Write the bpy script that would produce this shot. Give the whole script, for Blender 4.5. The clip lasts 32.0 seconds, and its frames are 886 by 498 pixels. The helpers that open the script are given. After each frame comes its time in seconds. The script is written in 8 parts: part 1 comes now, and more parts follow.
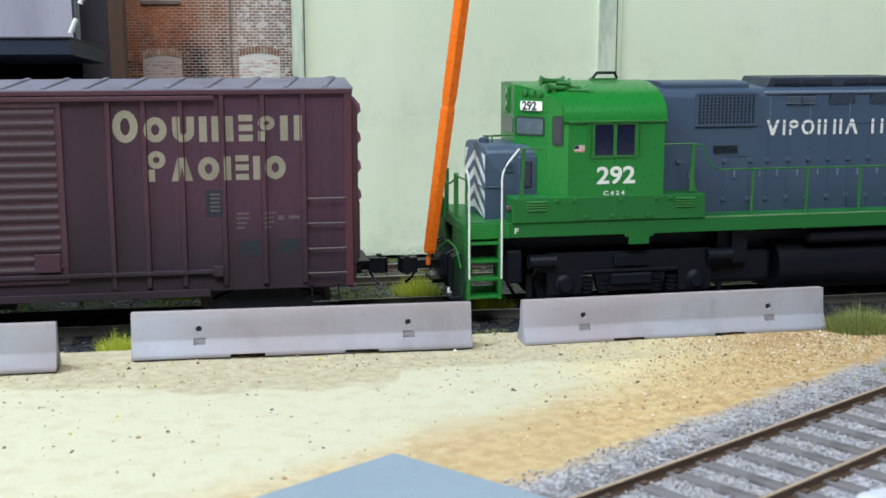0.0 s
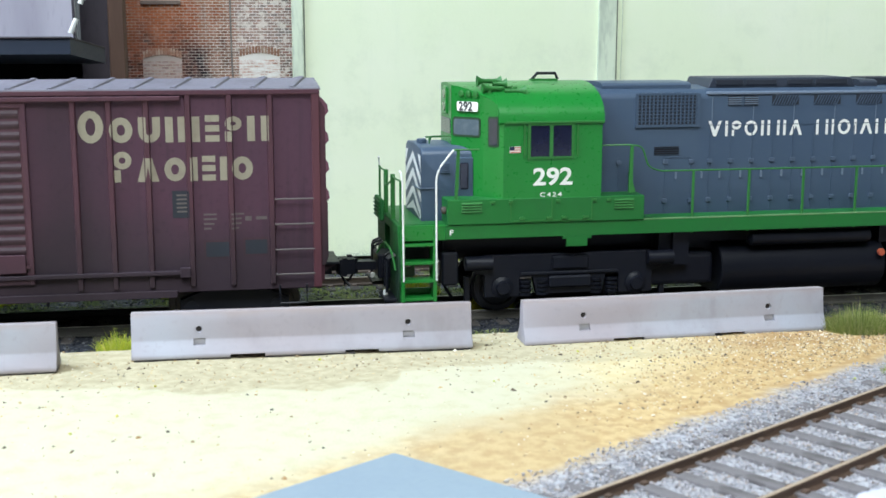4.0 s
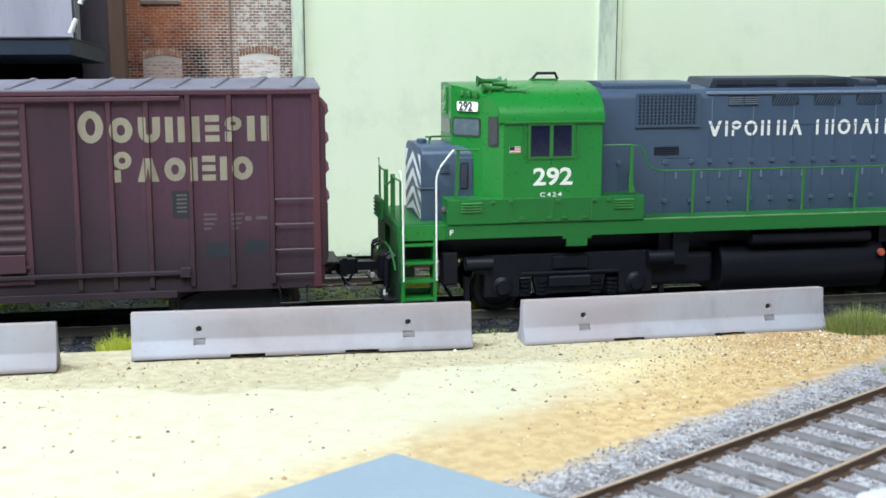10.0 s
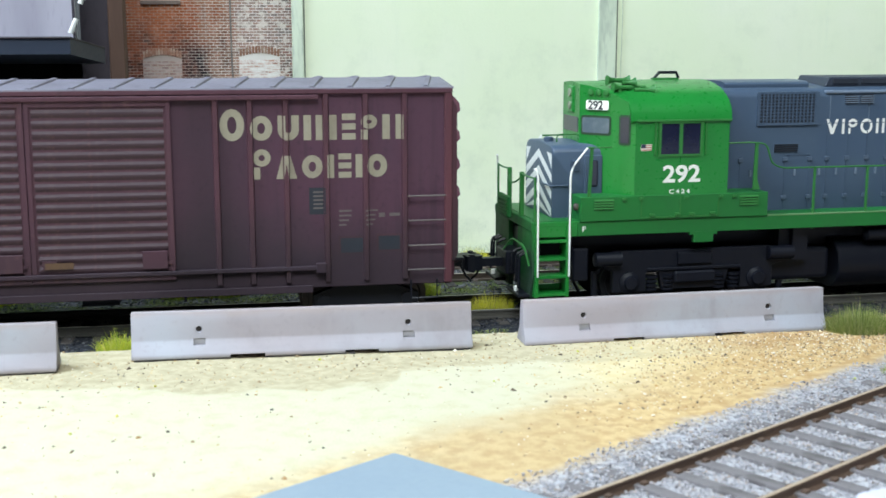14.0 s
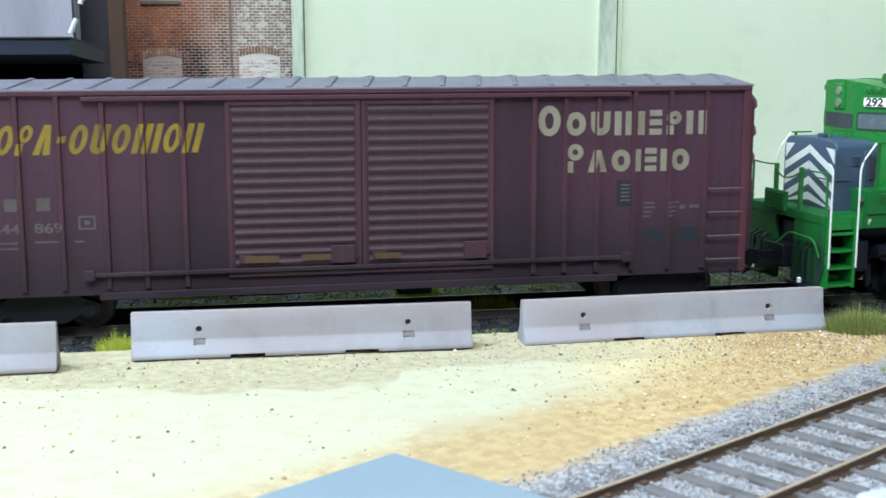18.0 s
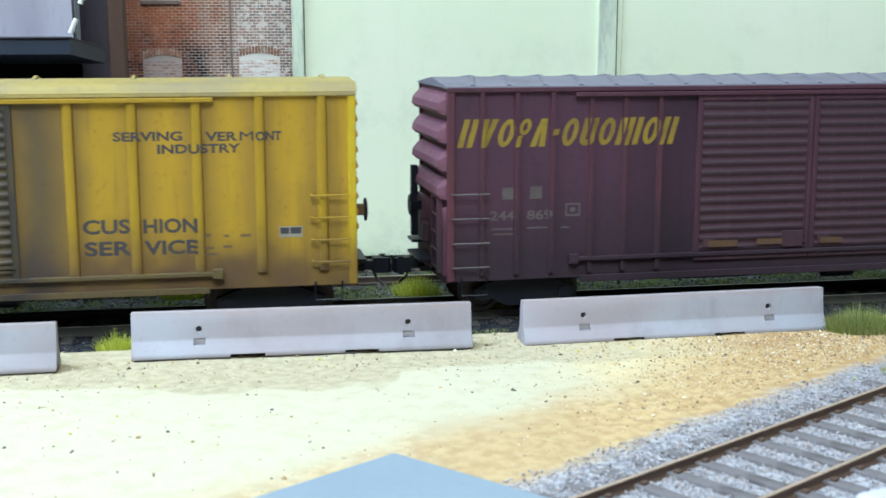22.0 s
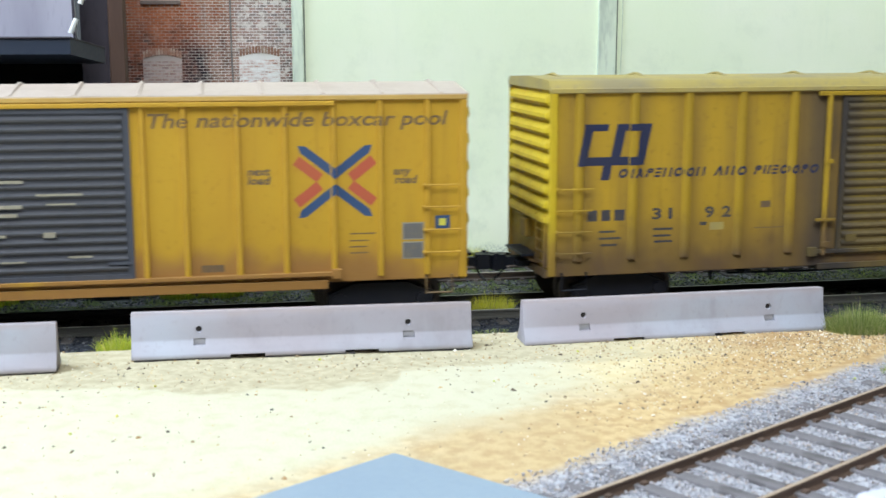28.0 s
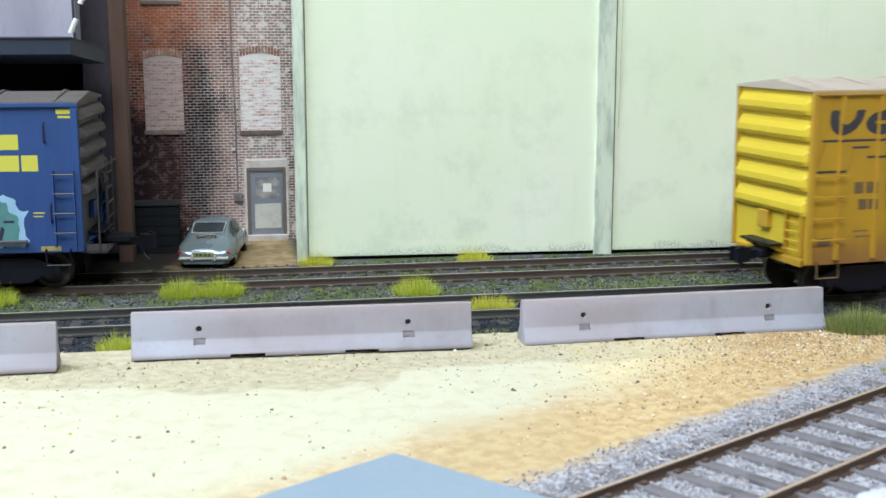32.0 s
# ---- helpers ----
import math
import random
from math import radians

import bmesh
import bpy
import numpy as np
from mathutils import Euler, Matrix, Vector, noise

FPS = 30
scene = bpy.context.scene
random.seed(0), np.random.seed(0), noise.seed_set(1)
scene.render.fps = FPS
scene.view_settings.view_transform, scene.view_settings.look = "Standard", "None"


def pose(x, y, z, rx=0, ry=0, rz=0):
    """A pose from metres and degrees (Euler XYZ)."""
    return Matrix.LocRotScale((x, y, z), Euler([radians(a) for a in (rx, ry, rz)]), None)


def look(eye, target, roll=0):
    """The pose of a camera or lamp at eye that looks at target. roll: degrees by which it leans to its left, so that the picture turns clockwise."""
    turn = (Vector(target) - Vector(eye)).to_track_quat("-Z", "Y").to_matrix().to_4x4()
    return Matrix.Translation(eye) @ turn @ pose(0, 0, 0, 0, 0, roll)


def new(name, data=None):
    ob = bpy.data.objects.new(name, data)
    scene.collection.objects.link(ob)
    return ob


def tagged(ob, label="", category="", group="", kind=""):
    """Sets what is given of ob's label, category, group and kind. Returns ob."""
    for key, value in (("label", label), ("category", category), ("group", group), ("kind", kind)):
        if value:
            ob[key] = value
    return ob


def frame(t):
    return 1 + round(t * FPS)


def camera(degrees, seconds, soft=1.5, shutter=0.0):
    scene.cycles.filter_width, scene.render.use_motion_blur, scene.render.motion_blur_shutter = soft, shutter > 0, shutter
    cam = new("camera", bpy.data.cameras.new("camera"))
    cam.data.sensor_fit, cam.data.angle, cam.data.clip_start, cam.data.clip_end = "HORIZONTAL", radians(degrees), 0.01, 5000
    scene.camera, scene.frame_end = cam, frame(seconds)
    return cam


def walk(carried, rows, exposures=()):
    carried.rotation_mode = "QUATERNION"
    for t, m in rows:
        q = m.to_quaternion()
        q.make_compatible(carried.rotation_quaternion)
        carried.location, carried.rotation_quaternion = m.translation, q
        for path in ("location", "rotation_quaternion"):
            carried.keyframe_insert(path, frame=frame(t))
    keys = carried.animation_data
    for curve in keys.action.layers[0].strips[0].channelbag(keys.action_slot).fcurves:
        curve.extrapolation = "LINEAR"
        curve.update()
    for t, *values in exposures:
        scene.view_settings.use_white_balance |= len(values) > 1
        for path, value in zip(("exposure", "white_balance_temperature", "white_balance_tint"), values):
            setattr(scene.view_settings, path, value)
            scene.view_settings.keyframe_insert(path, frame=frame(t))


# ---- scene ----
# Model railway in 1:87 scale. Work units are millimetres; part() turns them into metres.
MM = 0.001
cam = camera(40.0, 32.0, soft=1.5, shutter=0.4)
PITCH, TURN = radians(10.083), radians(10.518)
cam.data.dof.use_dof, cam.data.dof.focus_distance, cam.data.dof.aperture_fstop = True, 0.325, 60.0
EYE = Vector((0.0, -0.28669, 0.06541))
AHEAD = Vector((math.sin(TURN) * math.cos(PITCH), math.cos(TURN) * math.cos(PITCH), -math.sin(PITCH)))
VIEW = look(EYE, EYE + AHEAD, 0.0)
walk(cam, [(0.0, VIEW), (32.0, VIEW)],
     exposures=[(0.0, -0.28, 6450, 10), (1.7, -0.28, 6450, 10), (2.05, -0.18, 6400, 10), (2.5, 0.04, 6400, 9), (13.0, 0.04, 6400, 8), (17.0, 0.02, 6200, 5),
                (19.0, 0.0, 6000, 4), (22.0, 0.0, 5980, 5), (25.0, 0.0, 6200, 8), (30.0, 0.0, 6280, 10), (31.0, -0.02, 6280, 10), (32.0, -0.08, 6300, 11)])

# ---- light: two ceiling panels over the layout, in a closed room ----
world = bpy.data.worlds.new("room_air")
world.use_nodes = True
world.node_tree.nodes["Background"].inputs[0].default_value = (0.9, 0.95, 1.0, 1)
world.node_tree.nodes["Background"].inputs[1].default_value = 0.01
scene.world = world


def panel_light(x, y, z, sx, sy, watts, colour):
    data = bpy.data.lights.new("ceiling_panel_lamp", "AREA")
    data.shape, data.size, data.size_y, data.energy, data.color = "RECTANGLE", sx, sy, watts, colour
    ob = new("ceiling_panel_lamp", data)
    ob.matrix_world = pose(x, y, z)
    return ob


PANELS = [(-0.72, -0.16, 0.93, 0.60, 0.60, 20.0, (0.80, 0.98, 1.16)), (-0.10, -0.85, 0.93, 0.60, 0.60, 17.0, (0.91, 1.0, 1.01))]
for px_, py_, pz_, sx_, sy_, w_, tone_ in PANELS:
    panel_light(px_, py_, pz_ - 0.012, sx_ * 0.96, sy_ * 0.96, w_, tone_)


# ---- mesh helpers (millimetres) ----
def quad_box(bm, x0, x1, y0, y1, z0, z1):
    v = [bm.verts.new(c) for c in ((x0, y0, z0), (x1, y0, z0), (x1, y1, z0), (x0, y1, z0),
                                   (x0, y0, z1), (x1, y0, z1), (x1, y1, z1), (x0, y1, z1))]
    for f in ((0, 3, 2, 1), (4, 5, 6, 7), (0, 1, 5, 4), (1, 2, 6, 5), (2, 3, 7, 6), (3, 0, 4, 7)):
        bm.faces.new([v[i] for i in f])
    return v


def box(x0, x1, y0, y1, z0, z1, bevel=0.0, seg=1):
    bm = bmesh.new()
    quad_box(bm, x0, x1, y0, y1, z0, z1)
    if bevel:
        bmesh.ops.bevel(bm, geom=bm.edges[:], offset=bevel, segments=seg, affect="EDGES", profile=0.5)
    return bm


def boxes(rows, bevel=0.0):
    bm = bmesh.new()
    for r in rows:
        quad_box(bm, *r)
    if bevel:
        bmesh.ops.bevel(bm, geom=bm.edges[:], offset=bevel, segments=1, affect="EDGES", profile=0.5)
    return bm


def prism_into(bm, outline, a0, a1, axis="x"):
    """Extrude a closed outline between a0 and a1. axis x: outline in (y, z); y: (x, z); z: (x, y)."""
    def at(p, a):
        return {"x": (a, p[0], p[1]), "y": (p[0], a, p[1]), "z": (p[0], p[1], a)}[axis]
    lo = [bm.verts.new(at(p, a0)) for p in outline]
    hi = [bm.verts.new(at(p, a1)) for p in outline]
    n = len(outline)
    for i in range(n):
        bm.faces.new((lo[i], lo[(i + 1) % n], hi[(i + 1) % n], hi[i]))
    bm.faces.new(lo[::-1])
    bm.faces.new(hi)


def prism(outline, a0, a1, axis="x", bevel=0.0):
    bm = bmesh.new()
    prism_into(bm, outline, a0, a1, axis)
    bmesh.ops.recalc_face_normals(bm, faces=bm.faces[:])
    if bevel:
        bmesh.ops.bevel(bm, geom=bm.edges[:], offset=bevel, segments=1, affect="EDGES", profile=0.5)
    return bm


def tube_into(bm, pts, r, n=6):
    pts = [Vector(p) for p in pts]
    rings = []
    for i, p in enumerate(pts):
        d = (pts[min(i + 1, len(pts) - 1)] - pts[max(i - 1, 0)]).normalized()
        a = d.cross(Vector((0, 0, 1)) if abs(d.z) < 0.9 else Vector((1, 0, 0))).normalized()
        b = d.cross(a)
        rings.append([bm.verts.new(p + r * (math.cos(2 * math.pi * k / n) * a + math.sin(2 * math.pi * k / n) * b)) for k in range(n)])
    for u, v in zip(rings, rings[1:]):
        for k in range(n):
            bm.faces.new((u[k], u[(k + 1) % n], v[(k + 1) % n], v[k]))
    bm.faces.new(rings[0][::-1])
    bm.faces.new(rings[-1])


def tube(pts, r, n=6):
    bm = bmesh.new()
    tube_into(bm, pts, r, n)
    bmesh.ops.recalc_face_normals(bm, faces=bm.faces[:])
    return bm


def lathe_into(bm, profile, n=16, axis="y", c=(0, 0, 0)):
    """Turn a profile of (radius, along) round an axis through c."""
    rings = []
    for r, a in profile:
        ring = []
        for k in range(n):
            u, w = r * math.cos(2 * math.pi * k / n), r * math.sin(2 * math.pi * k / n)
            q = {"x": (a, u, w), "y": (u, a, w), "z": (u, w, a)}[axis]
            ring.append(bm.verts.new((q[0] + c[0], q[1] + c[1], q[2] + c[2])))
        rings.append(ring)
    for s, t in zip(rings, rings[1:]):
        for k in range(n):
            bm.faces.new((s[k], s[(k + 1) % n], t[(k + 1) % n], t[k]))
    bm.faces.new(rings[0][::-1])
    bm.faces.new(rings[-1])


def lathe(profile, n=16, axis="y", c=(0, 0, 0)):
    bm = bmesh.new()
    lathe_into(bm, profile, n, axis, c)
    bmesh.ops.recalc_face_normals(bm, faces=bm.faces[:])
    return bm


def to_mesh(name, bm, material, smooth=False):
    bmesh.ops.scale(bm, vec=(MM, MM, MM), verts=bm.verts[:])
    me = bpy.data.meshes.new(name)
    bm.to_mesh(me)
    bm.free()
    if smooth:
        me.shade_smooth()
        me.set_sharp_from_angle(angle=radians(38))
    for m in material if isinstance(material, (list, tuple)) else [material]:
        me.materials.append(m)
    return me


def part(name, bm, material, parent, label="", smooth=False, at=None):
    ob = new(name, to_mesh(name, bm, material, smooth) if isinstance(bm, bmesh.types.BMesh) else bm)
    ob.parent = parent
    if at is not None:
        ob.matrix_basis = at
    if label:
        tagged(ob, label)
    return ob


def mm(x, y, z, rx=0, ry=0, rz=0):
    return pose(x * MM, y * MM, z * MM, rx, ry, rz)


def thing(name, m, label, category, group="", kind=""):
    ob = new(name)
    ob.empty_display_size = 0.005
    ob.matrix_basis = m
    return tagged(ob, label, category, group, kind)


def solid(name, bm, material, label, category, group="", kind="", at=None, smooth=False):
    ob = new(name, to_mesh(name, bm, material, smooth))
    if at is not None:
        ob.matrix_basis = at
    return tagged(ob, label, category, group, kind)


# ---- materials ----
def nodes_of(name):
    m = bpy.data.materials.new(name)
    m.use_nodes = True
    nt = m.node_tree
    return m, nt, nt.nodes["Principled BSDF"]


def noise_node(nt, vec, scale, detail=4.0, rough=0.55):
    n = nt.nodes.new("ShaderNodeTexNoise")
    n.inputs["Scale"].default_value, n.inputs["Detail"].default_value, n.inputs["Roughness"].default_value = scale, detail, rough
    nt.links.new(vec, n.inputs["Vector"])
    return n.outputs[0]


def ramp(nt, value, lo, hi):
    n = nt.nodes.new("ShaderNodeMapRange")
    n.inputs["From Min"].default_value, n.inputs["From Max"].default_value = lo, hi
    n.interpolation_type = "SMOOTHSTEP"
    nt.links.new(value, n.inputs["Value"])
    return n.outputs[0]


def math_node(nt, op, a, b):
    n = nt.nodes.new("ShaderNodeMath")
    n.operation = op
    for i, v in enumerate((a, b)):
        if isinstance(v, (int, float)):
            n.inputs[i].default_value = v
        else:
            nt.links.new(v, n.inputs[i])
    return n.outputs[0]


def mix(nt, fac, a, b):
    n = nt.nodes.new("ShaderNodeMix")
    n.data_type = "RGBA"
    if isinstance(fac, (int, float)):
        n.inputs[0].default_value = fac
    else:
        nt.links.new(fac, n.inputs[0])
    for i, v in ((6, a), (7, b)):
        if isinstance(v, tuple):
            n.inputs[i].default_value = (*v[:3], 1)
        else:
            nt.links.new(v, n.inputs[i])
    return n.outputs[2]


def coords(nt, scale=(1, 1, 1), world_space=False):
    c = nt.nodes.new("ShaderNodeNewGeometry").outputs["Position"] if world_space else nt.nodes.new("ShaderNodeTexCoord").outputs["Object"]
    if scale == (1, 1, 1):
        return c
    m = nt.nodes.new("ShaderNodeMapping")
    m.inputs["Scale"].default_value = scale
    nt.links.new(c, m.inputs["Vector"])
    return m.outputs[0]


def bump(nt, bsdf, height, strength=0.3, distance=0.0002):
    b = nt.nodes.new("ShaderNodeBump")
    b.inputs["Strength"].default_value, b.inputs["Distance"].default_value = strength, distance
    nt.links.new(height, b.inputs["Height"])
    nt.links.new(b.outputs[0], bsdf.inputs["Normal"])


def paint(name, base, second=None, rough=0.55, metal=0.0, coarse=90.0, fine=900.0, amount=0.35, bumps=0.15, streak=1.0, spec=0.4):
    """A worn paint: base colour, patches of a second colour at a coarse and a fine scale, slight relief."""
    m, nt, b = nodes_of(name)
    second = second or tuple(c * 0.6 for c in base)
    v = coords(nt, (1, 1, streak)) if streak != 1.0 else coords(nt)
    big, small = noise_node(nt, v, coarse, 3), noise_node(nt, v, fine, 3)
    f = math_node(nt, "MULTIPLY", ramp(nt, big, 0.42, 0.72), amount)
    c = mix(nt, f, base, second)
    g = math_node(nt, "MULTIPLY", ramp(nt, small, 0.5, 0.75), amount * 0.6)
    c = mix(nt, g, c, second)
    nt.links.new(c, b.inputs["Base Color"])
    r = math_node(nt, "ADD", math_node(nt, "MULTIPLY", small, 0.2), rough - 0.1)
    nt.links.new(r, b.inputs["Roughness"])
    b.inputs["Metallic"].default_value = metal
    b.inputs["Specular IOR Level"].default_value = spec
    bump(nt, b, small, bumps, 0.00012)
    return m


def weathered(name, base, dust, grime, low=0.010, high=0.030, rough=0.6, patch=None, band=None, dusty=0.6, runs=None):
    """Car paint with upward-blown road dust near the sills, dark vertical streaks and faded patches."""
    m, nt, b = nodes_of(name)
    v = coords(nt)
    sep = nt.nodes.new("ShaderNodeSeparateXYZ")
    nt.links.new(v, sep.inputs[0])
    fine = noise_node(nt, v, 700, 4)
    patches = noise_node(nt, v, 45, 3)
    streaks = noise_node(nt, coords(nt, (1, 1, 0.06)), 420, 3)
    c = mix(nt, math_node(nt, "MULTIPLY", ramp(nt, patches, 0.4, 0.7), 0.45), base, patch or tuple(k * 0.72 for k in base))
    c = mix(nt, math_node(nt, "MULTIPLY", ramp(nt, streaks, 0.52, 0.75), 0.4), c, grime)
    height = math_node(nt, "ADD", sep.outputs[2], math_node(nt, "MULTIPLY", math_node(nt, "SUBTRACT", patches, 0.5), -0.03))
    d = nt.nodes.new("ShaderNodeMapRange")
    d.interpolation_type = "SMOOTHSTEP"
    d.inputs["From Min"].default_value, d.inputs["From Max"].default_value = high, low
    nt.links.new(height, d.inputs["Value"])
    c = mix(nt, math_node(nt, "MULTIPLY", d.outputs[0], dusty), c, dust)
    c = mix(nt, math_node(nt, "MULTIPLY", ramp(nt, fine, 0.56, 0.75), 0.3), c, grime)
    if band:
        # soot blown round the door opening: centre, half width, fade, strength (metres)
        off = math_node(nt, "ABSOLUTE", math_node(nt, "SUBTRACT", sep.outputs[0], band[0]), 0.0)
        off = math_node(nt, "ADD", off, math_node(nt, "MULTIPLY", math_node(nt, "SUBTRACT", patches, 0.5), 0.014))
        ring = math_node(nt, "ABSOLUTE", math_node(nt, "SUBTRACT", off, band[1]), 0.0)
        fade = nt.nodes.new("ShaderNodeMapRange")
        fade.interpolation_type = "SMOOTHSTEP"
        fade.inputs["From Min"].default_value, fade.inputs["From Max"].default_value = band[2], 0.0
        nt.links.new(ring, fade.inputs["Value"])
        c = mix(nt, math_node(nt, "MULTIPLY", fade.outputs[0], band[3]), c, band[4] if len(band) > 4 else tuple(k * 0.45 for k in grime))
    if runs:
        # grime beside the posts, mixed with their painted-in shade: first post, pitch, half width (metres), strength,
        # colour
        x = math_node(nt, "ABSOLUTE", sep.outputs[0], 0.0)
        x = math_node(nt, "SUBTRACT", x, runs[0] - runs[1] / 2)
        x = math_node(nt, "SUBTRACT", math_node(nt, "FLOORED_MODULO", x, runs[1]), runs[1] / 2)
        x = math_node(nt, "ADD", math_node(nt, "ABSOLUTE", x, 0.0), math_node(nt, "MULTIPLY", math_node(nt, "SUBTRACT", patches, 0.5), runs[2] * 1.6))
        wash = nt.nodes.new("ShaderNodeMapRange")
        wash.interpolation_type = "SMOOTHSTEP"
        wash.inputs["From Min"].default_value, wash.inputs["From Max"].default_value = runs[2], 0.0
        nt.links.new(x, wash.inputs["Value"])
        c = mix(nt, math_node(nt, "MULTIPLY", wash.outputs[0], runs[3]), c, runs[4])
    nt.links.new(c, b.inputs["Base Color"])
    nt.links.new(math_node(nt, "ADD", math_node(nt, "MULTIPLY", fine, 0.25), rough - 0.12), b.inputs["Roughness"])
    b.inputs["Specular IOR Level"].default_value = 0.35
    bump(nt, b, fine, 0.12, 0.00012)
    return m


def glow(name, colour, strength):
    m, nt, b = nodes_of(name)
    b.inputs["Base Color"].default_value = (*colour, 1)
    b.inputs["Emission Color"].default_value = (*colour, 1)
    b.inputs["Emission Strength"].default_value = strength
    return m


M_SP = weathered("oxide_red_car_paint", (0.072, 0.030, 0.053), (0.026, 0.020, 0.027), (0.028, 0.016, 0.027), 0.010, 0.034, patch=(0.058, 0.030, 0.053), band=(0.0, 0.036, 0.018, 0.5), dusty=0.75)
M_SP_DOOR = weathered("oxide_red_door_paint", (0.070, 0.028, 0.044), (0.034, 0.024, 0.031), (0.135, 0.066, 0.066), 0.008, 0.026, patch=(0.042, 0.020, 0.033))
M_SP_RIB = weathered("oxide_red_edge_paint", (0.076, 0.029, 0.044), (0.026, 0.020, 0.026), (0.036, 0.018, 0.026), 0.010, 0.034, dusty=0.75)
# lighter copy of the side red: light falling on the end is painted in
M_SP_END = weathered("lit_oxide_end_paint", (0.160, 0.066, 0.100), (0.052, 0.017, 0.028), (0.070, 0.026, 0.042), 0.020, 0.030, patch=(0.115, 0.044, 0.066), dusty=0.9)
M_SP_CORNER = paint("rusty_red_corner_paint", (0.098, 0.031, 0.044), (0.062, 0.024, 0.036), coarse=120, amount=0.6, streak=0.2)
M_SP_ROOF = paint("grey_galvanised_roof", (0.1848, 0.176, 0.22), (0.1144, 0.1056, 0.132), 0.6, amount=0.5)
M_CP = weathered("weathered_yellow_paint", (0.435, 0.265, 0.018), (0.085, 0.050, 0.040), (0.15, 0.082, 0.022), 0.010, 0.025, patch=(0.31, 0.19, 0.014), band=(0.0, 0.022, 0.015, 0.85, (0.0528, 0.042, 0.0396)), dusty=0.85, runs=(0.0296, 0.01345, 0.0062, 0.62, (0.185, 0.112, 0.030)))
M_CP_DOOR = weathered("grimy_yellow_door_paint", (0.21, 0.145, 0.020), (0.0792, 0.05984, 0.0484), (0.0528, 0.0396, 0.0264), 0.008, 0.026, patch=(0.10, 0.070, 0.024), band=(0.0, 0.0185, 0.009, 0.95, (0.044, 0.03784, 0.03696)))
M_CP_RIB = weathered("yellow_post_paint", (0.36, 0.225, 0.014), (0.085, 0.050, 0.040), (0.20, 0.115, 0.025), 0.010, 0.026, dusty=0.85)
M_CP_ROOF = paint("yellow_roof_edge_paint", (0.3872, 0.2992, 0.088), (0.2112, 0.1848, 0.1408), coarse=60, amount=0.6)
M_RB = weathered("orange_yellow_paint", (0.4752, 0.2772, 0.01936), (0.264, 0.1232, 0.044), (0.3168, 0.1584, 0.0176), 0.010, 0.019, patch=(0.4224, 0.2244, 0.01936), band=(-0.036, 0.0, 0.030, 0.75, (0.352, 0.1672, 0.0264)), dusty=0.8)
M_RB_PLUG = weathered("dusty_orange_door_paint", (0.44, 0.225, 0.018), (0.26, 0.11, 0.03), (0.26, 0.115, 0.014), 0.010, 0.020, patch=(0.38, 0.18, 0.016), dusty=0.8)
M_RB_RIB = paint("orange_yellow_post_paint", (0.4752, 0.2728, 0.022), (0.352, 0.176, 0.0176), amount=0.3)
M_RB_EAVE = paint("dusty_orange_eave_paint", (0.4928, 0.3168, 0.088), (0.3872, 0.22, 0.0528), amount=0.5)
# side orange made brighter, so the end's stronger light sits in the colour
M_RB_END = paint("lit_yellow_end_paint", (0.6336, 0.4576, 0.0264), (0.528, 0.3696, 0.0264), amount=0.2)
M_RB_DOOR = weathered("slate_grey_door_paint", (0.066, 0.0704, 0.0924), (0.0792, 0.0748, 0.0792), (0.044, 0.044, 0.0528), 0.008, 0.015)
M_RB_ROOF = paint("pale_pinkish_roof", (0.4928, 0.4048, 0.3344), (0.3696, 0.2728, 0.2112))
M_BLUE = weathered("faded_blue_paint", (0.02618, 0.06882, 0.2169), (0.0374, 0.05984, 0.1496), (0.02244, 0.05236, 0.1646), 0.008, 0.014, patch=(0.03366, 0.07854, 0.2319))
M_BLUE_ROOF = paint("brown_grey_roof", (0.132, 0.1144, 0.1056), (0.0792, 0.066, 0.0616), amount=0.6)
M_BLUE_END = paint("dusty_grey_end", (0.095, 0.082, 0.090), (0.048, 0.042, 0.048), amount=0.5)
M_BLACK = paint("dusty_black_underframe", (0.0050, 0.0062, 0.0130), (0.0100, 0.0108, 0.0170), 0.45, amount=0.5, spec=0.35)
# browns for the posts' right flanks: rust plus shade put into the colour
M_CP_FLANK = paint("rusty_shade_brown", (0.17, 0.085, 0.022), (0.30, 0.17, 0.02), 0.7, coarse=120, amount=0.8, streak=0.1)
M_RB_BROWN = paint("dull_orange_brown", (0.36, 0.18, 0.02), (0.44, 0.25, 0.02), 0.7, coarse=120, amount=0.7, streak=0.1)
# ends and corners: rust low down, brighter yellow with the light painted in
M_CP_END = weathered("rusty_lit_yellow_paint", (0.52, 0.37, 0.014), (0.16, 0.075, 0.03), (0.24, 0.12, 0.02), 0.012, 0.026, patch=(0.42, 0.27, 0.014), dusty=0.7)
M_GREEN_B = paint("dusty_green_enamel", (0.0140, 0.150, 0.030), (0.020, 0.112, 0.032), 0.45, amount=0.5, coarse=45, bumps=0.06)
M_BLACK_G = paint("satin_black", (0.0052, 0.0062, 0.0115), (0.0095, 0.0105, 0.0150), 0.42, spec=0.25)
M_WHEEL = paint("worn_steel_wheel", (0.088, 0.0748, 0.066), (0.0528, 0.044, 0.0396), 0.5, metal=0.4)
M_GREEN = paint("bright_green_enamel", (0.0135, 0.195, 0.030), (0.0115, 0.158, 0.026), 0.30, amount=0.35, coarse=60, bumps=0.05, spec=0.6)
M_GREEN_T = paint("green_trim_enamel", (0.030, 0.165, 0.036), (0.020, 0.115, 0.026), 0.45, amount=0.35, bumps=0.06)
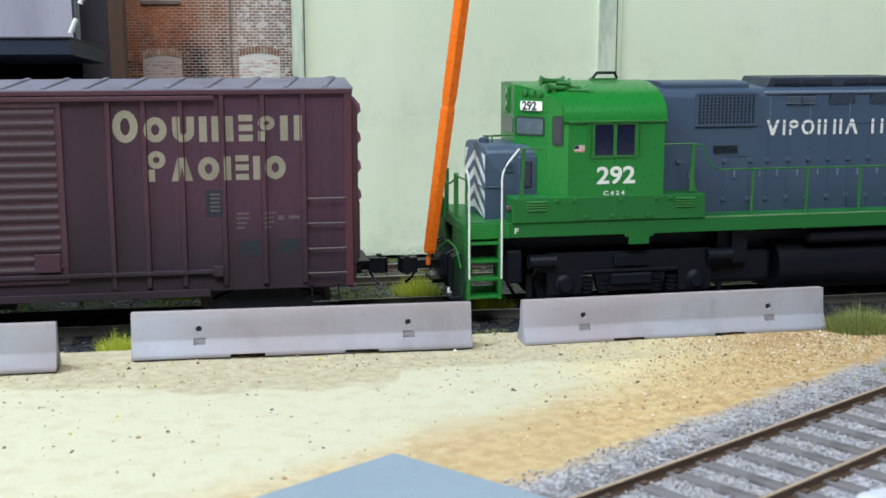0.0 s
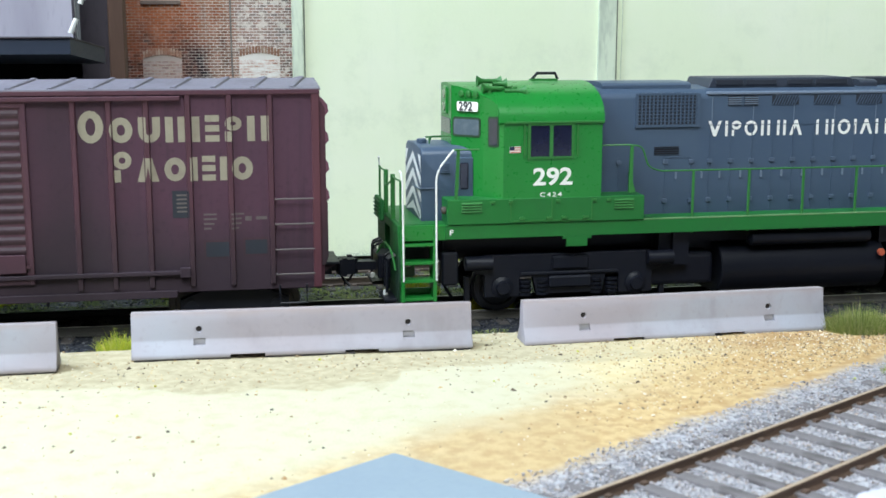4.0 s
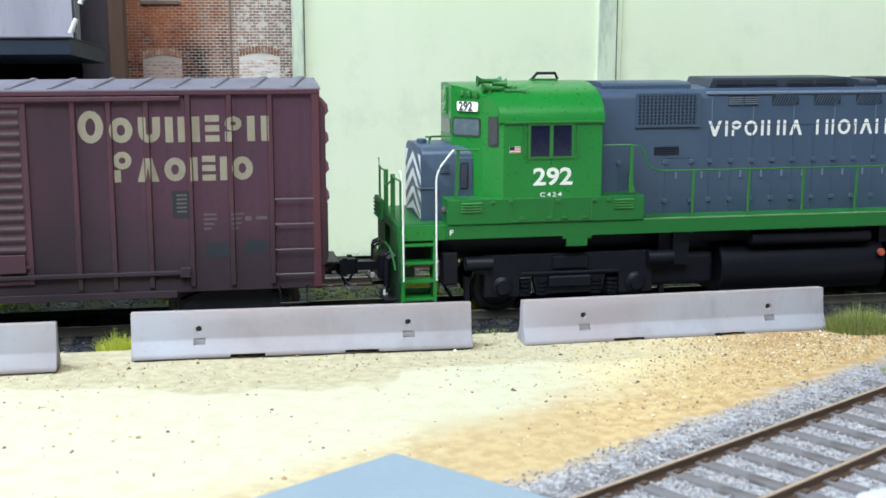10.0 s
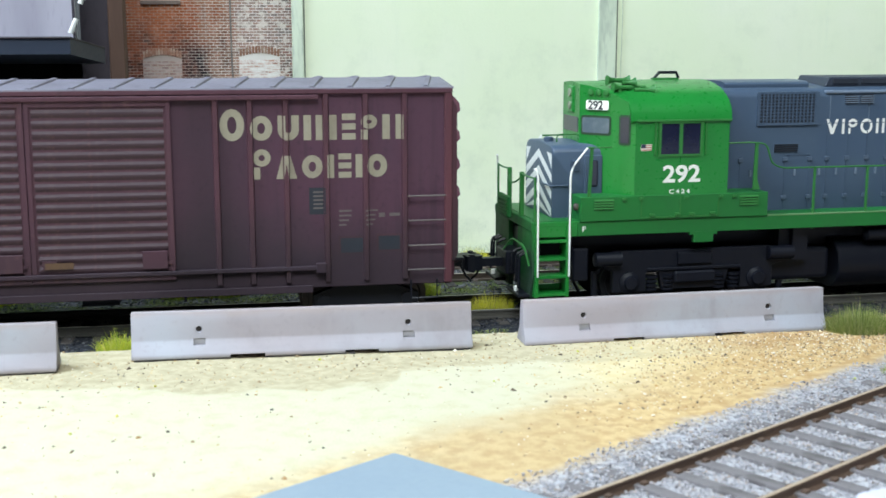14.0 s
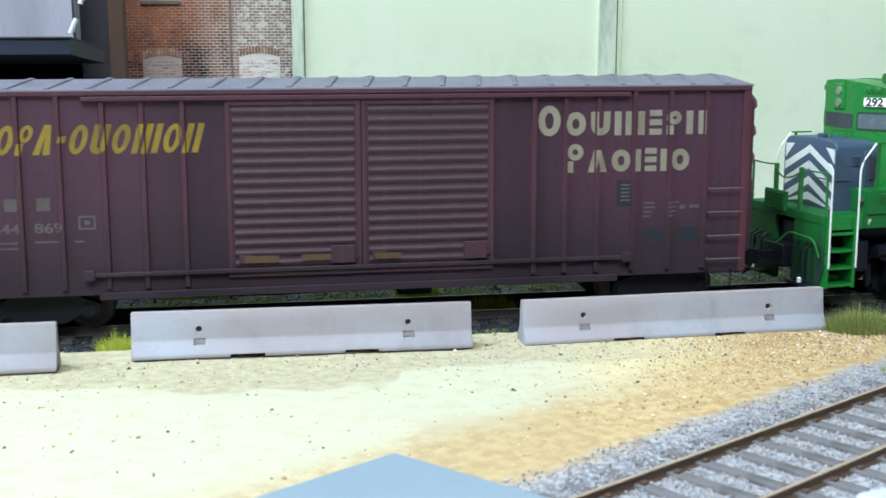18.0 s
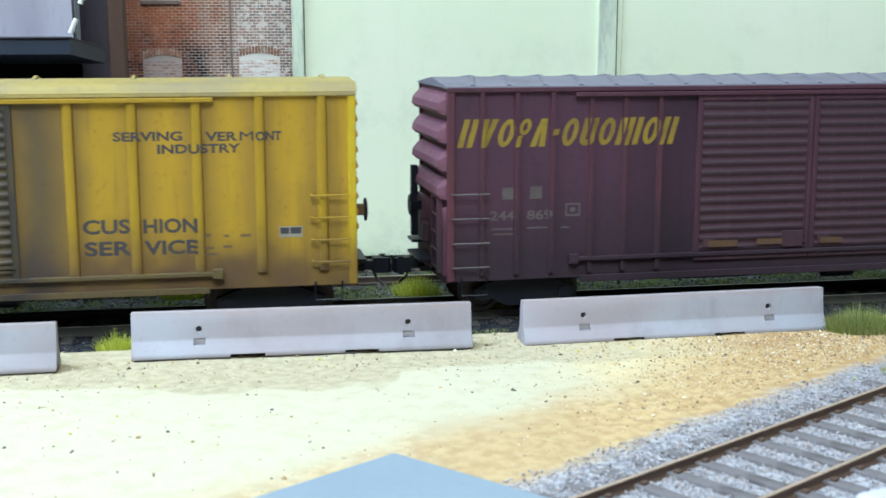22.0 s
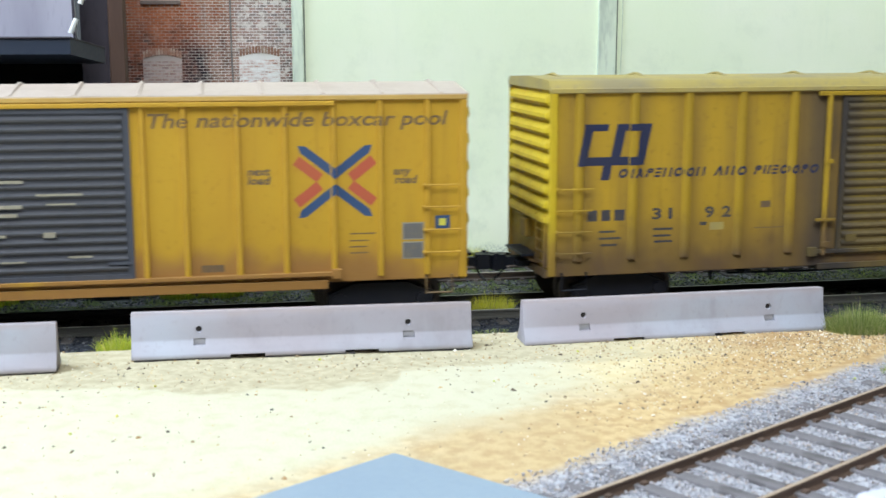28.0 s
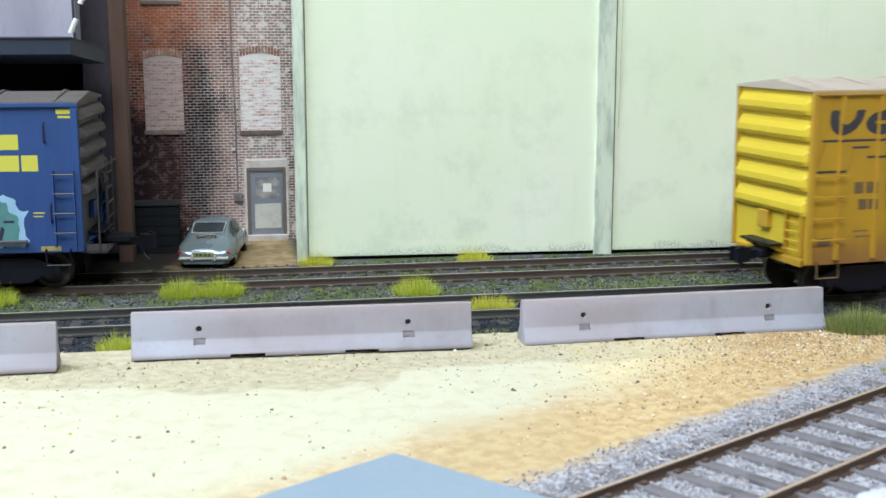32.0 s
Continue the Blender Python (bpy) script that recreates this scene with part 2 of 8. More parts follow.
# pilot green: darker than the cab, darkest towards the bottom
M_GREEN_P = weathered("dark_green_pilot_paint", (0.0130, 0.135, 0.026), (0.0176, 0.0308, 0.0264), (0.01056, 0.0264, 0.0264), 0.006, 0.020, dusty=0.8)
M_SLATE = paint("slate_blue_grey_enamel", (0.052, 0.080, 0.130), (0.064, 0.094, 0.142), 0.42, amount=0.5, coarse=60, bumps=0.08)
M_SLATE_D = paint("dark_slate_grille", (0.01936, 0.02376, 0.0352), (0.0308, 0.03696, 0.0528), 0.6)
M_WHITE = paint("white_lettering", (0.80, 0.80, 0.78), (0.66, 0.66, 0.64), 0.55, amount=0.25)
M_CREAM = paint("aged_cream_lettering", (0.2992, 0.2728, 0.2112), (0.176, 0.1408, 0.1144), 0.6, amount=0.5)
M_GOLD = paint("faded_yellow_lettering", (0.2904, 0.2024, 0.022), (0.1144, 0.0704, 0.0264), 0.6, amount=0.6)
M_DIM = paint("faded_grey_lettering", (0.1144, 0.0968, 0.0968), (0.0616, 0.044, 0.0484), 0.6, amount=0.6)
M_NAVY = paint("navy_lettering", (0.018, 0.024, 0.065), (0.04, 0.038, 0.06), 0.55, amount=0.4)
M_INK = paint("charcoal_lettering", (0.045, 0.042, 0.055), (0.10, 0.085, 0.05), 0.6, amount=0.4)
M_RED = paint("red_emblem_paint", (0.42, 0.085, 0.045), (0.40, 0.12, 0.04), amount=0.4)
M_BLUEPAINT = paint("blue_emblem_paint", (0.028, 0.065, 0.16), (0.06, 0.08, 0.14), amount=0.4)
M_LEMON = paint("lemon_yellow_patch", (0.616, 0.5808, 0.0792), (0.528, 0.484, 0.0792), amount=0.2)
M_GLASS = paint("smoked_cab_glazing", (0.018, 0.018, 0.035), (0.05, 0.06, 0.09), 0.12, amount=0.4, bumps=0.02, spec=0.6)
M_LENS = paint("clear_lamp_lens", (0.6, 0.6, 0.55), (0.4, 0.4, 0.36), 0.15)
M_ORANGE = paint("translucent_orange_plastic", (0.80, 0.16, 0.012), (0.62, 0.11, 0.01), 0.28, amount=0.3, bumps=0.05)


# ---- track geometry (millimetres) ----
BEND_X, BEND_R = 150.0, 700.0      # the two rear tracks bend away beyond here
BACK_Y = 45.1
FRONT_DIR = radians(30.4)
FRONT_AT = (47.6, -131.3)          # a point on the front track's far rail


def along(s, off=0.0):
    """Place and heading at the distance s along the main track, off millimetres to its far side."""
    if s < BEND_X:
        return Vector((s, off)), 0.0
    a = (s - BEND_X) / BEND_R
    r = BEND_R - off
    return Vector((BEND_X + r * math.sin(a), off + r * (1 - math.cos(a)))), a


def along_back(s, off=0.0):
    """The siding: like the main track, but turned a little away left of the yard."""
    if s > -8.0:
        return along(s, off)
    r, turn = 300.0, radians(4.5)
    a = min((-8.0 - s) / r, turn)
    x, y = -8.0 - r * math.sin(a), BACK_Y + r * (1 - math.cos(a))
    rest = (-8.0 - s) - a * r
    x, y = x - rest * math.cos(a), y + rest * math.sin(a)
    o = off - BACK_Y
    return Vector((x + o * math.sin(a), y + o * math.cos(a))), -a


def front_along(s, off=0.0):
    c, n = math.cos(FRONT_DIR), math.sin(FRONT_DIR)
    return Vector((FRONT_AT[0] + s * c - off * n, FRONT_AT[1] + s * n + off * c)), FRONT_DIR


# ---- setting materials ----
def ground_material():
    m, nt, b = nodes_of("layout_ground")
    v = coords(nt)
    sep = nt.nodes.new("ShaderNodeSeparateXYZ")
    nt.links.new(v, sep.inputs[0])
    x, y = sep.outputs[0], sep.outputs[1]
    grain, mid = noise_node(nt, v, 1600, 3), noise_node(nt, v, 240, 4)
    wob = math_node(nt, "MULTIPLY", math_node(nt, "SUBTRACT", noise_node(nt, v, 75, 4), 0.5), 0.030)
    # sand: a pale sifted patch over tan soil, with a trodden strip along the barriers and a brown bare spot
    def spot(cx, cy, rx, ry, soft):
        dx = math_node(nt, "MULTIPLY", math_node(nt, "SUBTRACT", math_node(nt, "ADD", x, wob), cx), 1.0 / rx)
        dy = math_node(nt, "MULTIPLY", math_node(nt, "SUBTRACT", math_node(nt, "ADD", y, math_node(nt, "MULTIPLY", wob, 0.7)), cy), 1.0 / ry)
        r = math_node(nt, "ADD", math_node(nt, "MULTIPLY", dx, dx), math_node(nt, "MULTIPLY", dy, dy))
        return ramp(nt, r, 1.0 + soft, 1.0 - soft)
    tan = mix(nt, ramp(nt, mid, 0.35, 0.7), (0.50, 0.322, 0.142), (0.62, 0.44, 0.215))
    sand = mix(nt, ramp(nt, mid, 0.30, 0.55), (0.54, 0.495, 0.345), (0.585, 0.55, 0.405))
    sand = mix(nt, math_node(nt, "MULTIPLY", ramp(nt, grain, 0.55, 0.8), 0.3), sand, (0.46, 0.41, 0.30))
    strip = mix(nt, ramp(nt, noise_node(nt, v, 420, 4), 0.35, 0.7), (0.43, 0.37, 0.245), (0.535, 0.475, 0.325))
    gold = mix(nt, ramp(nt, mid, 0.3, 0.7), (0.64, 0.51, 0.27), (0.71, 0.595, 0.36))
    nearer = ramp(nt, math_node(nt, "ADD", y, math_node(nt, "MULTIPLY", wob, 0.3)), -0.082, -0.090)
    u = math_node(nt, "ADD", math_node(nt, "ADD", math_node(nt, "MULTIPLY", x, 0.9), math_node(nt, "MULTIPLY", wob, 1.2)), math_node(nt, "MULTIPLY", nearer, 0.014))
    c = mix(nt, ramp(nt, u, 0.046, 0.084), sand, gold)
    c = mix(nt, ramp(nt, u, 0.070, 0.108), c, tan)
    c = mix(nt, math_node(nt, "MULTIPLY", ramp(nt, math_node(nt, "ADD", u, math_node(nt, "MULTIPLY", math_node(nt, "SUBTRACT", mid, 0.5), 0.05)), 0.088, 0.118), 0.8), c, (0.34, 0.195, 0.088))
    nx, ny = -math.sin(FRONT_DIR), math.cos(FRONT_DIR)
    d = math_node(nt, "ADD", math_node(nt, "MULTIPLY", math_node(nt, "SUBTRACT", x, FRONT_AT[0] * MM), nx),
                  math_node(nt, "MULTIPLY", math_node(nt, "SUBTRACT", y, FRONT_AT[1] * MM), ny))
    bank = ramp(nt, math_node(nt, "ADD", d, math_node(nt, "MULTIPLY", wob, 0.9)), 0.046, 0.025)
    c = mix(nt, math_node(nt, "MULTIPLY", bank, 0.85), c, mix(nt, ramp(nt, noise_node(nt, v, 380, 4), 0.35, 0.65), (0.44, 0.282, 0.128), (0.60, 0.435, 0.225)))
    c = mix(nt, math_node(nt, "MULTIPLY", spot(0.046, -0.102, 0.016, 0.018, 0.6), 0.35), c, (0.46, 0.33, 0.17))
    reach = math_node(nt, "MULTIPLY", ramp(nt, x, -0.030, 0.000), ramp(nt, math_node(nt, "ADD", x, math_node(nt, "MULTIPLY", wob, 0.3)), 0.035, 0.030))
    near = ramp(nt, math_node(nt, "ADD", math_node(nt, "ADD", y, math_node(nt, "MULTIPLY", reach, 0.0095)), math_node(nt, "MULTIPLY", wob, 0.45)), -0.0585, -0.0550)
    c = mix(nt, math_node(nt, "MULTIPLY", near, ramp(nt, u, 0.12, 0.04)), c, strip)
    specks = nt.nodes.new("ShaderNodeTexVoronoi")
    specks.inputs["Scale"].default_value = 260
    nt.links.new(v, specks.inputs["Vector"])
    c = mix(nt, math_node(nt, "MULTIPLY", math_node(nt, "MULTIPLY", ramp(nt, specks.outputs[0], 0.15, 0.08), ramp(nt, noise_node(nt, v, 120, 2), 0.56, 0.66)), 0.6), c, (0.22, 0.17, 0.12))
    # grey ballast beside the front track
    grey = ramp(nt, math_node(nt, "ADD", d, math_node(nt, "MULTIPLY", wob, 0.35)), 0.0160, 0.0095)
    c = mix(nt, grey, c, mix(nt, ramp(nt, noise_node(nt, v, 900, 2), 0.4, 0.62), (0.26, 0.255, 0.28), (0.46, 0.455, 0.49)))
    # dark cinders under the two rear tracks
    cinder = mix(nt, ramp(nt, noise_node(nt, v, 800, 2), 0.45, 0.65), (0.05, 0.052, 0.06), (0.19, 0.19, 0.20))
    moss = mix(nt, ramp(nt, grain, 0.4, 0.7), (0.05, 0.07, 0.022), (0.13, 0.15, 0.055))
    cinder = mix(nt, ramp(nt, y, 0.014, 0.004), cinder, mix(nt, ramp(nt, noise_node(nt, v, 900, 2), 0.5, 0.7), (0.014, 0.016, 0.022), (0.06, 0.062, 0.072)))
    cinder = mix(nt, math_node(nt, "MULTIPLY", ramp(nt, noise_node(nt, v, 130, 4), 0.44, 0.54), ramp(nt, y, 0.004, 0.014)), cinder, moss)
    rear = ramp(nt, math_node(nt, "ADD", y, math_node(nt, "MULTIPLY", wob, 0.14)), -0.0285, -0.0255)
    c = mix(nt, rear, c, cinder)
    # yard: tan soil, its shaded left part painted nearly black
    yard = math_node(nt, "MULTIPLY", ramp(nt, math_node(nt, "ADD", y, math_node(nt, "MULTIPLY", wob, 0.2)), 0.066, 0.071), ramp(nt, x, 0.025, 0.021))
    soil_and_shade = mix(nt, ramp(nt, math_node(nt, "ADD", x, wob), -0.004, -0.016), mix(nt, ramp(nt, mid, 0.35, 0.7), (0.26, 0.18, 0.095), (0.40, 0.29, 0.16)), (0.03, 0.024, 0.022))
    c = mix(nt, yard, c, soil_and_shade)
    nt.links.new(c, b.inputs["Base Color"])
    b.inputs["Roughness"].default_value = 0.9
    b.inputs["Specular IOR Level"].default_value = 0.2
    bump(nt, b, math_node(nt, "ADD", grain, math_node(nt, "MULTIPLY", mid, 0.5)), 0.5, 0.0003)
    return m


def wall_material():
    """Pale green plaster: chalky bloom, flaking grey specks low down and at the joints."""
    m, nt, b = nodes_of("pale_green_plaster")
    v = coords(nt)
    sep = nt.nodes.new("ShaderNodeSeparateXYZ")
    nt.links.new(v, sep.inputs[0])
    big, mid, fine = noise_node(nt, v, 22, 4), noise_node(nt, v, 120, 5, 0.65), noise_node(nt, v, 1100, 4)
    c = mix(nt, ramp(nt, big, 0.3, 0.75), (0.80, 0.87, 0.65), (0.85, 0.885, 0.72))
    c = mix(nt, math_node(nt, "MULTIPLY", ramp(nt, noise_node(nt, coords(nt, (1, 1, 0.08)), 260, 3), 0.55, 0.8), 0.16), c, (0.64, 0.73, 0.60))
    low = ramp(nt, math_node(nt, "ADD", sep.outputs[2], math_node(nt, "MULTIPLY", math_node(nt, "SUBTRACT", big, 0.5), -0.05)), 0.030, 0.003)
    flake = math_node(nt, "MULTIPLY", math_node(nt, "MULTIPLY", ramp(nt, noise_node(nt, v, 2600, 3, 0.7), 0.56, 0.66), ramp(nt, noise_node(nt, v, 60, 4, 0.6), 0.50, 0.66)), low)
    c = mix(nt, math_node(nt, "MULTIPLY", flake, 0.6), c, (0.40, 0.46, 0.38))
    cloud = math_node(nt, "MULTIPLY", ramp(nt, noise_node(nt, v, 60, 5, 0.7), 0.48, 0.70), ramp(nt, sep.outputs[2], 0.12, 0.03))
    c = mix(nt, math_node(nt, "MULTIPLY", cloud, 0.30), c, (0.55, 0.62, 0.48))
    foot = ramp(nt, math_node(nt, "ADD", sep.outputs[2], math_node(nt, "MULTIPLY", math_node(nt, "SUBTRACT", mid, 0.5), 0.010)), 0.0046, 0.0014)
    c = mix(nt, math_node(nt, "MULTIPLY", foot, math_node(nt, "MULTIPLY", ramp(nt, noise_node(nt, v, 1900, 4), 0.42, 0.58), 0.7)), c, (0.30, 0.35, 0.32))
    nt.links.new(c, b.inputs["Base Color"])
    b.inputs["Roughness"].default_value = 0.75
    b.inputs["Specular IOR Level"].default_value = 0.25
    bump(nt, b, math_node(nt, "ADD", fine, mid), 0.12, 0.0003)
    return m


BRICK_W, BRICK_H, JOINT = 2.3, 0.92, 0.22      # brick pitch and joint in millimetres


def brick_soot(nt, v, x, z, c, joint):
    """Soot runs, an orange upper band, a maroon-stained corner with its shade painted in and a pale lime side, laid
    over the bricks or their joints.
    """
    mid = noise_node(nt, coords(nt, (1, 1, 0.5), True), 130, 5)
    w = math_node(nt, "MULTIPLY", math_node(nt, "SUBTRACT", mid, 0.5), 0.030)

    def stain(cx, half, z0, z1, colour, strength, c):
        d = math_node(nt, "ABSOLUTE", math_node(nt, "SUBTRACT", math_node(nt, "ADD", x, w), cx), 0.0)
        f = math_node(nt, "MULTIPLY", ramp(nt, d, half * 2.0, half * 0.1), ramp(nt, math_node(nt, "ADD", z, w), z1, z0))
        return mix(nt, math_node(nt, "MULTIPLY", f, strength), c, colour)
    if not joint:
        c = stain(-0.016, 0.017, 0.071, 0.055, (0.40, 0.125, 0.05), 0.72, c)
        c = stain(0.002, 0.0042, 0.200, 0.300, (0.42, 0.22, 0.14), 0.45, c)
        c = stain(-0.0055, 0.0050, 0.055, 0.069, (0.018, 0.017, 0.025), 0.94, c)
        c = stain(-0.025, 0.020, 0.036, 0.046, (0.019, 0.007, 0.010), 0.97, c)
        c = mix(nt, math_node(nt, "MULTIPLY", ramp(nt, mid, 0.57, 0.70), 0.6), c, (0.03, 0.024, 0.028))
    else:
        c = mix(nt, math_node(nt, "MULTIPLY", ramp(nt, mid, 0.50, 0.62), 0.6), c, (0.20, 0.15, 0.14))
        c = stain(-0.020, 0.013, 0.20, 0.30, (0.25, 0.11, 0.07), 0.8, c)
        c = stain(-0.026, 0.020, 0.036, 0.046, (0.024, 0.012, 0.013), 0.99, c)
        c = stain(-0.0055, 0.0050, 0.055, 0.069, (0.34, 0.31, 0.30), 0.4, c)
        c = stain(0.016, 0.013, 0.20, 0.30, (0.88, 0.84, 0.84), 0.9, c)
    lime = math_node(nt, "ADD", math_node(nt, "MULTIPLY", ramp(nt, x, 0.004, 0.012), 0.72), 0.06)
    c = mix(nt, math_node(nt, "MULTIPLY", ramp(nt, noise_node(nt, v, 420, 4), 0.50, 0.62), lime), c, (0.82, 0.76, 0.75))
    return stain(0.015, 0.010, 0.20, 0.30, (0.74, 0.66, 0.65), 0.55 if joint else 0.32, c)


def brick_material(name, colours, wash=0.0, joint=False):
    """Old bricks, each of its own shade; wash: how far they are limewashed; joint: the mortar between them."""
    m, nt, b = nodes_of(name)
    v = coords(nt, (1, 1, 1), True)
    sep = nt.nodes.new("ShaderNodeSeparateXYZ")
    nt.links.new(v, sep.inputs[0])
    x, z = sep.outputs[0], sep.outputs[2]
    fine = noise_node(nt, v, 900, 3)
    if joint:
        c = mix(nt, ramp(nt, noise_node(nt, v, 60, 3), 0.40, 0.62), tuple(q * 0.55 for q in colours[0]), colours[0])
    else:
        one = nt.nodes.new("ShaderNodeNewGeometry").outputs["Random Per Island"]
        two = nt.nodes.new("ShaderNodeObjectInfo").outputs["Random"]
        r = math_node(nt, "FRACT", math_node(nt, "ADD", one, two), 0.0)
        c = mix(nt, ramp(nt, r, 0.15, 0.55), colours[0], colours[1])
        c = mix(nt, ramp(nt, r, 0.70, 0.95), c, colours[2])
        c = mix(nt, math_node(nt, "MULTIPLY", ramp(nt, fine, 0.5, 0.7), 0.35), c, tuple(q * 0.4 for q in colours[1]))
    if wash:
        rows = noise_node(nt, coords(nt, (1, 1, 4.0), True), 240, 3)
        c = mix(nt, math_node(nt, "MULTIPLY", ramp(nt, rows, 0.62, 0.40), wash), c, (0.84, 0.82, 0.84))
    else:
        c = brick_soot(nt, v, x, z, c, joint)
    nt.links.new(c, b.inputs["Base Color"])
    b.inputs["Roughness"].default_value = 0.88
    b.inputs["Specular IOR Level"].default_value = 0.2
    bump(nt, b, fine, 0.4, 0.0001)
    return m


M_GROUND, M_WALL = ground_material(), wall_material()
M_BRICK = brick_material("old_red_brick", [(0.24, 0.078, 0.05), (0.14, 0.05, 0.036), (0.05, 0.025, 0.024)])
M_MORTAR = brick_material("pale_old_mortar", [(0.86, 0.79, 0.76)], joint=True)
M_INFILL = [brick_material("faded_limewashed_brick", [(0.34, 0.22, 0.195), (0.28, 0.17, 0.15), (0.22, 0.13, 0.12)], 0.16), brick_material("limewashed_brick", [(0.62, 0.42, 0.38), (0.54, 0.33, 0.29), (0.44, 0.26, 0.23)], 0.9)]
M_INFILL_JOINT = [paint("dusty_joint", (0.36, 0.29, 0.27), (0.28, 0.21, 0.19)), paint("white_joint", (0.76, 0.72, 0.72), (0.60, 0.54, 0.53))]
M_PILASTER = paint("weathered_green_concrete", (0.68, 0.75, 0.60), (0.30, 0.35, 0.30), 0.8, coarse=240, fine=700, amount=0.7, streak=0.22)
M_JOINT = paint("grimy_grey_joint", (0.16, 0.18, 0.15), (0.30, 0.35, 0.28), 0.85, coarse=140, amount=0.8)
M_RAILTOP = paint("worn_rail_head", (0.34, 0.29, 0.24), (0.20, 0.155, 0.12), 0.35, metal=0.3)
M_TIE = paint("grey_timber_tie", (0.180, 0.165, 0.172), (0.085, 0.075, 0.075), 0.85, coarse=160, amount=0.8, bumps=0.5)
M_RAIL_M = paint("oily_black_rail_web", (0.052, 0.050, 0.046), (0.085, 0.078, 0.066), 0.6)
M_RAILTOP_M = paint("dull_brown_rail_head", (0.32, 0.31, 0.27), (0.18, 0.16, 0.13), 0.4, metal=0.3)
M_RAIL_S = paint("dusty_brown_rail_web", (0.068, 0.050, 0.040), (0.11, 0.085, 0.066), 0.8)
M_CHAIR = paint("pale_rusty_tie_plate", (0.17, 0.135, 0.115), (0.09, 0.07, 0.06), 0.8)
M_RAIL_F = paint("rust_brown_rail_web", (0.095, 0.06, 0.044), (0.15, 0.09, 0.058), 0.75)
M_RAILTOP_F = paint("tan_worn_rail_head", (0.52, 0.40, 0.30), (0.38, 0.27, 0.19), 0.45, metal=0.3)
M_TIE_D = paint("dark_timber_tie", (0.055, 0.048, 0.045), (0.03, 0.028, 0.028), 0.85)


def concrete_material():
    """Pale cast concrete: bluish and mauve light put into the colour in soft patches, soft stains, a brown-rubbed top
    edge.
    """
    m, nt, b = nodes_of("pale_cast_concrete")
    v = coords(nt, (1, 1, 1), True)
    wash, stain, fine = noise_node(nt, v, 17, 3), noise_node(nt, coords(nt, (1, 1, 0.45), True), 55, 5, 0.65), noise_node(nt, v, 700, 4)
    c = mix(nt, ramp(nt, wash, 0.38, 0.62), (0.36, 0.38, 0.445), (0.335, 0.30, 0.335))
    c = mix(nt, math_node(nt, "MULTIPLY", ramp(nt, stain, 0.48, 0.72), 0.55), c, (0.225, 0.20, 0.215))
    sep = nt.nodes.new("ShaderNodeSeparateXYZ")
    nt.links.new(coords(nt), sep.inputs[0])
    rim = math_node(nt, "MULTIPLY", ramp(nt, math_node(nt, "ADD", sep.outputs[2], math_node(nt, "MULTIPLY", math_node(nt, "SUBTRACT", stain, 0.5), 0.004)), 0.0083, 0.0096), 0.5)
    c = mix(nt, rim, c, (0.36, 0.29, 0.28))
    c = mix(nt, math_node(nt, "MULTIPLY", ramp(nt, fine, 0.55, 0.75), 0.25), c, (0.24, 0.22, 0.23))
    nt.links.new(c, b.inputs["Base Color"])
    b.inputs["Roughness"].default_value = 0.62
    b.inputs["Specular IOR Level"].default_value = 0.4
    bump(nt, b, math_node(nt, "ADD", fine, stain), 0.15, 0.00015)
    return m


M_CONCRETE = concrete_material()
# barrier feet: the shadow gap beneath the body is put into this colour
M_FOOT = paint("foot_gap_shade", (0.075, 0.070, 0.075), (0.04, 0.038, 0.04), 0.8)
M_HOLE = paint("shadowed_recess", (0.035, 0.03, 0.03), (0.05, 0.045, 0.045), 0.9)
M_SLABTOP = paint("slate_grey_card", (0.255, 0.315, 0.374), (0.221, 0.281, 0.348), 0.6, amount=0.3, coarse=60)
M_STEEL_CLAD = paint("grey_steel_cladding", (0.44, 0.42, 0.50), (0.27, 0.25, 0.32), 0.5, amount=0.55, streak=0.2, coarse=60)
M_CANOPY = paint("dark_slate_canopy", (0.026, 0.036, 0.062), (0.045, 0.055, 0.08), 0.5)
M_BIN = paint("charcoal_bin_paint", (0.008, 0.0095, 0.012), (0.015, 0.016, 0.020), 0.85, spec=0.15)
# black of the bin lid; also paints the shade in recesses and gaps
M_DARK = paint("shade_and_lid_black", (0.012, 0.011, 0.014), (0.02, 0.018, 0.02), 0.8)
M_PLUM = paint("plum_grey_steel", (0.045, 0.036, 0.050), (0.014, 0.012, 0.017), 0.6, amount=0.8, streak=0.3, coarse=50)
M_TIMBER = paint("brown_timber_post", (0.125, 0.072, 0.055), (0.07, 0.04, 0.033), 0.7, streak=0.15, coarse=200)
M_ROOM = paint("slate_room_paint", (0.12, 0.12, 0.12), (0.10, 0.10, 0.10), 0.8, coarse=3, fine=40, amount=0.3)
M_FLOOR = paint("grey_carpet", (0.16, 0.16, 0.17), (0.11, 0.11, 0.12), 0.95, coarse=5, fine=120)


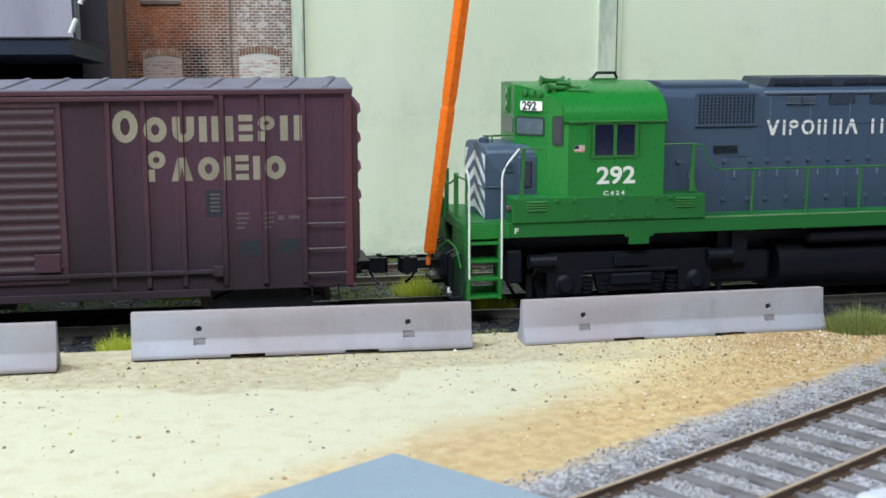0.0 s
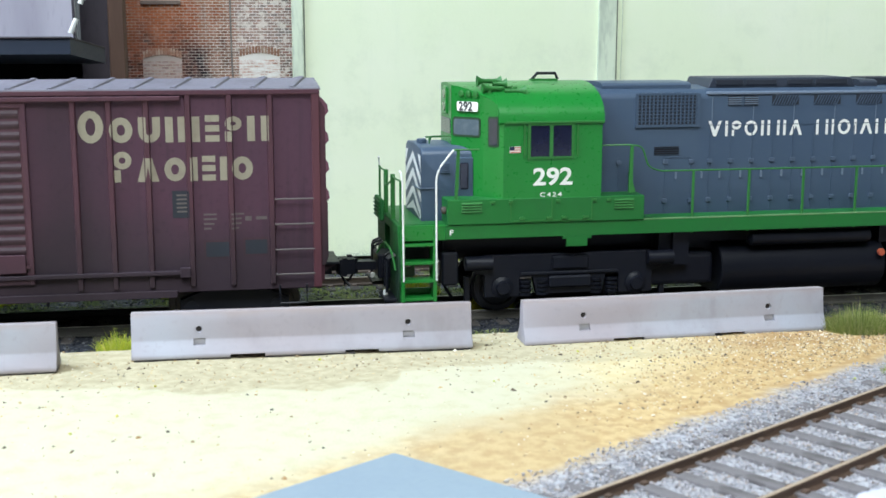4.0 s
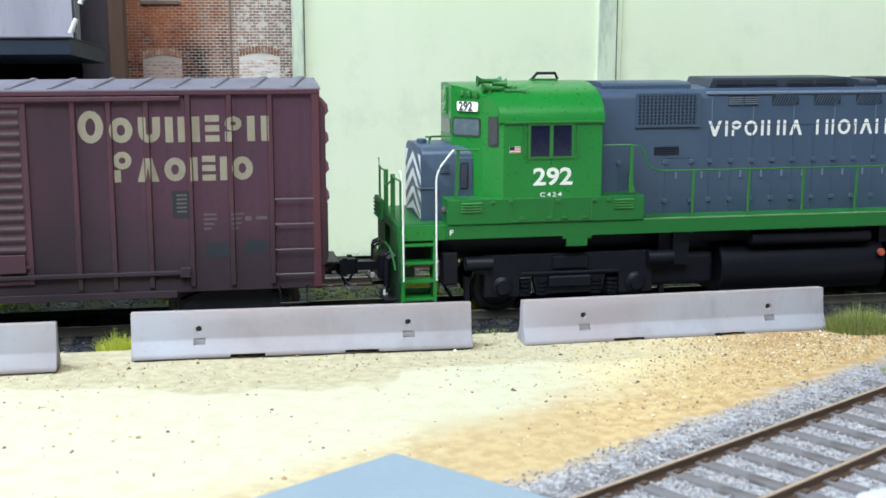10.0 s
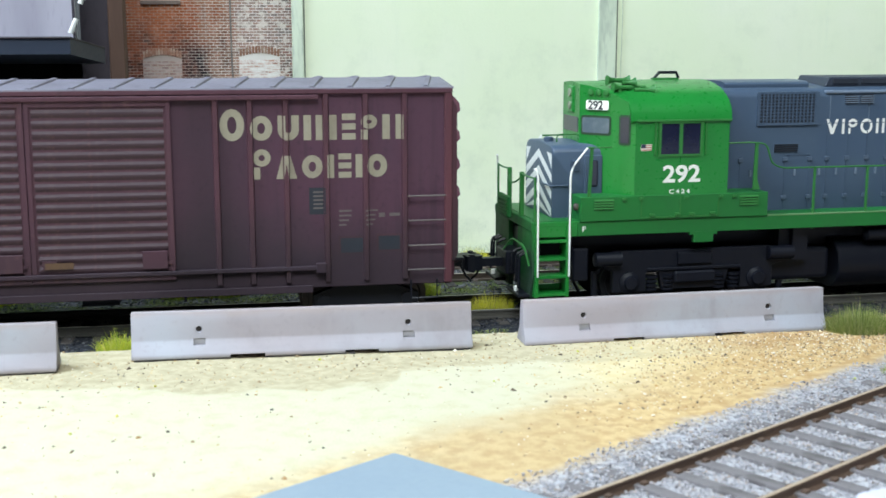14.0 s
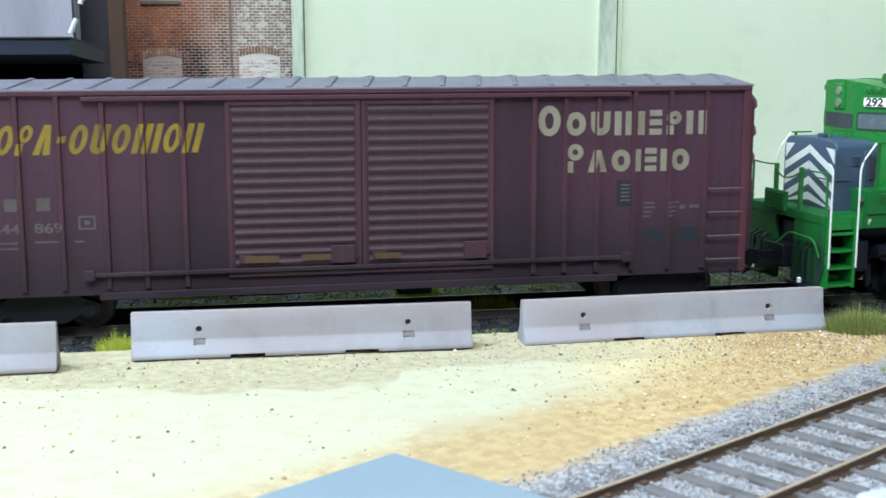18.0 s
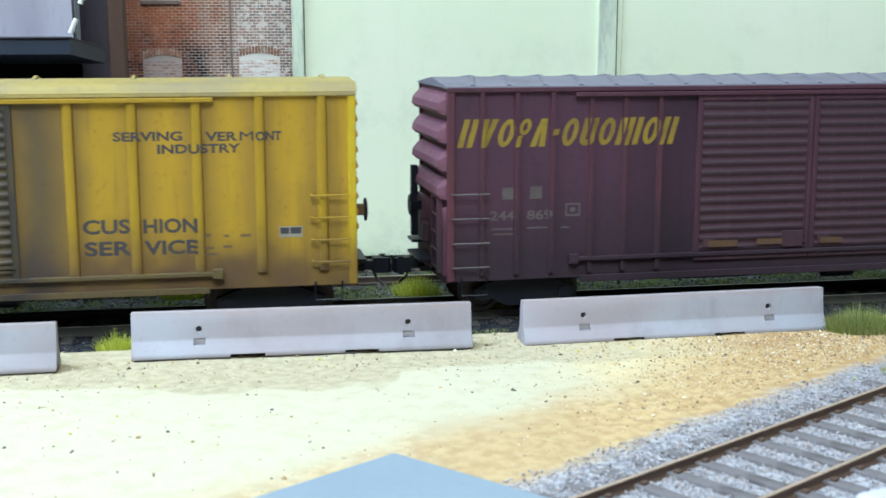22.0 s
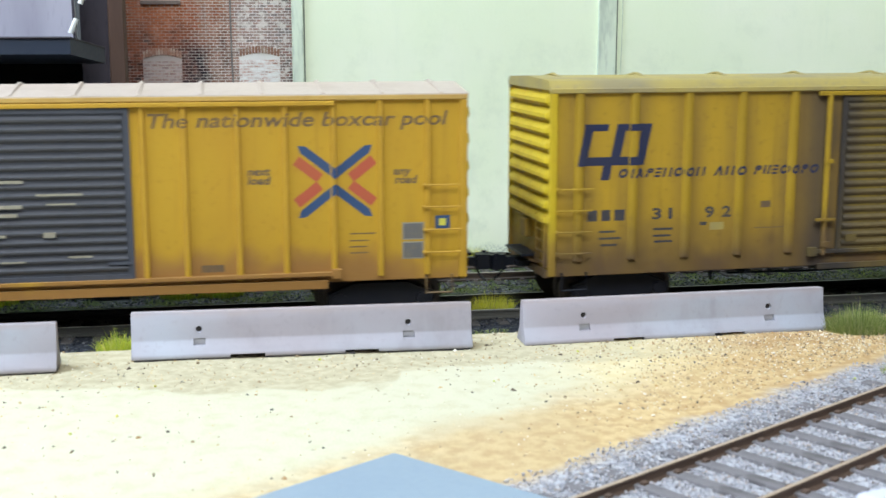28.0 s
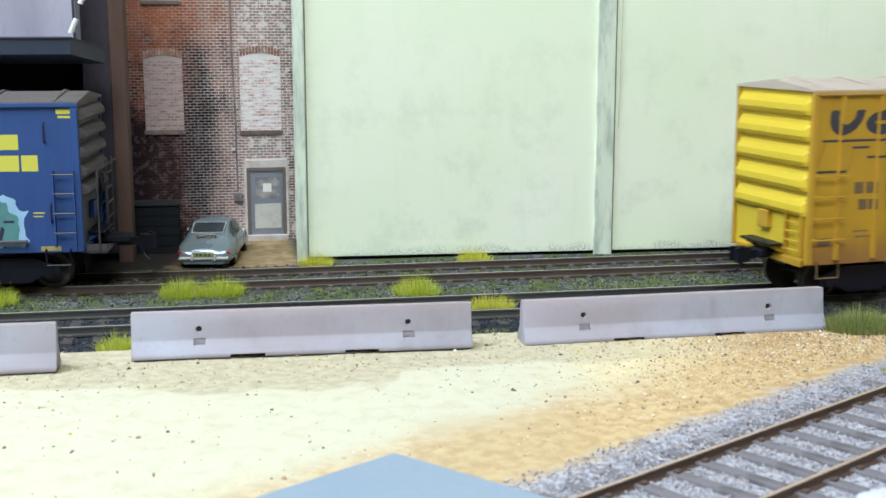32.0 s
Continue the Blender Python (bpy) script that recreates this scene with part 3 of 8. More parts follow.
# ---- room round the layout ----
def room():
    x0, x1, y0, y1, z0, z1 = -2200, 2200, -2600, 700, -1050, 1000
    t = 80
    for name, b in (("wall_north", (x0, x1, y1, y1 + t, z0, z1)), ("wall_south", (x0, x1, y0 - t, y0, z0, z1)),
                    ("wall_west", (x0 - t, x0, y0 - t, y1 + t, z0, z1)), ("wall_east", (x1, x1 + t, y0 - t, y1 + t, z0, z1))):
        solid(name, box(*b), M_ROOM, "plain grey painted room wall", "wall", kind="structure")
    solid("ceiling", box(x0 - t, x1 + t, y0 - t, y1 + t, z1, z1 + t), M_ROOM, "plain grey painted room ceiling", "ceiling", kind="structure")
    solid("floor", box(x0 - t, x1 + t, y0 - t, y1 + t, z0 - t, z0), M_FLOOR, "grey carpeted room floor", "floor", kind="structure")
    diffuser = glow("lit_diffuser", (1.0, 0.98, 0.95), 3.0)
    for x, y, z, sx, sy, _, _ in PANELS:
        light = thing("ceiling_light", pose(x, y, z), "square white ceiling light panel with a frosted diffuser", "light", "ceiling lights")
        part("frame", boxes([(-sx * 520, sx * 520, -sy * 520, -sy * 500, 0, 70), (-sx * 520, sx * 520, sy * 500, sy * 520, 0, 70),
                             (-sx * 520, -sx * 500, -sy * 500, sy * 500, 0, 70), (sx * 500, sx * 520, -sy * 500, sy * 500, 0, 70)]), M_WHITE, light)
        part("diffuser", box(-sx * 500, sx * 500, -sy * 500, sy * 500, 4, 8), diffuser, light, "frosted white diffuser")


# ---- ground ----
def ground_height(x, y):
    rear = min(max((y + 31.0) / 6.0, 0.0), 1.0)
    rear = rear * rear * (3 - 2 * rear)
    nx, ny = -math.sin(FRONT_DIR), math.cos(FRONT_DIR)
    d = (x - FRONT_AT[0]) * nx + (y - FRONT_AT[1]) * ny
    lift = -0.1 * min(max((12.0 - d) / 5.0, 0.0), 1.0) * min(max((d + 34.0) / 8.0, 0.0), 1.0)
    rough = noise.fractal(Vector((x * 0.06, y * 0.06, 0.0)), 0.7, 2.1, 4) * 0.15 * (1.0 if y > -200 else 0.3)
    if d < 12:
        rough *= 0.4
    return -0.25 * (1 - rear) - 2.4 * rear + lift + rough


def ground():
    xs = np.unique(np.concatenate([np.linspace(-1500, -140, 14), np.arange(-140, 260, 1.6), np.linspace(260, 1500, 14)]))
    ys = np.unique(np.concatenate([np.linspace(-420, -170, 12), np.arange(-170, 130, 1.5), np.linspace(130, 640, 12)]))
    verts = [(x * MM, y * MM, ground_height(x, y) * MM) for y in ys for x in xs]
    nx = len(xs)
    faces = [(j * nx + i, j * nx + i + 1, (j + 1) * nx + i + 1, (j + 1) * nx + i) for j in range(len(ys) - 1) for i in range(nx - 1)]
    me = bpy.data.meshes.new("ground")
    me.from_pydata(verts, [], faces)
    me.shade_smooth()
    me.materials.append(M_GROUND)
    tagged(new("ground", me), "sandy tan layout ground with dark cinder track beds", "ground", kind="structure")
    solid("layout_bench", box(-1500, 1500, -425, 645, -60, -8), M_TIMBER, "brown timber baseboard under the layout", "bench", kind="structure")
    for x in (-1400, 1400):
        for y in (-360, 600):
            solid("bench_leg", box(x - 25, x + 25, y - 25, y + 25, -1050, -60), M_TIMBER, "square brown timber bench leg", "leg", "bench legs")


# ---- tracks ----
def rail_mesh(path, s0, s1, off, top, step, name, mats, half=0.36):
    prof = [(-0.95, -2.1), (0.95, -2.1), (0.95, -1.75), (0.2, -1.5), (0.2, -0.7), (half, -0.5), (half, -0.06), (-half, -0.06), (-half, -0.5), (-0.2, -0.7), (-0.2, -1.5), (-0.95, -1.75)]
    bm = bmesh.new()
    n = max(2, int((s1 - s0) / step))
    rings, caps = [], []
    for i in range(n + 1):
        s = s0 + (s1 - s0) * i / n
        p, a = path(s, off)
        q = Vector((-math.sin(a), math.cos(a)))
        rings.append([bm.verts.new((p.x + q.x * u, p.y + q.y * u, top + w)) for u, w in prof])
        caps.append([bm.verts.new((p.x + q.x * u, p.y + q.y * u, top + w)) for u, w in ((-half, -0.06), (half, -0.06), (half * 0.8, 0.0), (-half * 0.8, 0.0))])
    for u, v in zip(rings, rings[1:]):
        for k in range(len(prof)):
            bm.faces.new((u[k], u[(k + 1) % len(prof)], v[(k + 1) % len(prof)], v[k]))
    for u, v in zip(caps, caps[1:]):
        for k in range(4):
            bm.faces.new((u[k], u[(k + 1) % 4], v[(k + 1) % 4], v[k])).material_index = 1
    bmesh.ops.recalc_face_normals(bm, faces=bm.faces[:])
    return to_mesh(name, bm, mats)


def track(label, path, s0, s1, centre, top, tie_mat, pitch, step, mats, half=0.36, sunk=2.12, plate=M_CHAIR):
    t = thing("railway_track", pose(0, 0, 0), label, "track", "railway tracks")
    for side in (-1, 1):
        part("rail", rail_mesh(path, s0, s1, centre + side * 8.65, top, step, "rail", mats, half), None, t)
    tie = to_mesh("tie", box(-1.25, 1.25, -15, 15, -2.0, 0.0, 0.12), tie_mat)
    spike = to_mesh("tie_plate", boxes([(-0.6, 0.6, s * 8.65 + e - 0.45, s * 8.65 + e + 0.45, 0, 0.4) for s in (-1, 1) for e in (-1.3, 1.3)]), plate)
    s = s0
    rnd = random.Random(5)
    while s < s1:
        p, a = path(s, centre)
        o = part("tie", tie, None, t, at=mm(p.x + rnd.uniform(-0.3, 0.3), p.y, top - sunk, 0, 0, math.degrees(a) + rnd.uniform(-1.5, 1.5)))
        if -70 < p.x < 200:
            part("tie_plate", spike, None, o)
        s += pitch
    return t


def stones(name, label, material, spots, seed):
    """Loose angular ballast: one mesh of small uneven octahedra. spots: x, y, z, size."""
    rnd = np.random.RandomState(seed)
    base = np.array([(1, 0, 0), (-1, 0, 0), (0, 1, 0), (0, -1, 0), (0, 0, 1), (0, 0, -1)], float)
    tri = np.array([(0, 2, 4), (2, 1, 4), (1, 3, 4), (3, 0, 4), (2, 0, 5), (1, 2, 5), (3, 1, 5), (0, 3, 5)])
    spots = np.array(spots)
    n = len(spots)
    v = base[None] * rnd.uniform(0.6, 1.25, (n, 6, 1)) + rnd.uniform(-0.3, 0.3, (n, 6, 3))
    ang = rnd.uniform(0, 2 * np.pi, n)
    c, s = np.cos(ang)[:, None], np.sin(ang)[:, None]
    v = np.stack([v[..., 0] * c - v[..., 1] * s, v[..., 0] * s + v[..., 1] * c, v[..., 2] * 0.75], -1)
    v = (v * spots[:, None, 3:4] + spots[:, None, :3]) * MM
    f = (tri[None] + 6 * np.arange(n)[:, None, None]).reshape(-1, 3)
    me = bpy.data.meshes.new(name)
    me.from_pydata(v.reshape(-1, 3).tolist(), [], f.tolist())
    me.materials.append(material)
    return tagged(new(name, me), label, "gravel", kind="stuff")


def stone_material(name, colours, rough=0.9):
    m, nt, b = nodes_of(name)
    r = nt.nodes.new("ShaderNodeNewGeometry").outputs["Random Per Island"]
    cr = nt.nodes.new("ShaderNodeValToRGB")
    cr.color_ramp.interpolation = "CONSTANT"
    while len(cr.color_ramp.elements) < len(colours):
        cr.color_ramp.elements.new(0.5)
    for i, c in enumerate(colours):
        cr.color_ramp.elements[i].position = i / len(colours)
        cr.color_ramp.elements[i].color = (*c, 1)
    nt.links.new(r, cr.inputs[0])
    nt.links.new(cr.outputs[0], b.inputs["Base Color"])
    b.inputs["Roughness"].default_value = rough
    b.inputs["Specular IOR Level"].default_value = 0.2
    return m


def ballast():
    rnd = random.Random(11)
    grey = stone_material("grey_ballast", [(0.40, 0.385, 0.405), (0.335, 0.325, 0.35), (0.295, 0.28, 0.30), (0.47, 0.45, 0.46), (0.205, 0.19, 0.20), (0.38, 0.32, 0.29), (0.42, 0.405, 0.43), (0.44, 0.415, 0.435)])
    dark = stone_material("dark_cinder", [(0.03, 0.032, 0.042), (0.075, 0.077, 0.095), (0.045, 0.046, 0.056), (0.11, 0.11, 0.12), (0.10, 0.095, 0.075), (0.20, 0.20, 0.20), (0.08, 0.10, 0.04), (0.06, 0.075, 0.03), (0.04, 0.042, 0.045)])
    soil = stone_material("tan_grit", [(0.50, 0.33, 0.15), (0.62, 0.47, 0.26), (0.38, 0.23, 0.11), (0.66, 0.56, 0.38), (0.26, 0.19, 0.12), (0.34, 0.25, 0.15), (0.58, 0.46, 0.28), (0.72, 0.66, 0.56), (0.12, 0.09, 0.07)])
    pts = []
    while len(pts) < 20000:
        s, off = rnd.uniform(-35, 160), rnd.gauss(-4.0, 12)
        if off > 14.0 + 2.5 * noise.noise(Vector((s * 0.15, 0, 0))) or off < -34:
            continue
        p, a = front_along(s, off)
        edge = abs(off + 8.65)
        if abs(abs(edge) - 8.65) < 0.9 or p.y > -26:
            continue
        if -17.3 < off < -0.5 and ((s + 90) % 7.4 < 1.3 or (s + 90) % 7.4 > 6.1):
            if rnd.random() < 0.12:
                continue
        h = ground_height(p.x, p.y)
        pts.append((p.x, p.y, h + rnd.uniform(-0.05, 0.35) + (0.35 if 0.9 < off < 8 else 0.0), rnd.uniform(0.15, 0.38)))
    stones("grey_ballast", "loose pale grey ballast round the front track", grey, pts, 1)
    pts = []
    while len(pts) < 15000:
        x, y = rnd.uniform(-75, 210), rnd.uniform(-27, 69)
        q = y - max(0.0, x - BEND_X) ** 2 / (2 * BEND_R)
        near = min(abs(abs(q) - 8.65), abs(abs(q - BACK_Y) - 8.65))
        if near < 1.0:
            continue
        pts.append((x, y, ground_height(x, y) + rnd.uniform(-0.1, 0.35), rnd.uniform(0.2, 0.5)))
    black = stone_material("black_cinder", [(0.018, 0.019, 0.026), (0.04, 0.042, 0.054), (0.026, 0.027, 0.033), (0.09, 0.09, 0.10), (0.058, 0.055, 0.052)])
    stones("dark_cinders", "loose grey cinders between the rear tracks", dark, [q for q in pts if q[1] > 10 + 3 * math.sin(q[0] * 0.1)], 2)
    stones("black_cinders", "loose charcoal black cinders under the main line", black, [q for q in pts if q[1] <= 10 + 3 * math.sin(q[0] * 0.1)], 5)
    pts = []
    while len(pts) < 12000:
        x, y = rnd.uniform(-70, 190), rnd.uniform(-150, -28)
        nx, ny = -math.sin(FRONT_DIR), math.cos(FRONT_DIR)
        d = (x - FRONT_AT[0]) * nx + (y - FRONT_AT[1]) * ny
        if d < 17 or rnd.random() > (0.07 if y > -60 else 0.015) + 0.95 * min(max((x - 40) / 100, 0), 1) ** 2.0:
            continue
        pts.append((x, y, ground_height(x, y) + rnd.uniform(-0.08, 0.1), rnd.uniform(0.12, 0.28) * (2.0 if rnd.random() < 0.07 else 1)))
    pepper = stone_material("dark_pebble", [(0.07, 0.065, 0.065), (0.13, 0.12, 0.11), (0.20, 0.18, 0.15), (0.10, 0.09, 0.08)])
    spots = [(rnd.uniform(-46, 120), rnd.uniform(-118, -44)) for _ in range(70)]
    stones("dark_pebbles", "dark grey pebbles strewn over the sand", pepper, [(x, y, ground_height(x, y) + 0.05, rnd.uniform(0.16, 0.42)) for x, y in spots if (x - FRONT_AT[0]) * -math.sin(FRONT_DIR) + (y - FRONT_AT[1]) * math.cos(FRONT_DIR) > 18], 6)
    flecks = [(rnd.uniform(-40, 140), rnd.uniform(-110, -45)) for _ in range(14)]
    stones("leaf_flecks", "yellow green foliage flecks on the sand", M_YELLOW_GRASS, [(x, y, ground_height(x, y) + 0.1, rnd.uniform(0.25, 0.45)) for x, y in flecks], 4)
    stones("tan_grit", "tan grit scattered over the sandy soil", soil, pts, 3)


def blades(name, label, material, spots, seed, at=None, kind="", category="grass"):
    """Grass fibres: thin three-sided blades. spots: x, y, z, height, spread."""
    rnd = random.Random(seed)
    verts, faces = [], []
    for x, y, z, h, lean in spots:
        a, t = (math.atan2(y, x) + rnd.uniform(-0.7, 0.7)) if not kind else rnd.uniform(0, 6.283), rnd.uniform(0, 6.283)
        w = rnd.uniform(0.03, 0.062)
        tip = (x + lean * math.cos(a) * h, y + lean * math.sin(a) * h, z + h * math.sqrt(max(0.1, 1 - lean * lean)))
        mid = (x + lean * math.cos(a) * h * 0.4, y + lean * math.sin(a) * h * 0.4, z + (tip[2] - z) * 0.55)
        k = len(verts)
        for c, ww in (((x, y, z), w), (mid, w * 0.8)):
            for j in range(3):
                verts.append((c[0] + ww * math.cos(t + 2.094 * j), c[1] + ww * math.sin(t + 2.094 * j), c[2]))
        verts.append(tip)
        for j in range(3):
            j2 = (j + 1) % 3
            faces += [(k + j, k + j2, k + 3 + j2, k + 3 + j), (k + 3 + j, k + 3 + j2, k + 6)]
    me = bpy.data.meshes.new(name)
    me.from_pydata([(v[0] * MM, v[1] * MM, v[2] * MM) for v in verts], [], faces)
    me.materials.append(material)
    ob = new(name, me)
    if at is not None:
        ob.matrix_basis = at
    return tagged(ob, label, category, "grass tufts" if not kind else "", kind)


M_LIME = stone_material("lime_grass", [(0.46, 0.52, 0.03), (0.36, 0.48, 0.04), (0.60, 0.58, 0.05), (0.26, 0.40, 0.05), (0.66, 0.62, 0.16)])
M_YELLOW_GRASS = stone_material("yellow_grass", [(0.62, 0.58, 0.05), (0.48, 0.52, 0.05), (0.66, 0.60, 0.12)])
M_WEED = stone_material("mossy_weed", [(0.14, 0.19, 0.05), (0.28, 0.31, 0.11), (0.08, 0.12, 0.035), (0.36, 0.40, 0.08), (0.20, 0.21, 0.10), (0.10, 0.14, 0.04)])
M_OLIVE = stone_material("olive_grass", [(0.15, 0.19, 0.05), (0.25, 0.27, 0.08), (0.46, 0.43, 0.20), (0.09, 0.13, 0.03), (0.32, 0.36, 0.11), (0.20, 0.25, 0.06), (0.24, 0.30, 0.07)])


def tuft(x, y, rad, high, count, material, label, seed, wild=1.0):
    rnd = random.Random(seed)
    z = ground_height(x, y)
    rows = []
    for _ in range(int(count * 3.4)):
        r, a = rad * math.sqrt(rnd.random()), rnd.uniform(0, 6.283)
        rows.append((r * math.cos(a), r * math.sin(a) * 0.7, -0.25, high * rnd.uniform(0.30, 1.2) * (1.15 - 0.55 * r / rad) * (1.25 * wild if rnd.random() < 0.12 else 1.0 / wild ** 0.5), min(0.9, rnd.uniform(0.0, 0.25 + 0.6 * r / rad))))
    blades("grass_tuft", label, material, rows, seed, mm(x, y, z))


def greenery():
    lime, yel = "bright lime green static grass tuft on the cinders", "yellow green static grass tuft by the rails"
    tuft(141.0, -42, 8.6, 4.7, 1300, M_OLIVE, "olive green static grass clump beside the barrier", 1, 1.12)
    tuft(-22.0, -25.5, 4.4, 4.8, 300, M_LIME, lime, 2)
    tuft(50.3, 22.0, 6.0, 5.6, 300, M_LIME, lime, 3)
    tuft(-10.2, 30.0, 5.5, 5.6, 300, M_LIME, lime, 4)
    tuft(0.2, 29.6, 5.2, 5.6, 300, M_LIME, lime, 5)
    tuft(27.5, 67.5, 5.0, 4.6, 200, M_YELLOW_GRASS, yel, 6)
    tuft(75.0, 65.8, 5.2, 4.6, 190, M_YELLOW_GRASS, yel, 7)
    tuft(65.8, 1.5, 5.5, 4.6, 200, M_YELLOW_GRASS, yel, 8)
    tuft(129.0, -76.0, 2.6, 2.6, 60, M_OLIVE, "small olive grass sprout on the ballast", 12)
    tuft(-56.0, 29.4, 5.0, 5.4, 240, M_LIME, lime, 9)
    rnd = random.Random(4)
    rows = []
    for _ in range(36000):
        x, y = rnd.uniform(-70, 200), rnd.choice((rnd.uniform(11, 35), rnd.uniform(12, 34), rnd.uniform(-6, 6), rnd.uniform(-27, -20)))
        if noise.noise(Vector((x * 0.06, y * 0.09, 3.0))) < (-0.10 if y > 10 else 0.10):
            continue
        y += max(0.0, x - BEND_X) ** 2 / (2 * BEND_R)
        rows.append((x, y, ground_height(x, y), rnd.uniform(0.4, 1.3), rnd.uniform(0.5, 0.95)))
    blades("low_weeds", "low olive green ground weeds between the tracks", M_WEED, rows, 77, kind="stuff", category="weeds")


# ---- buildings behind ----
def green_building():
    a = math.degrees(math.atan2(-5.0, 99.0))
    w = thing("green_building", mm(20.6, 76.0, -3, 0, 0, a), "large pale green plastered industrial building with concrete pilasters", "building")
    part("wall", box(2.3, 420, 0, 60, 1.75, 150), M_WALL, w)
    # recessed strip whose black stands for the shade below the wall
    part("footing", box(2.6, 420, 1.6, 59, 0, 1.75), M_DARK, w, "dark footing painted as the shaded gap")
    part("pilaster", box(2.0, 5.2, -1.2, 0.0, 0.3, 150, 0.15), M_PILASTER, w, "weathered grey green corner pilaster")
    part("joint", box(5.3, 5.65, -0.15, 0.0, 1.0, 150), M_JOINT, w, "dark vertical joint")
    part("pilaster", box(93.4, 99.0, -1.0, 0.0, 0.3, 150, 0.15), M_PILASTER, w, "weathered grey green pilaster")
    part("joint", box(99.2, 99.5, -0.15, 0.0, 1.0, 150), M_JOINT, w, "dark vertical joint")
    part("conduit", tube([(100.9, -0.35, 150), (100.9, -0.35, 70), (100.4, -0.35, 40)], 0.14), M_PILASTER, w, "thin green grey conduit")


def brick_courses(x0, x1, z0, z1, holes=()):
    """Running-bond courses: left, right, bottom and top of each brick in an x-z field, broken at the openings."""
    out = []
    for row in range(int((z1 - z0) / BRICK_H)):
        b, t = z0 + row * BRICK_H + JOINT / 2, z0 + (row + 1) * BRICK_H - JOINT / 2
        gaps = [(h[0], h[1]) for h in holes if h[2] < t and h[3] > b]
        x = x0 - (BRICK_W / 2 if row % 2 else 0.0)
        while x < x1:
            l, r = max(x + JOINT / 2, x0), min(x + BRICK_W - JOINT / 2, x1)
            x += BRICK_W
            for ga, gb in gaps:
                if l < gb and r > ga:
                    if l < ga:
                        r = ga
                    elif r > gb:
                        l = gb
                    else:
                        r = l
            if r - l > 0.3:
                out.append((l, r, b, t))
    return out


def brick_block(rows, proud, seed):
    """Many bricks as one mesh, each a shallow block with slightly uneven faces."""
    rnd = random.Random(seed)
    verts, faces = [], []
    for l, r, b, t in rows:
        k, p = len(verts), proud * rnd.uniform(0.6, 1.0)
        e = 0.04
        verts += [(l, 0, b), (r, 0, b), (r, 0, t), (l, 0, t), (l + e, -p, b + e), (r - e, -p, b + e), (r - e, -p, t - e), (l + e, -p, t - e)]
        faces += [(k + 4, k + 5, k + 6, k + 7), (k, k + 1, k + 5, k + 4), (k + 1, k + 2, k + 6, k + 5), (k + 2, k + 3, k + 7, k + 6), (k + 3, k, k + 4, k + 7)]
    me = bpy.data.meshes.new("brickwork")
    me.from_pydata([(p[0] * MM, p[1] * MM, p[2] * MM) for p in verts], [], faces)
    return me


def lay_bricks(parent, rows, material, proud, seed, near):
    """Bricks inside near (x0, x1, z0, z1) are parts; the rest is joined brickwork."""
    single = [q for q in rows if near[0] < (q[0] + q[1]) / 2 < near[1] and near[2] < (q[2] + q[3]) / 2 < near[3]][:300]
    rest = [q for q in rows if q not in set(single)]
    shared = {}
    for l, r, b, t in single:
        w = round(r - l, 2)
        if w not in shared:
            shared[w] = brick_block([(0, w, 0, t - b)], proud, seed)
            shared[w].materials.append(material)
        part("brick", shared[w], None, parent, at=mm(l, 0, b))
    if rest:
        me = brick_block(rest, proud, seed + 1)
        me.materials.append(material)
        tagged(part("brickwork", me, None, parent), kind="stuff")


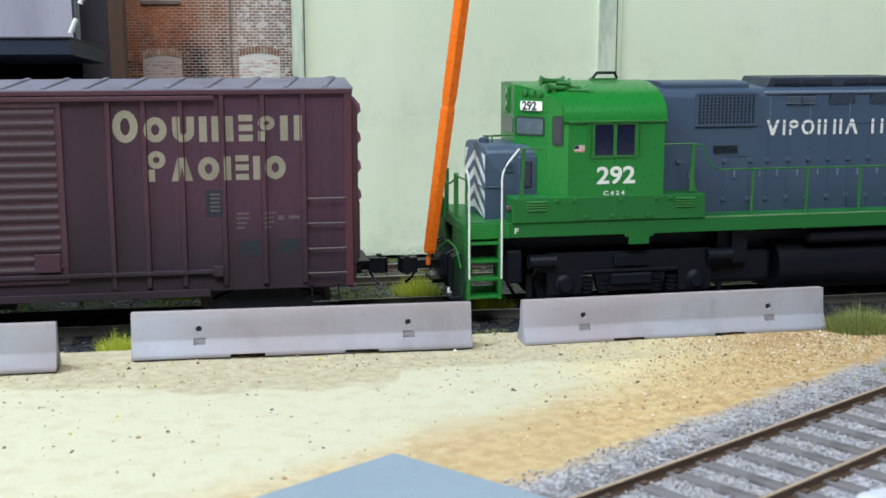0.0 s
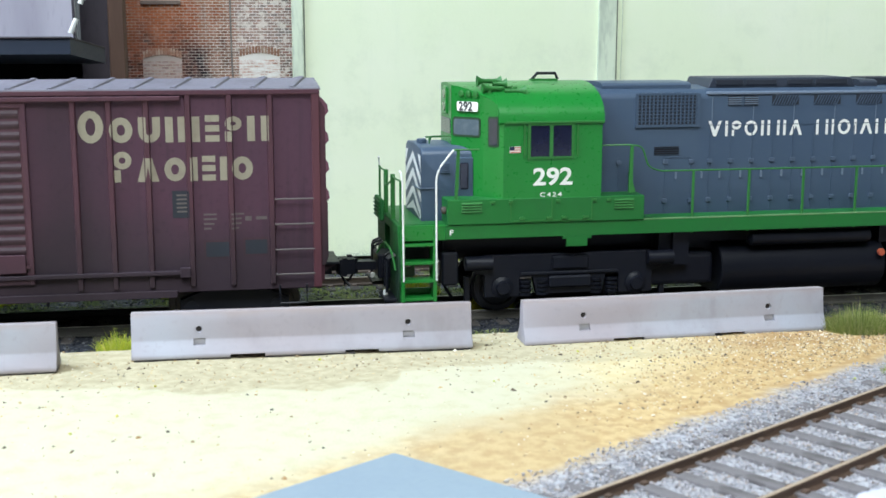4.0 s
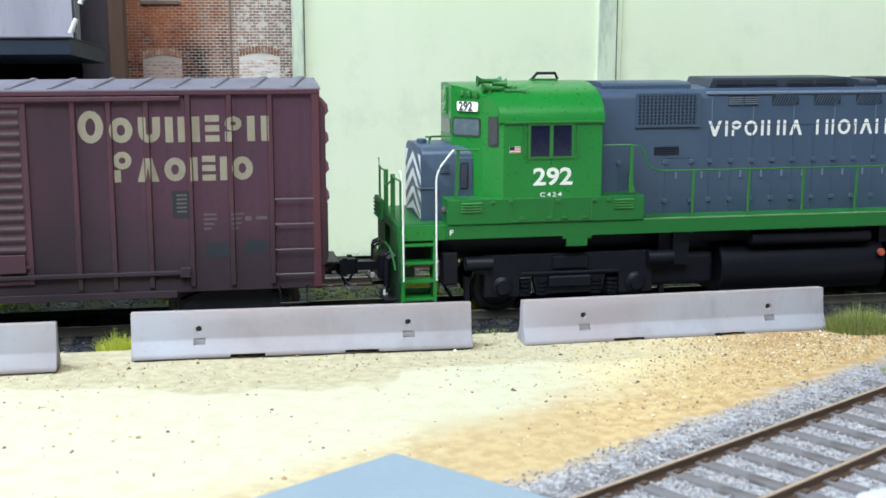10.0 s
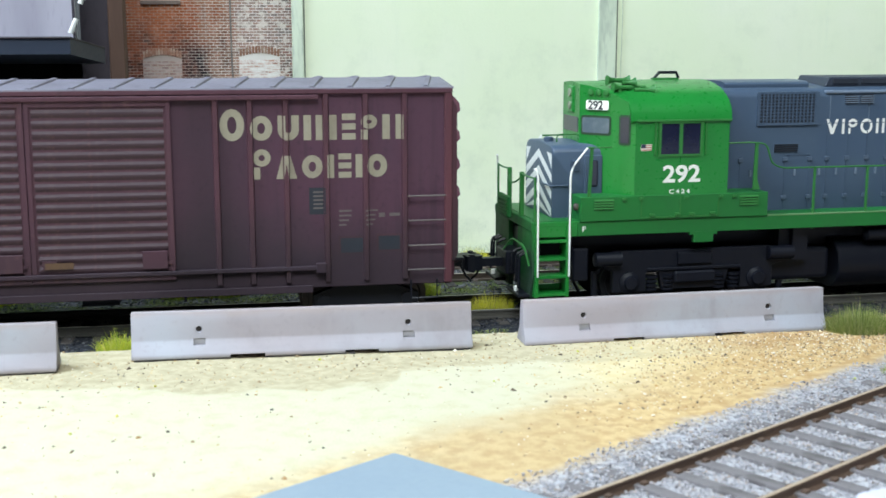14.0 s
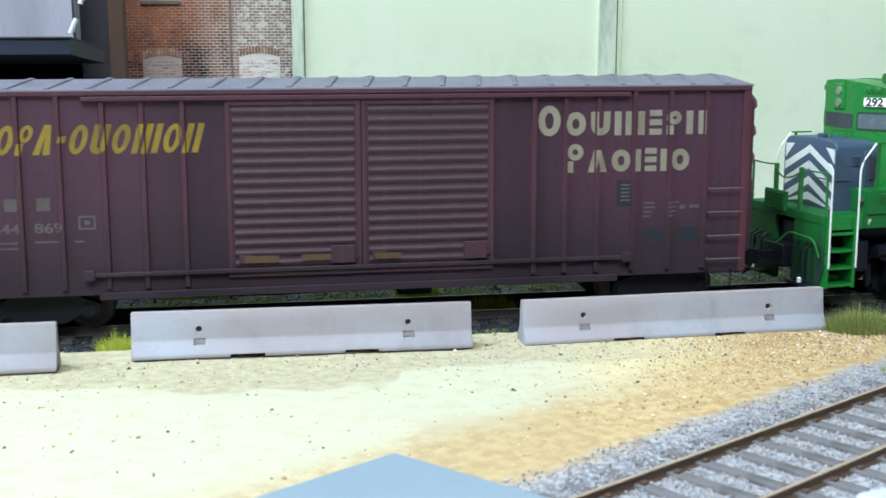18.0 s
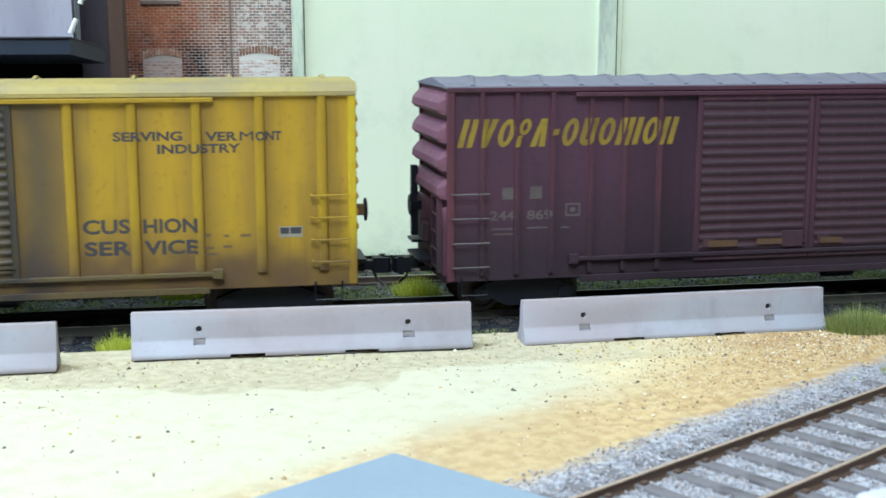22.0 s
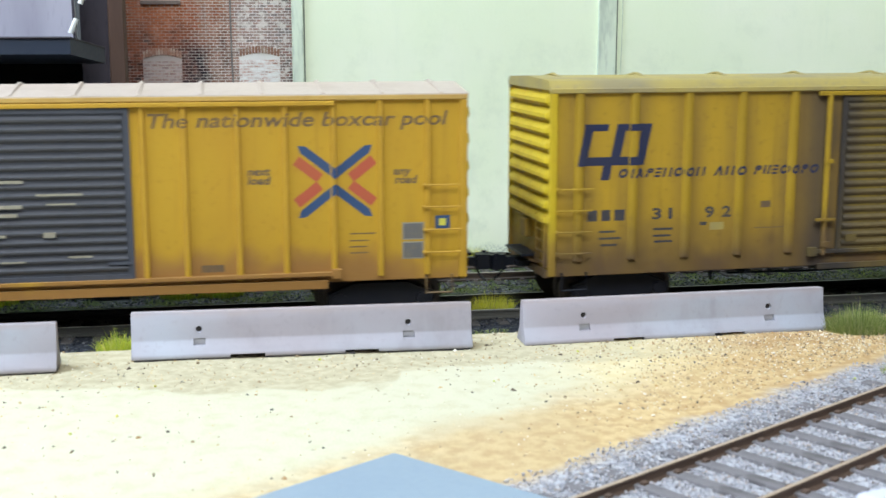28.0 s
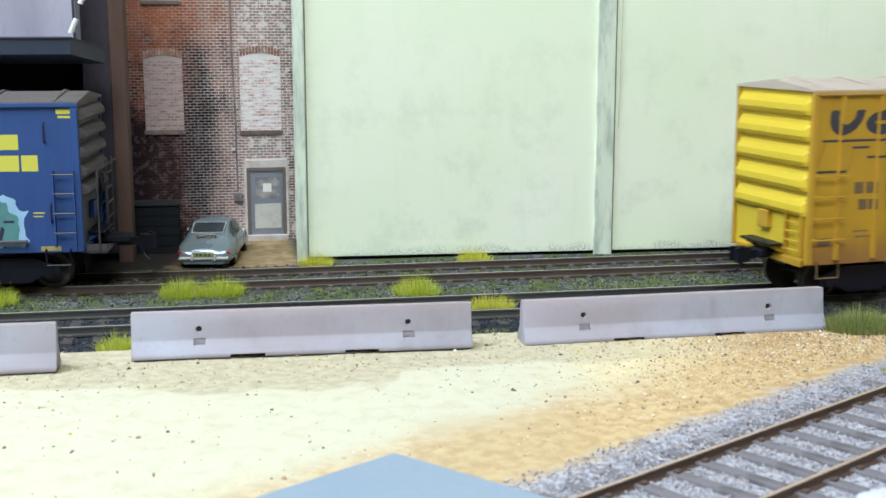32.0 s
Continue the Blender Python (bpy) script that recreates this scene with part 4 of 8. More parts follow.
def brick_building():
    w = thing("brick_building", mm(0, 117, -3), "old red brick building with whitewashed bricked-up windows", "building")
    wall = part("wall", box(-40, 27, 0, 12, 0, 150), M_MORTAR, w, "pale mortar wall faced with old red bricks")
    holes = [(-22.4, -10.2, 37.4, 60.6), (7.9, 21.0, 36.9, 61.2), (9.0, 22.2, 0.0, 27.2), (-22.6, -10.0, 77.2, 78.4)]
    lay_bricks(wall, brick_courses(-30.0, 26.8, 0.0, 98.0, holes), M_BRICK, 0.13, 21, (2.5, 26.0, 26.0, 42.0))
    for n_, (x0, x1, z0, z1) in enumerate(((-22.4, -10.2, 37.4, 61.3), (7.9, 21.0, 36.9, 61.8))):
        n = 10
        arch = [(x0, z0), (x1, z0)] + [(x1 - (x1 - x0) * i / n, z1 - 1.2 + 1.2 * math.sin(math.pi * i / n)) for i in range(n + 1)]
        win = part("blind_window", prism(arch, -0.16, 0.0, "y"), M_INFILL_JOINT[n_], w, "whitewashed bricked-up window")
        fill = brick_courses(x0, x1, z0, z1 - 1.3)
        lay_bricks(win, [(l, r, b, t) for l, r, b, t in fill], M_INFILL[n_], 0.27, 31 + n_, (x0, x1, z0, z1))
        part("sill", box(x0 - 0.4, x1 + 0.4, -0.8, 0.0, z0 - 1.5, z0, 0.1), M_BRICKSILL, win, "dark brick sill")
        for i in range(13):
            t = (i + 0.5) / 13
            x = x0 + (x1 - x0) * t
            z = z1 - 1.2 + 1.2 * math.sin(math.pi * t)
            part("arch_brick", box(x - 0.38, x + 0.38, -0.35, 0.0, z + 0.1, z + 2.4, 0.06), M_BRICKARCH, win)
    part("upper_sill", box(-22.6, -10.0, -0.8, 0, 77.2, 78.4, 0.1), M_BRICKSILL, w, "dark brick sill")
    d = part("door", box(9.6, 21.6, -0.3, 0.0, 2.4, 24.0), M_DOORPAINT, w, "grey framed door with two glazed panels")
    part("door_frame", boxes([(9.2, 10.4, -0.9, 0, 2.2, 24.6), (20.9, 22.0, -0.9, 0, 2.2, 24.6), (10.4, 20.9, -0.9, 0, 23.6, 24.6)]), M_DARKFRAME, d, "brown grey door frame")
    part("door_surround", boxes([(8.3, 9.2, -1.1, 0, 2.2, 24.6), (22.0, 22.9, -1.1, 0, 2.2, 24.6)], 0.1), M_LINTEL, d, "pale worn door surround")
    part("pane", boxes([(12.0, 19.8, -0.45, -0.3, 14.4, 17.4), (12.0, 19.8, -0.45, -0.3, 18.6, 21.4)]), M_PANE, d, "dusty glazed panel")
    part("lower_panel", box(11.6, 20.3, -0.5, -0.3, 4.4, 12.6, 0.1), M_GREYPANEL, d, "pale grey kick panel")
    part("notice", box(14.4, 17.2, -0.6, -0.46, 16.6, 19.4), M_WHITE, d, "white paper notice")
    part("lintel", box(8.4, 22.8, -0.7, 0.0, 24.6, 27.2, 0.15), M_LINTEL, w, "pale stone lintel")
    part("doorstep", box(9.0, 22.4, -2.2, 0.0, 0.0, 2.4, 0.2), M_LINTEL, w, "worn stone doorstep")
    part("conduit", tube([(5.4, -0.6, 150), (5.5, -0.6, 62), (6.1, -0.6, 40), (6.3, -0.6, 17)], 0.32), M_PIPE, w, "grey wall conduit")
    part("meter_box", box(5.0, 7.8, -1.6, 0.0, 13.6, 16.4, 0.3), M_PIPE, w, "grey round-cornered meter box")
    part("conduit_box", box(4.4, 5.6, -1.0, 0.0, 30.2, 31.2, 0.2), M_LINTEL, w, "small pale junction box")


M_BRICKSILL = paint("sooty_brick_sill", (0.13, 0.09, 0.08), (0.3, 0.25, 0.22), coarse=300)
M_BRICKARCH = paint("arch_brick", (0.27, 0.13, 0.09), (0.45, 0.36, 0.30), coarse=350, amount=0.7)
M_DOORPAINT = paint("blue_grey_door_paint", (0.23, 0.25, 0.30), (0.17, 0.17, 0.21))
M_DARKFRAME = paint("brown_grey_frame", (0.17, 0.14, 0.135), (0.09, 0.07, 0.065), amount=0.4)
M_PANE = paint("dusty_door_glass", (0.20, 0.20, 0.25), (0.50, 0.46, 0.38), 0.25, coarse=150, amount=0.8)
M_GREYPANEL = paint("pale_grey_panel", (0.56, 0.56, 0.53), (0.44, 0.40, 0.36), coarse=200, amount=0.6)
M_LINTEL = paint("pale_lintel_stone", (0.62, 0.57, 0.55), (0.40, 0.31, 0.27), coarse=200, amount=0.6)
M_PIPE = paint("grey_conduit_metal", (0.15, 0.13, 0.13), (0.34, 0.31, 0.30), coarse=250, amount=0.6)


def warehouse():
    w = thing("warehouse", mm(0, 0, -3), "dark warehouse with a steel-clad front and a loading canopy", "building")
    part("cladding", box(-160, -38.0, 72, 76, 66, 150), M_STEEL_CLAD, w, "grey steel cladding")
    part("side_panel", box(-38.0, -30.2, 86, 100, 3, 150), M_PLUM, w, "plum grey steel side panel")
    part("corner_trim", box(-38.6, -38.0, 71.6, 72.0, 66, 150), M_PLUM, w)
    # bay wall, soffit and dock face: the recess's shade is in their black
    part("back_wall", box(-160, -38.0, 96, 100, 0, 66), M_DARK, w, "recessed loading bay wall, painted dark for its shade")
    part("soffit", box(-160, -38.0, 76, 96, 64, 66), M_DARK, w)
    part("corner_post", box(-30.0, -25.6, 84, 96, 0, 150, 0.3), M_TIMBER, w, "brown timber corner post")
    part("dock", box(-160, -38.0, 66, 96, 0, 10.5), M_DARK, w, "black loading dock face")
    bm = bmesh.new()
    top = [(-160, 48, 67.0), (-36.9, 48, 67.0), (-30.2, 72, 64.0), (-160, 72, 64.0)]
    lo = [bm.verts.new((x, y, z - 4.2)) for x, y, z in top]
    hi = [bm.verts.new(p) for p in top]
    for i in range(4):
        bm.faces.new((lo[i], lo[(i + 1) % 4], hi[(i + 1) % 4], hi[i]))
    bm.faces.new(lo[::-1])
    bm.faces.new(hi)
    part("canopy", bm, M_CANOPY, w, "dark slate sloping loading canopy")
    part("canopy_lip", tube([(-160, 47.8, 67.1), (-37.0, 47.8, 67.1), (-30.3, 71.9, 64.1)], 0.35), M_PLUM, w, "thin canopy edge trim")
    for z0, x0 in ((68.6, -38.6), (76.6, -35.7)):
        part("vent_pipe", tube([(x0, 66, z0 - 0.4), (x0 + 1.7, 66, z0 + 3.6)], 0.75, 10), M_WHITE, w, "white angled vent pipe", smooth=True)
        part("pipe_bracket", tube([(x0 + 0.8, 66, z0 + 1.6), (x0 + 0.8, 72.5, z0 + 1.6)], 0.35), M_PIPE, w)


def dumpster():
    d = thing("waste_bin", mm(-19.8, 98, -3), "dark charcoal waste bin with a sloping lid", "bin")
    part("body", prism([(-2.0, 0.6), (10, 0.6), (10, 15), (0.8, 15)], -7.4, 7.4, "x", 0.25), M_BIN, d)
    for i in range(4):
        part("rib", box(-7.5, 7.5, -1.8 + i * 0.62, -1.3 + i * 0.62, 3 + i * 3, 3.6 + i * 3), M_BIN, d)
    part("lid", box(-7.8, 7.8, 0.2, 10.4, 15.0, 16.0, 0.3), M_DARK, d, "black lid")
    part("foot", boxes([(-7, -5, -1, 9, 0, 0.6), (5, 7, -1, 9, 0, 0.6)]), M_DARK, d)


# ---- barriers ----
def carved(bm, cutter, name, material):
    """A mesh with the cutter's solids taken out of it."""
    obs = [bpy.data.objects.new(n, to_mesh(n, q, material)) for n, q in ((name, bm), ("cutter", cutter))]
    for o in obs:
        scene.collection.objects.link(o)
    m = obs[0].modifiers.new("carve", "BOOLEAN")
    m.operation, m.solver, m.object = "DIFFERENCE", "EXACT", obs[1]
    me = bpy.data.meshes.new_from_object(obs[0].evaluated_get(bpy.context.evaluated_depsgraph_get()))
    for o in obs:
        bpy.data.objects.remove(o)
    me.shade_smooth()
    me.set_sharp_from_angle(angle=radians(30))
    return me


def barrier_mesh():
    """Jersey profile with two lifting holes and two square pockets sunk into each face."""
    prof = [(-3.4, 0.5), (-3.4, 1.3), (-1.75, 4.0), (-0.95, 9.75), (0.95, 9.75), (1.75, 4.0), (3.4, 1.3), (3.4, 0.5)]
    bm = bmesh.new()
    prism_into(bm, prof, -35, 35, "x")
    bmesh.ops.recalc_face_normals(bm, faces=bm.faces[:])
    bmesh.ops.bevel(bm, geom=bm.edges[:], offset=0.28, segments=2, affect="EDGES", profile=0.5)
    cut = bmesh.new()
    for x in (-21.5, 21.5):
        for q in (-1, 1):
            lathe_into(cut, [(0.6, q * 0.7), (0.6, q * 1.25), (0.78, q * 1.6), (0.78, q * 3.0)], 16, "y", (x, 0, 6.15))
            quad_box(cut, *sorted((x + math.copysign(6.3, -x), x + math.copysign(13.3, -x))), *sorted((q * 0.2, q * 5.0)), 0.2, 1.15)
            quad_box(cut, x - 1.1, x + 1.3, *sorted((q * 1.3, q * 4.0)), 2.95, 4.35)
    bmesh.ops.recalc_face_normals(cut, faces=cut.faces[:])
    return carved(bm, cut, "body", M_CONCRETE)


BARRIER = {}


def barrier(x0, y0, x1, y1, label, sunk=0.35):
    a = math.degrees(math.atan2(y1 - y0, x1 - x0))
    b = thing("concrete_barrier", mm((x0 + x1) / 2, (y0 + y1) / 2, -sunk, 0, 0, a), label, "barrier", "concrete barriers")
    if not BARRIER:
        BARRIER["body"] = barrier_mesh()
        BARRIER["foot"] = to_mesh("foot", boxes([(-34.4, -15.2, -3.05, 3.05, 0, 0.55), (-8.2, 10.2, -3.05, 3.05, 0, 0.55), (17.0, 34.4, -3.05, 3.05, 0, 0.55)]), M_FOOT)
        BARRIER["hole"] = to_mesh("lifting_hole", lathe([(0.5, 0.0), (0.56, 0.1), (0.56, 0.3)], 14, "y"), M_HOLE, True)
        BARRIER["pocket"] = to_mesh("drain_pocket", box(-1.15, 1.15, 0, 0.3, -0.66, 0.66, 0.05), M_POCKET)
    part("body", BARRIER["body"], None, b)
    part("foot", BARRIER["foot"], None, b)
    for x in (-21.5, 21.5):
        part("lifting_hole", BARRIER["hole"], None, b, "dark round lifting hole", at=mm(x, -1.0, 6.15))
        part("drain_pocket", BARRIER["pocket"], None, b, "square recessed pocket", at=mm(x + 0.1, -1.5, 3.65))


M_POCKET = paint("grey_recess", (0.33, 0.32, 0.345), (0.17, 0.16, 0.17), 0.8)


def barriers():
    pale = "pale weathered concrete road barrier on the sand"
    barrier(-18.2, -38.0, 51.5, -40.6, pale)
    barrier(63.3, -39.4, 132.7, -38.0, "pale concrete road barrier beside the olive grass clump", 0.75)
    barrier(-102.0, -43.0, -32.3, -43.6, pale)


def front_slab():
    bm = bmesh.new()
    k, l, m = Vector((24.9, -112.0)), Vector((-0.83, -0.557)), Vector((0.64, -0.768))
    c = [k, k + m * 52, k + m * 52 + l * 52, k + l * 52]
    prism_into(bm, [(p.x, p.y) for p in c[::-1]], -0.5, 2.8, "z")
    bmesh.ops.recalc_face_normals(bm, faces=bm.faces[:])
    bmesh.ops.bevel(bm, geom=bm.edges[:], offset=0.3, segments=2, affect="EDGES", profile=0.5)
    solid("grey_slab", bm, M_SLABTOP, "flat slate grey rectangular slab lying on the sand", "slab")


M_CARD = paint("pale_lilac_card", (0.55, 0.55, 0.66), (0.48, 0.48, 0.60), 0.5, amount=0.3, coarse=60)


def near_card():
    solid("lilac_block", box(0, 40, -30, 0, 0, 12.5, 1.2, 3), M_CARD, "pale lilac rounded block on the ballast edge", "block", at=mm(72.0, -161.9, 0.0, 0, 0, 12))


# ---- rolling stock ----
def text_mesh(body, size, name, material, shear=0.0, bold=0.0, spacing=1.0, width=None, sx=1.0):
    """Lettering as a flat mesh in x (along) and z (up), from the built-in font; millimetres, left and base at 0."""
    cu = bpy.data.curves.new(name, "FONT")
    cu.body, cu.size, cu.shear, cu.offset, cu.space_character = body, size, shear, bold, spacing
    cu.resolution_u = 4
    ob = bpy.data.objects.new(name, cu)
    scene.collection.objects.link(ob)
    me = bpy.data.meshes.new_from_object(ob.evaluated_get(bpy.context.evaluated_depsgraph_get()))
    bpy.data.objects.remove(ob)
    bm = bmesh.new()
    bm.from_mesh(me)
    xs = [v.co.x for v in bm.verts]
    k = (width / (max(xs) - min(xs))) if width else sx
    lo = min(xs)
    for v in bm.verts:
        v.co = Vector(((v.co.x - lo) * k, 0, v.co.y))
    return bm


def shapes_bm(polys):
    bm = bmesh.new()
    for p in polys:
        bm.faces.new([bm.verts.new((x, 0, z)) for x, z in p])
    return bm


def blocks(pattern, x0, x1, z0, h, lean=0.0, gap=0.24, stroke=0.25):
    """Stand-in for a painted name: a row of plain shapes. o ring, u horseshoe, n two bars, e three dashes, p raised ring, b block, i bar, a and v chevrons, capitals taller, - dash, space."""
    wide = {"o": 1.0, "u": 0.95, "n": 0.95, "e": 0.62, "p": 0.75, "b": 0.62, "i": 0.28, "a": 1.0, "v": 1.0, "O": 1.1, "P": 0.85, "-": 0.45, " ": 0.6}
    k = (x1 - x0) / (sum(wide[c] for c in pattern) + gap * (len(pattern) - 1))
    x, out = x0, []
    for c in pattern:
        w, hh = wide[c] * k, h * (1.28 if c in "OP" else 1.0)
        t = stroke * h
        polys = []
        if c in "oOpP":
            n, z1 = 16, z0 + (hh * 0.42 if c in "pP" else 0.0)
            rh = z0 + hh - z1
            ring = [[(x + w / 2 + (w / 2 - e) * math.cos(2 * math.pi * i / n), z1 + rh / 2 + (rh / 2 - e) * math.sin(2 * math.pi * i / n)) for i in range(n + 1)] for e in (0, min(t, 0.32 * w))]
            polys = [[ring[0][i], ring[0][i + 1], ring[1][i + 1], ring[1][i]] for i in range(n)]
            if c in "pP":
                polys += bars([(x, x + t, z0, z1 - 0.02 * hh)])
        elif c == "u":
            n, r = 8, w / 2
            arc = [[(x + r + (r - e) * math.cos(math.pi * (1 + i / n)), z0 + r + (r - e) * math.sin(math.pi * (1 + i / n))) for i in range(n + 1)] for e in (0, t)]
            polys = [[arc[0][i], arc[0][i + 1], arc[1][i + 1], arc[1][i]] for i in range(n)] + bars([(x, x + t, z0 + r, z0 + hh), (x + w - t, x + w, z0 + r, z0 + hh)])
        elif c == "n":
            polys = bars([(x, x + t, z0, z0 + hh), (x + w - t, x + w, z0, z0 + hh)])
        elif c == "e":
            polys = bars([(x, x + w, z0 + hh * q, z0 + hh * q + t * 0.85) for q in (0.0, 0.4, 0.79)])
        elif c in "av":
            lo, hi = (z0, z0 + hh) if c == "a" else (z0 + hh, z0)
            m, q, inner = x + w / 2, t * 0.55, lo + (hi - lo) * 0.62
            polys = [[(x, lo), (x + 2 * q, lo), (m, inner), (m, hi), (m - q, hi)], [(x + w, lo), (x + w - 2 * q, lo), (m, inner), (m, hi), (m + q, hi)]]
        elif c == "-":
            polys = bars([(x, x + w, z0 + h * 0.4, z0 + h * 0.62)])
        elif c == "i":
            polys = bars([(x + (w - t) / 2, x + (w + t) / 2, z0, z0 + hh)])
        elif c != " ":
            polys = bars([(x, x + w, z0, z0 + hh)])
        out += [[(px + lean * (pz - z0), pz) for px, pz in p] for p in polys]
        x += w + gap * k
    return out


def bars(rows):
    return [[(x0, z0), (x1, z0), (x1, z1), (x0, z1)] for x0, x1, z0, z1 in rows]


PROUD = 0.8      # posts stand this far off the panels


def islands(bm):
    """Number the separate shapes of a flat mesh in a face layer."""
    bmesh.ops.remove_doubles(bm, verts=bm.verts[:], dist=1e-4)
    tag = bm.faces.layers.int.new("shape")
    n = 0
    for f in bm.faces:
        if f[tag]:
            continue
        n += 1
        todo = [f]
        while todo:
            g = todo.pop()
            if g[tag]:
                continue
            g[tag] = n
            todo += [h for v in g.verts for h in v.link_faces if not h[tag]]
    return tag


def over_ribs(bm, ribs, proud, y):
    """Lay flat lettering on a side at y; where it crosses a post it lies on the post's face. Returns one mesh a shape."""
    tag = islands(bm)
    for c in sorted({e for a, b in ribs for e in (a, b)}):
        bmesh.ops.bisect_plane(bm, geom=bm.verts[:] + bm.edges[:] + bm.faces[:], plane_co=(c, 0, 0), plane_no=(1, 0, 0))
    out = {}
    for f in bm.faces:
        cx = f.calc_center_median().x
        on = any(a <= cx <= b for a, b in ribs)
        yy = y - 0.03 - (proud if on else 0.0)
        o = out.setdefault(f[tag], bmesh.new())
        face = o.faces.new([o.verts.new((v.co.x, yy, v.co.z)) for v in f.verts])
        face.normal_update()
        if face.normal.y > 0:
            face.normal_flip()
    bm.free()
    return [out[k] for k in sorted(out)]


def marks(name, meshes, material, parent, label):
    """Painted marks: the first shape is the part, the others hang under it."""
    first = part(name, meshes[0], material, parent, label)
    for m in meshes[1:]:
        part("painted_shape", m, material, first)
    return first


def move(bm, x, z):
    for v in bm.verts:
        v.co.x += x
        v.co.z += z
    return bm


WHEELS = []      # (wheelset, owner): keyed in motions()


def wheelset_mesh(r, material=M_WHEEL):
    bm = bmesh.new()
    for s in (-1, 1):
        lathe_into(bm, [(0.9, s * 6.6), (1.2, s * 7.2), (r * 0.72, s * 7.4), (r + 0.55, s * 7.1), (r + 0.55, s * 7.5), (r, s * 7.7), (r, s * 9.4), (r * 0.78, s * 9.5), (r * 0.74, s * 9.0), (r * 0.35, s * 9.3), (r * 0.3, s * 9.7)], 24, "y")
    lathe_into(bm, [(0.7, -11), (0.7, 11)], 8, "y")
    bmesh.ops.recalc_face_normals(bm, faces=bm.faces[:])
    return to_mesh("wheelset", bm, material, True)


def freight_truck(car, x, data):
    t = part("truck", data["bolster"], None, car, "black cast freight truck", at=mm(x, 0, 0))
    for s in (-1, 1):
        part("side_frame", data["frame"], None, t, at=mm(0, 0, 0, 0, 0, 0 if s < 0 else 180))
        for e in (-9.65, 9.65):
            part("journal_box", data["journal"], None, t, at=mm(e, s * 12.3, 4.8))
        for xs in (-1.6, 1.6):
            part("spring", data["spring"], None, t, at=mm(xs, s * 12.2, 3.2))
    for s in (-9.65, 9.65):
        w = part("wheelset", data["wheels"], None, t, "worn steel wheelset", at=mm(s, 0, 4.8))
        WHEELS.append((w, car, 4.8, s))


def freight_truck_data():
    side = prism([(-12.2, 3.6), (-12.2, 6.2), (-6.0, 8.6), (6.0, 8.6), (12.2, 6.2), (12.2, 3.6), (8.2, 3.9), (4.6, 1.9), (-4.6, 1.9), (-8.2, 3.9)], -13.4, -11.2, "y", 0.15)
    spring = lathe([(0.9, 0), (0.9, 0.4), (0.6, 0.5), (0.6, 0.7), (0.9, 0.8), (0.9, 1.2), (0.6, 1.3), (0.6, 1.5), (0.9, 1.6), (0.9, 2.0), (0.6, 2.1), (0.6, 2.3), (0.9, 2.4), (0.9, 3.2)], 8, "z")
    return {"frame": to_mesh("side_frame", side, M_BLACK), "bolster": to_mesh("truck", box(-2.6, 2.6, -11.5, 11.5, 5.6, 9.4, 0.2), M_BLACK), "wheels": wheelset_mesh(4.8),
            "spring": to_mesh("spring", spring, M_BLACK), "journal": to_mesh("journal_box", lathe([(1.5, -1.5), (1.5, 1.5)], 10, "y"), M_BLACK)}


def coupler_mesh():
    bm = bmesh.new()
    quad_box(bm, 0, 6.5, -1.1, 1.1, 9.4, 11.4)
    prism_into(bm, [(6.0, -1.6), (9.6, -2.2), (10.4, -1.0), (8.4, -0.6), (8.4, 0.6), (10.2, 1.0), (9.8, 2.3), (6.0, 1.6)], 8.6, 12.2, "z")
    quad_box(bm, 8.0, 9.2, 1.0, 2.2, 8.2, 12.6)
    tube_into(bm, [(5.8, -0.6, 9.4), (7.0, -0.9, 7.0), (8.4, -1.6, 5.6)], 0.32, 6)
    bmesh.ops.recalc_face_normals(bm, faces=bm.faces[:])
    return to_mesh("coupler", bm, M_BLACK_G)


TRUCK = freight_truck_data()
COUPLER = coupler_mesh()


def corrugation(n, z0, low, z1, depth, plate=0.0):
    """Outline in (depth, z) of an end: plain up to low, then n pressed ribs, each round on top with a tight groove under it."""
    pts, h = [(0.0, z0), (plate, z0 + 0.6), (plate, low - 0.8)], (z1 - low) / n
    for i in range(n):
        z = low + i * h
        pts += [(0.0, z), (0.0, z + h * 0.14), (depth * 0.72, z + h * 0.24), (depth, z + h * 0.38), (depth * 0.92, z + h * 0.62), (depth * 0.5, z + h * 0.85)]
    return pts + [(0.0, z1)]


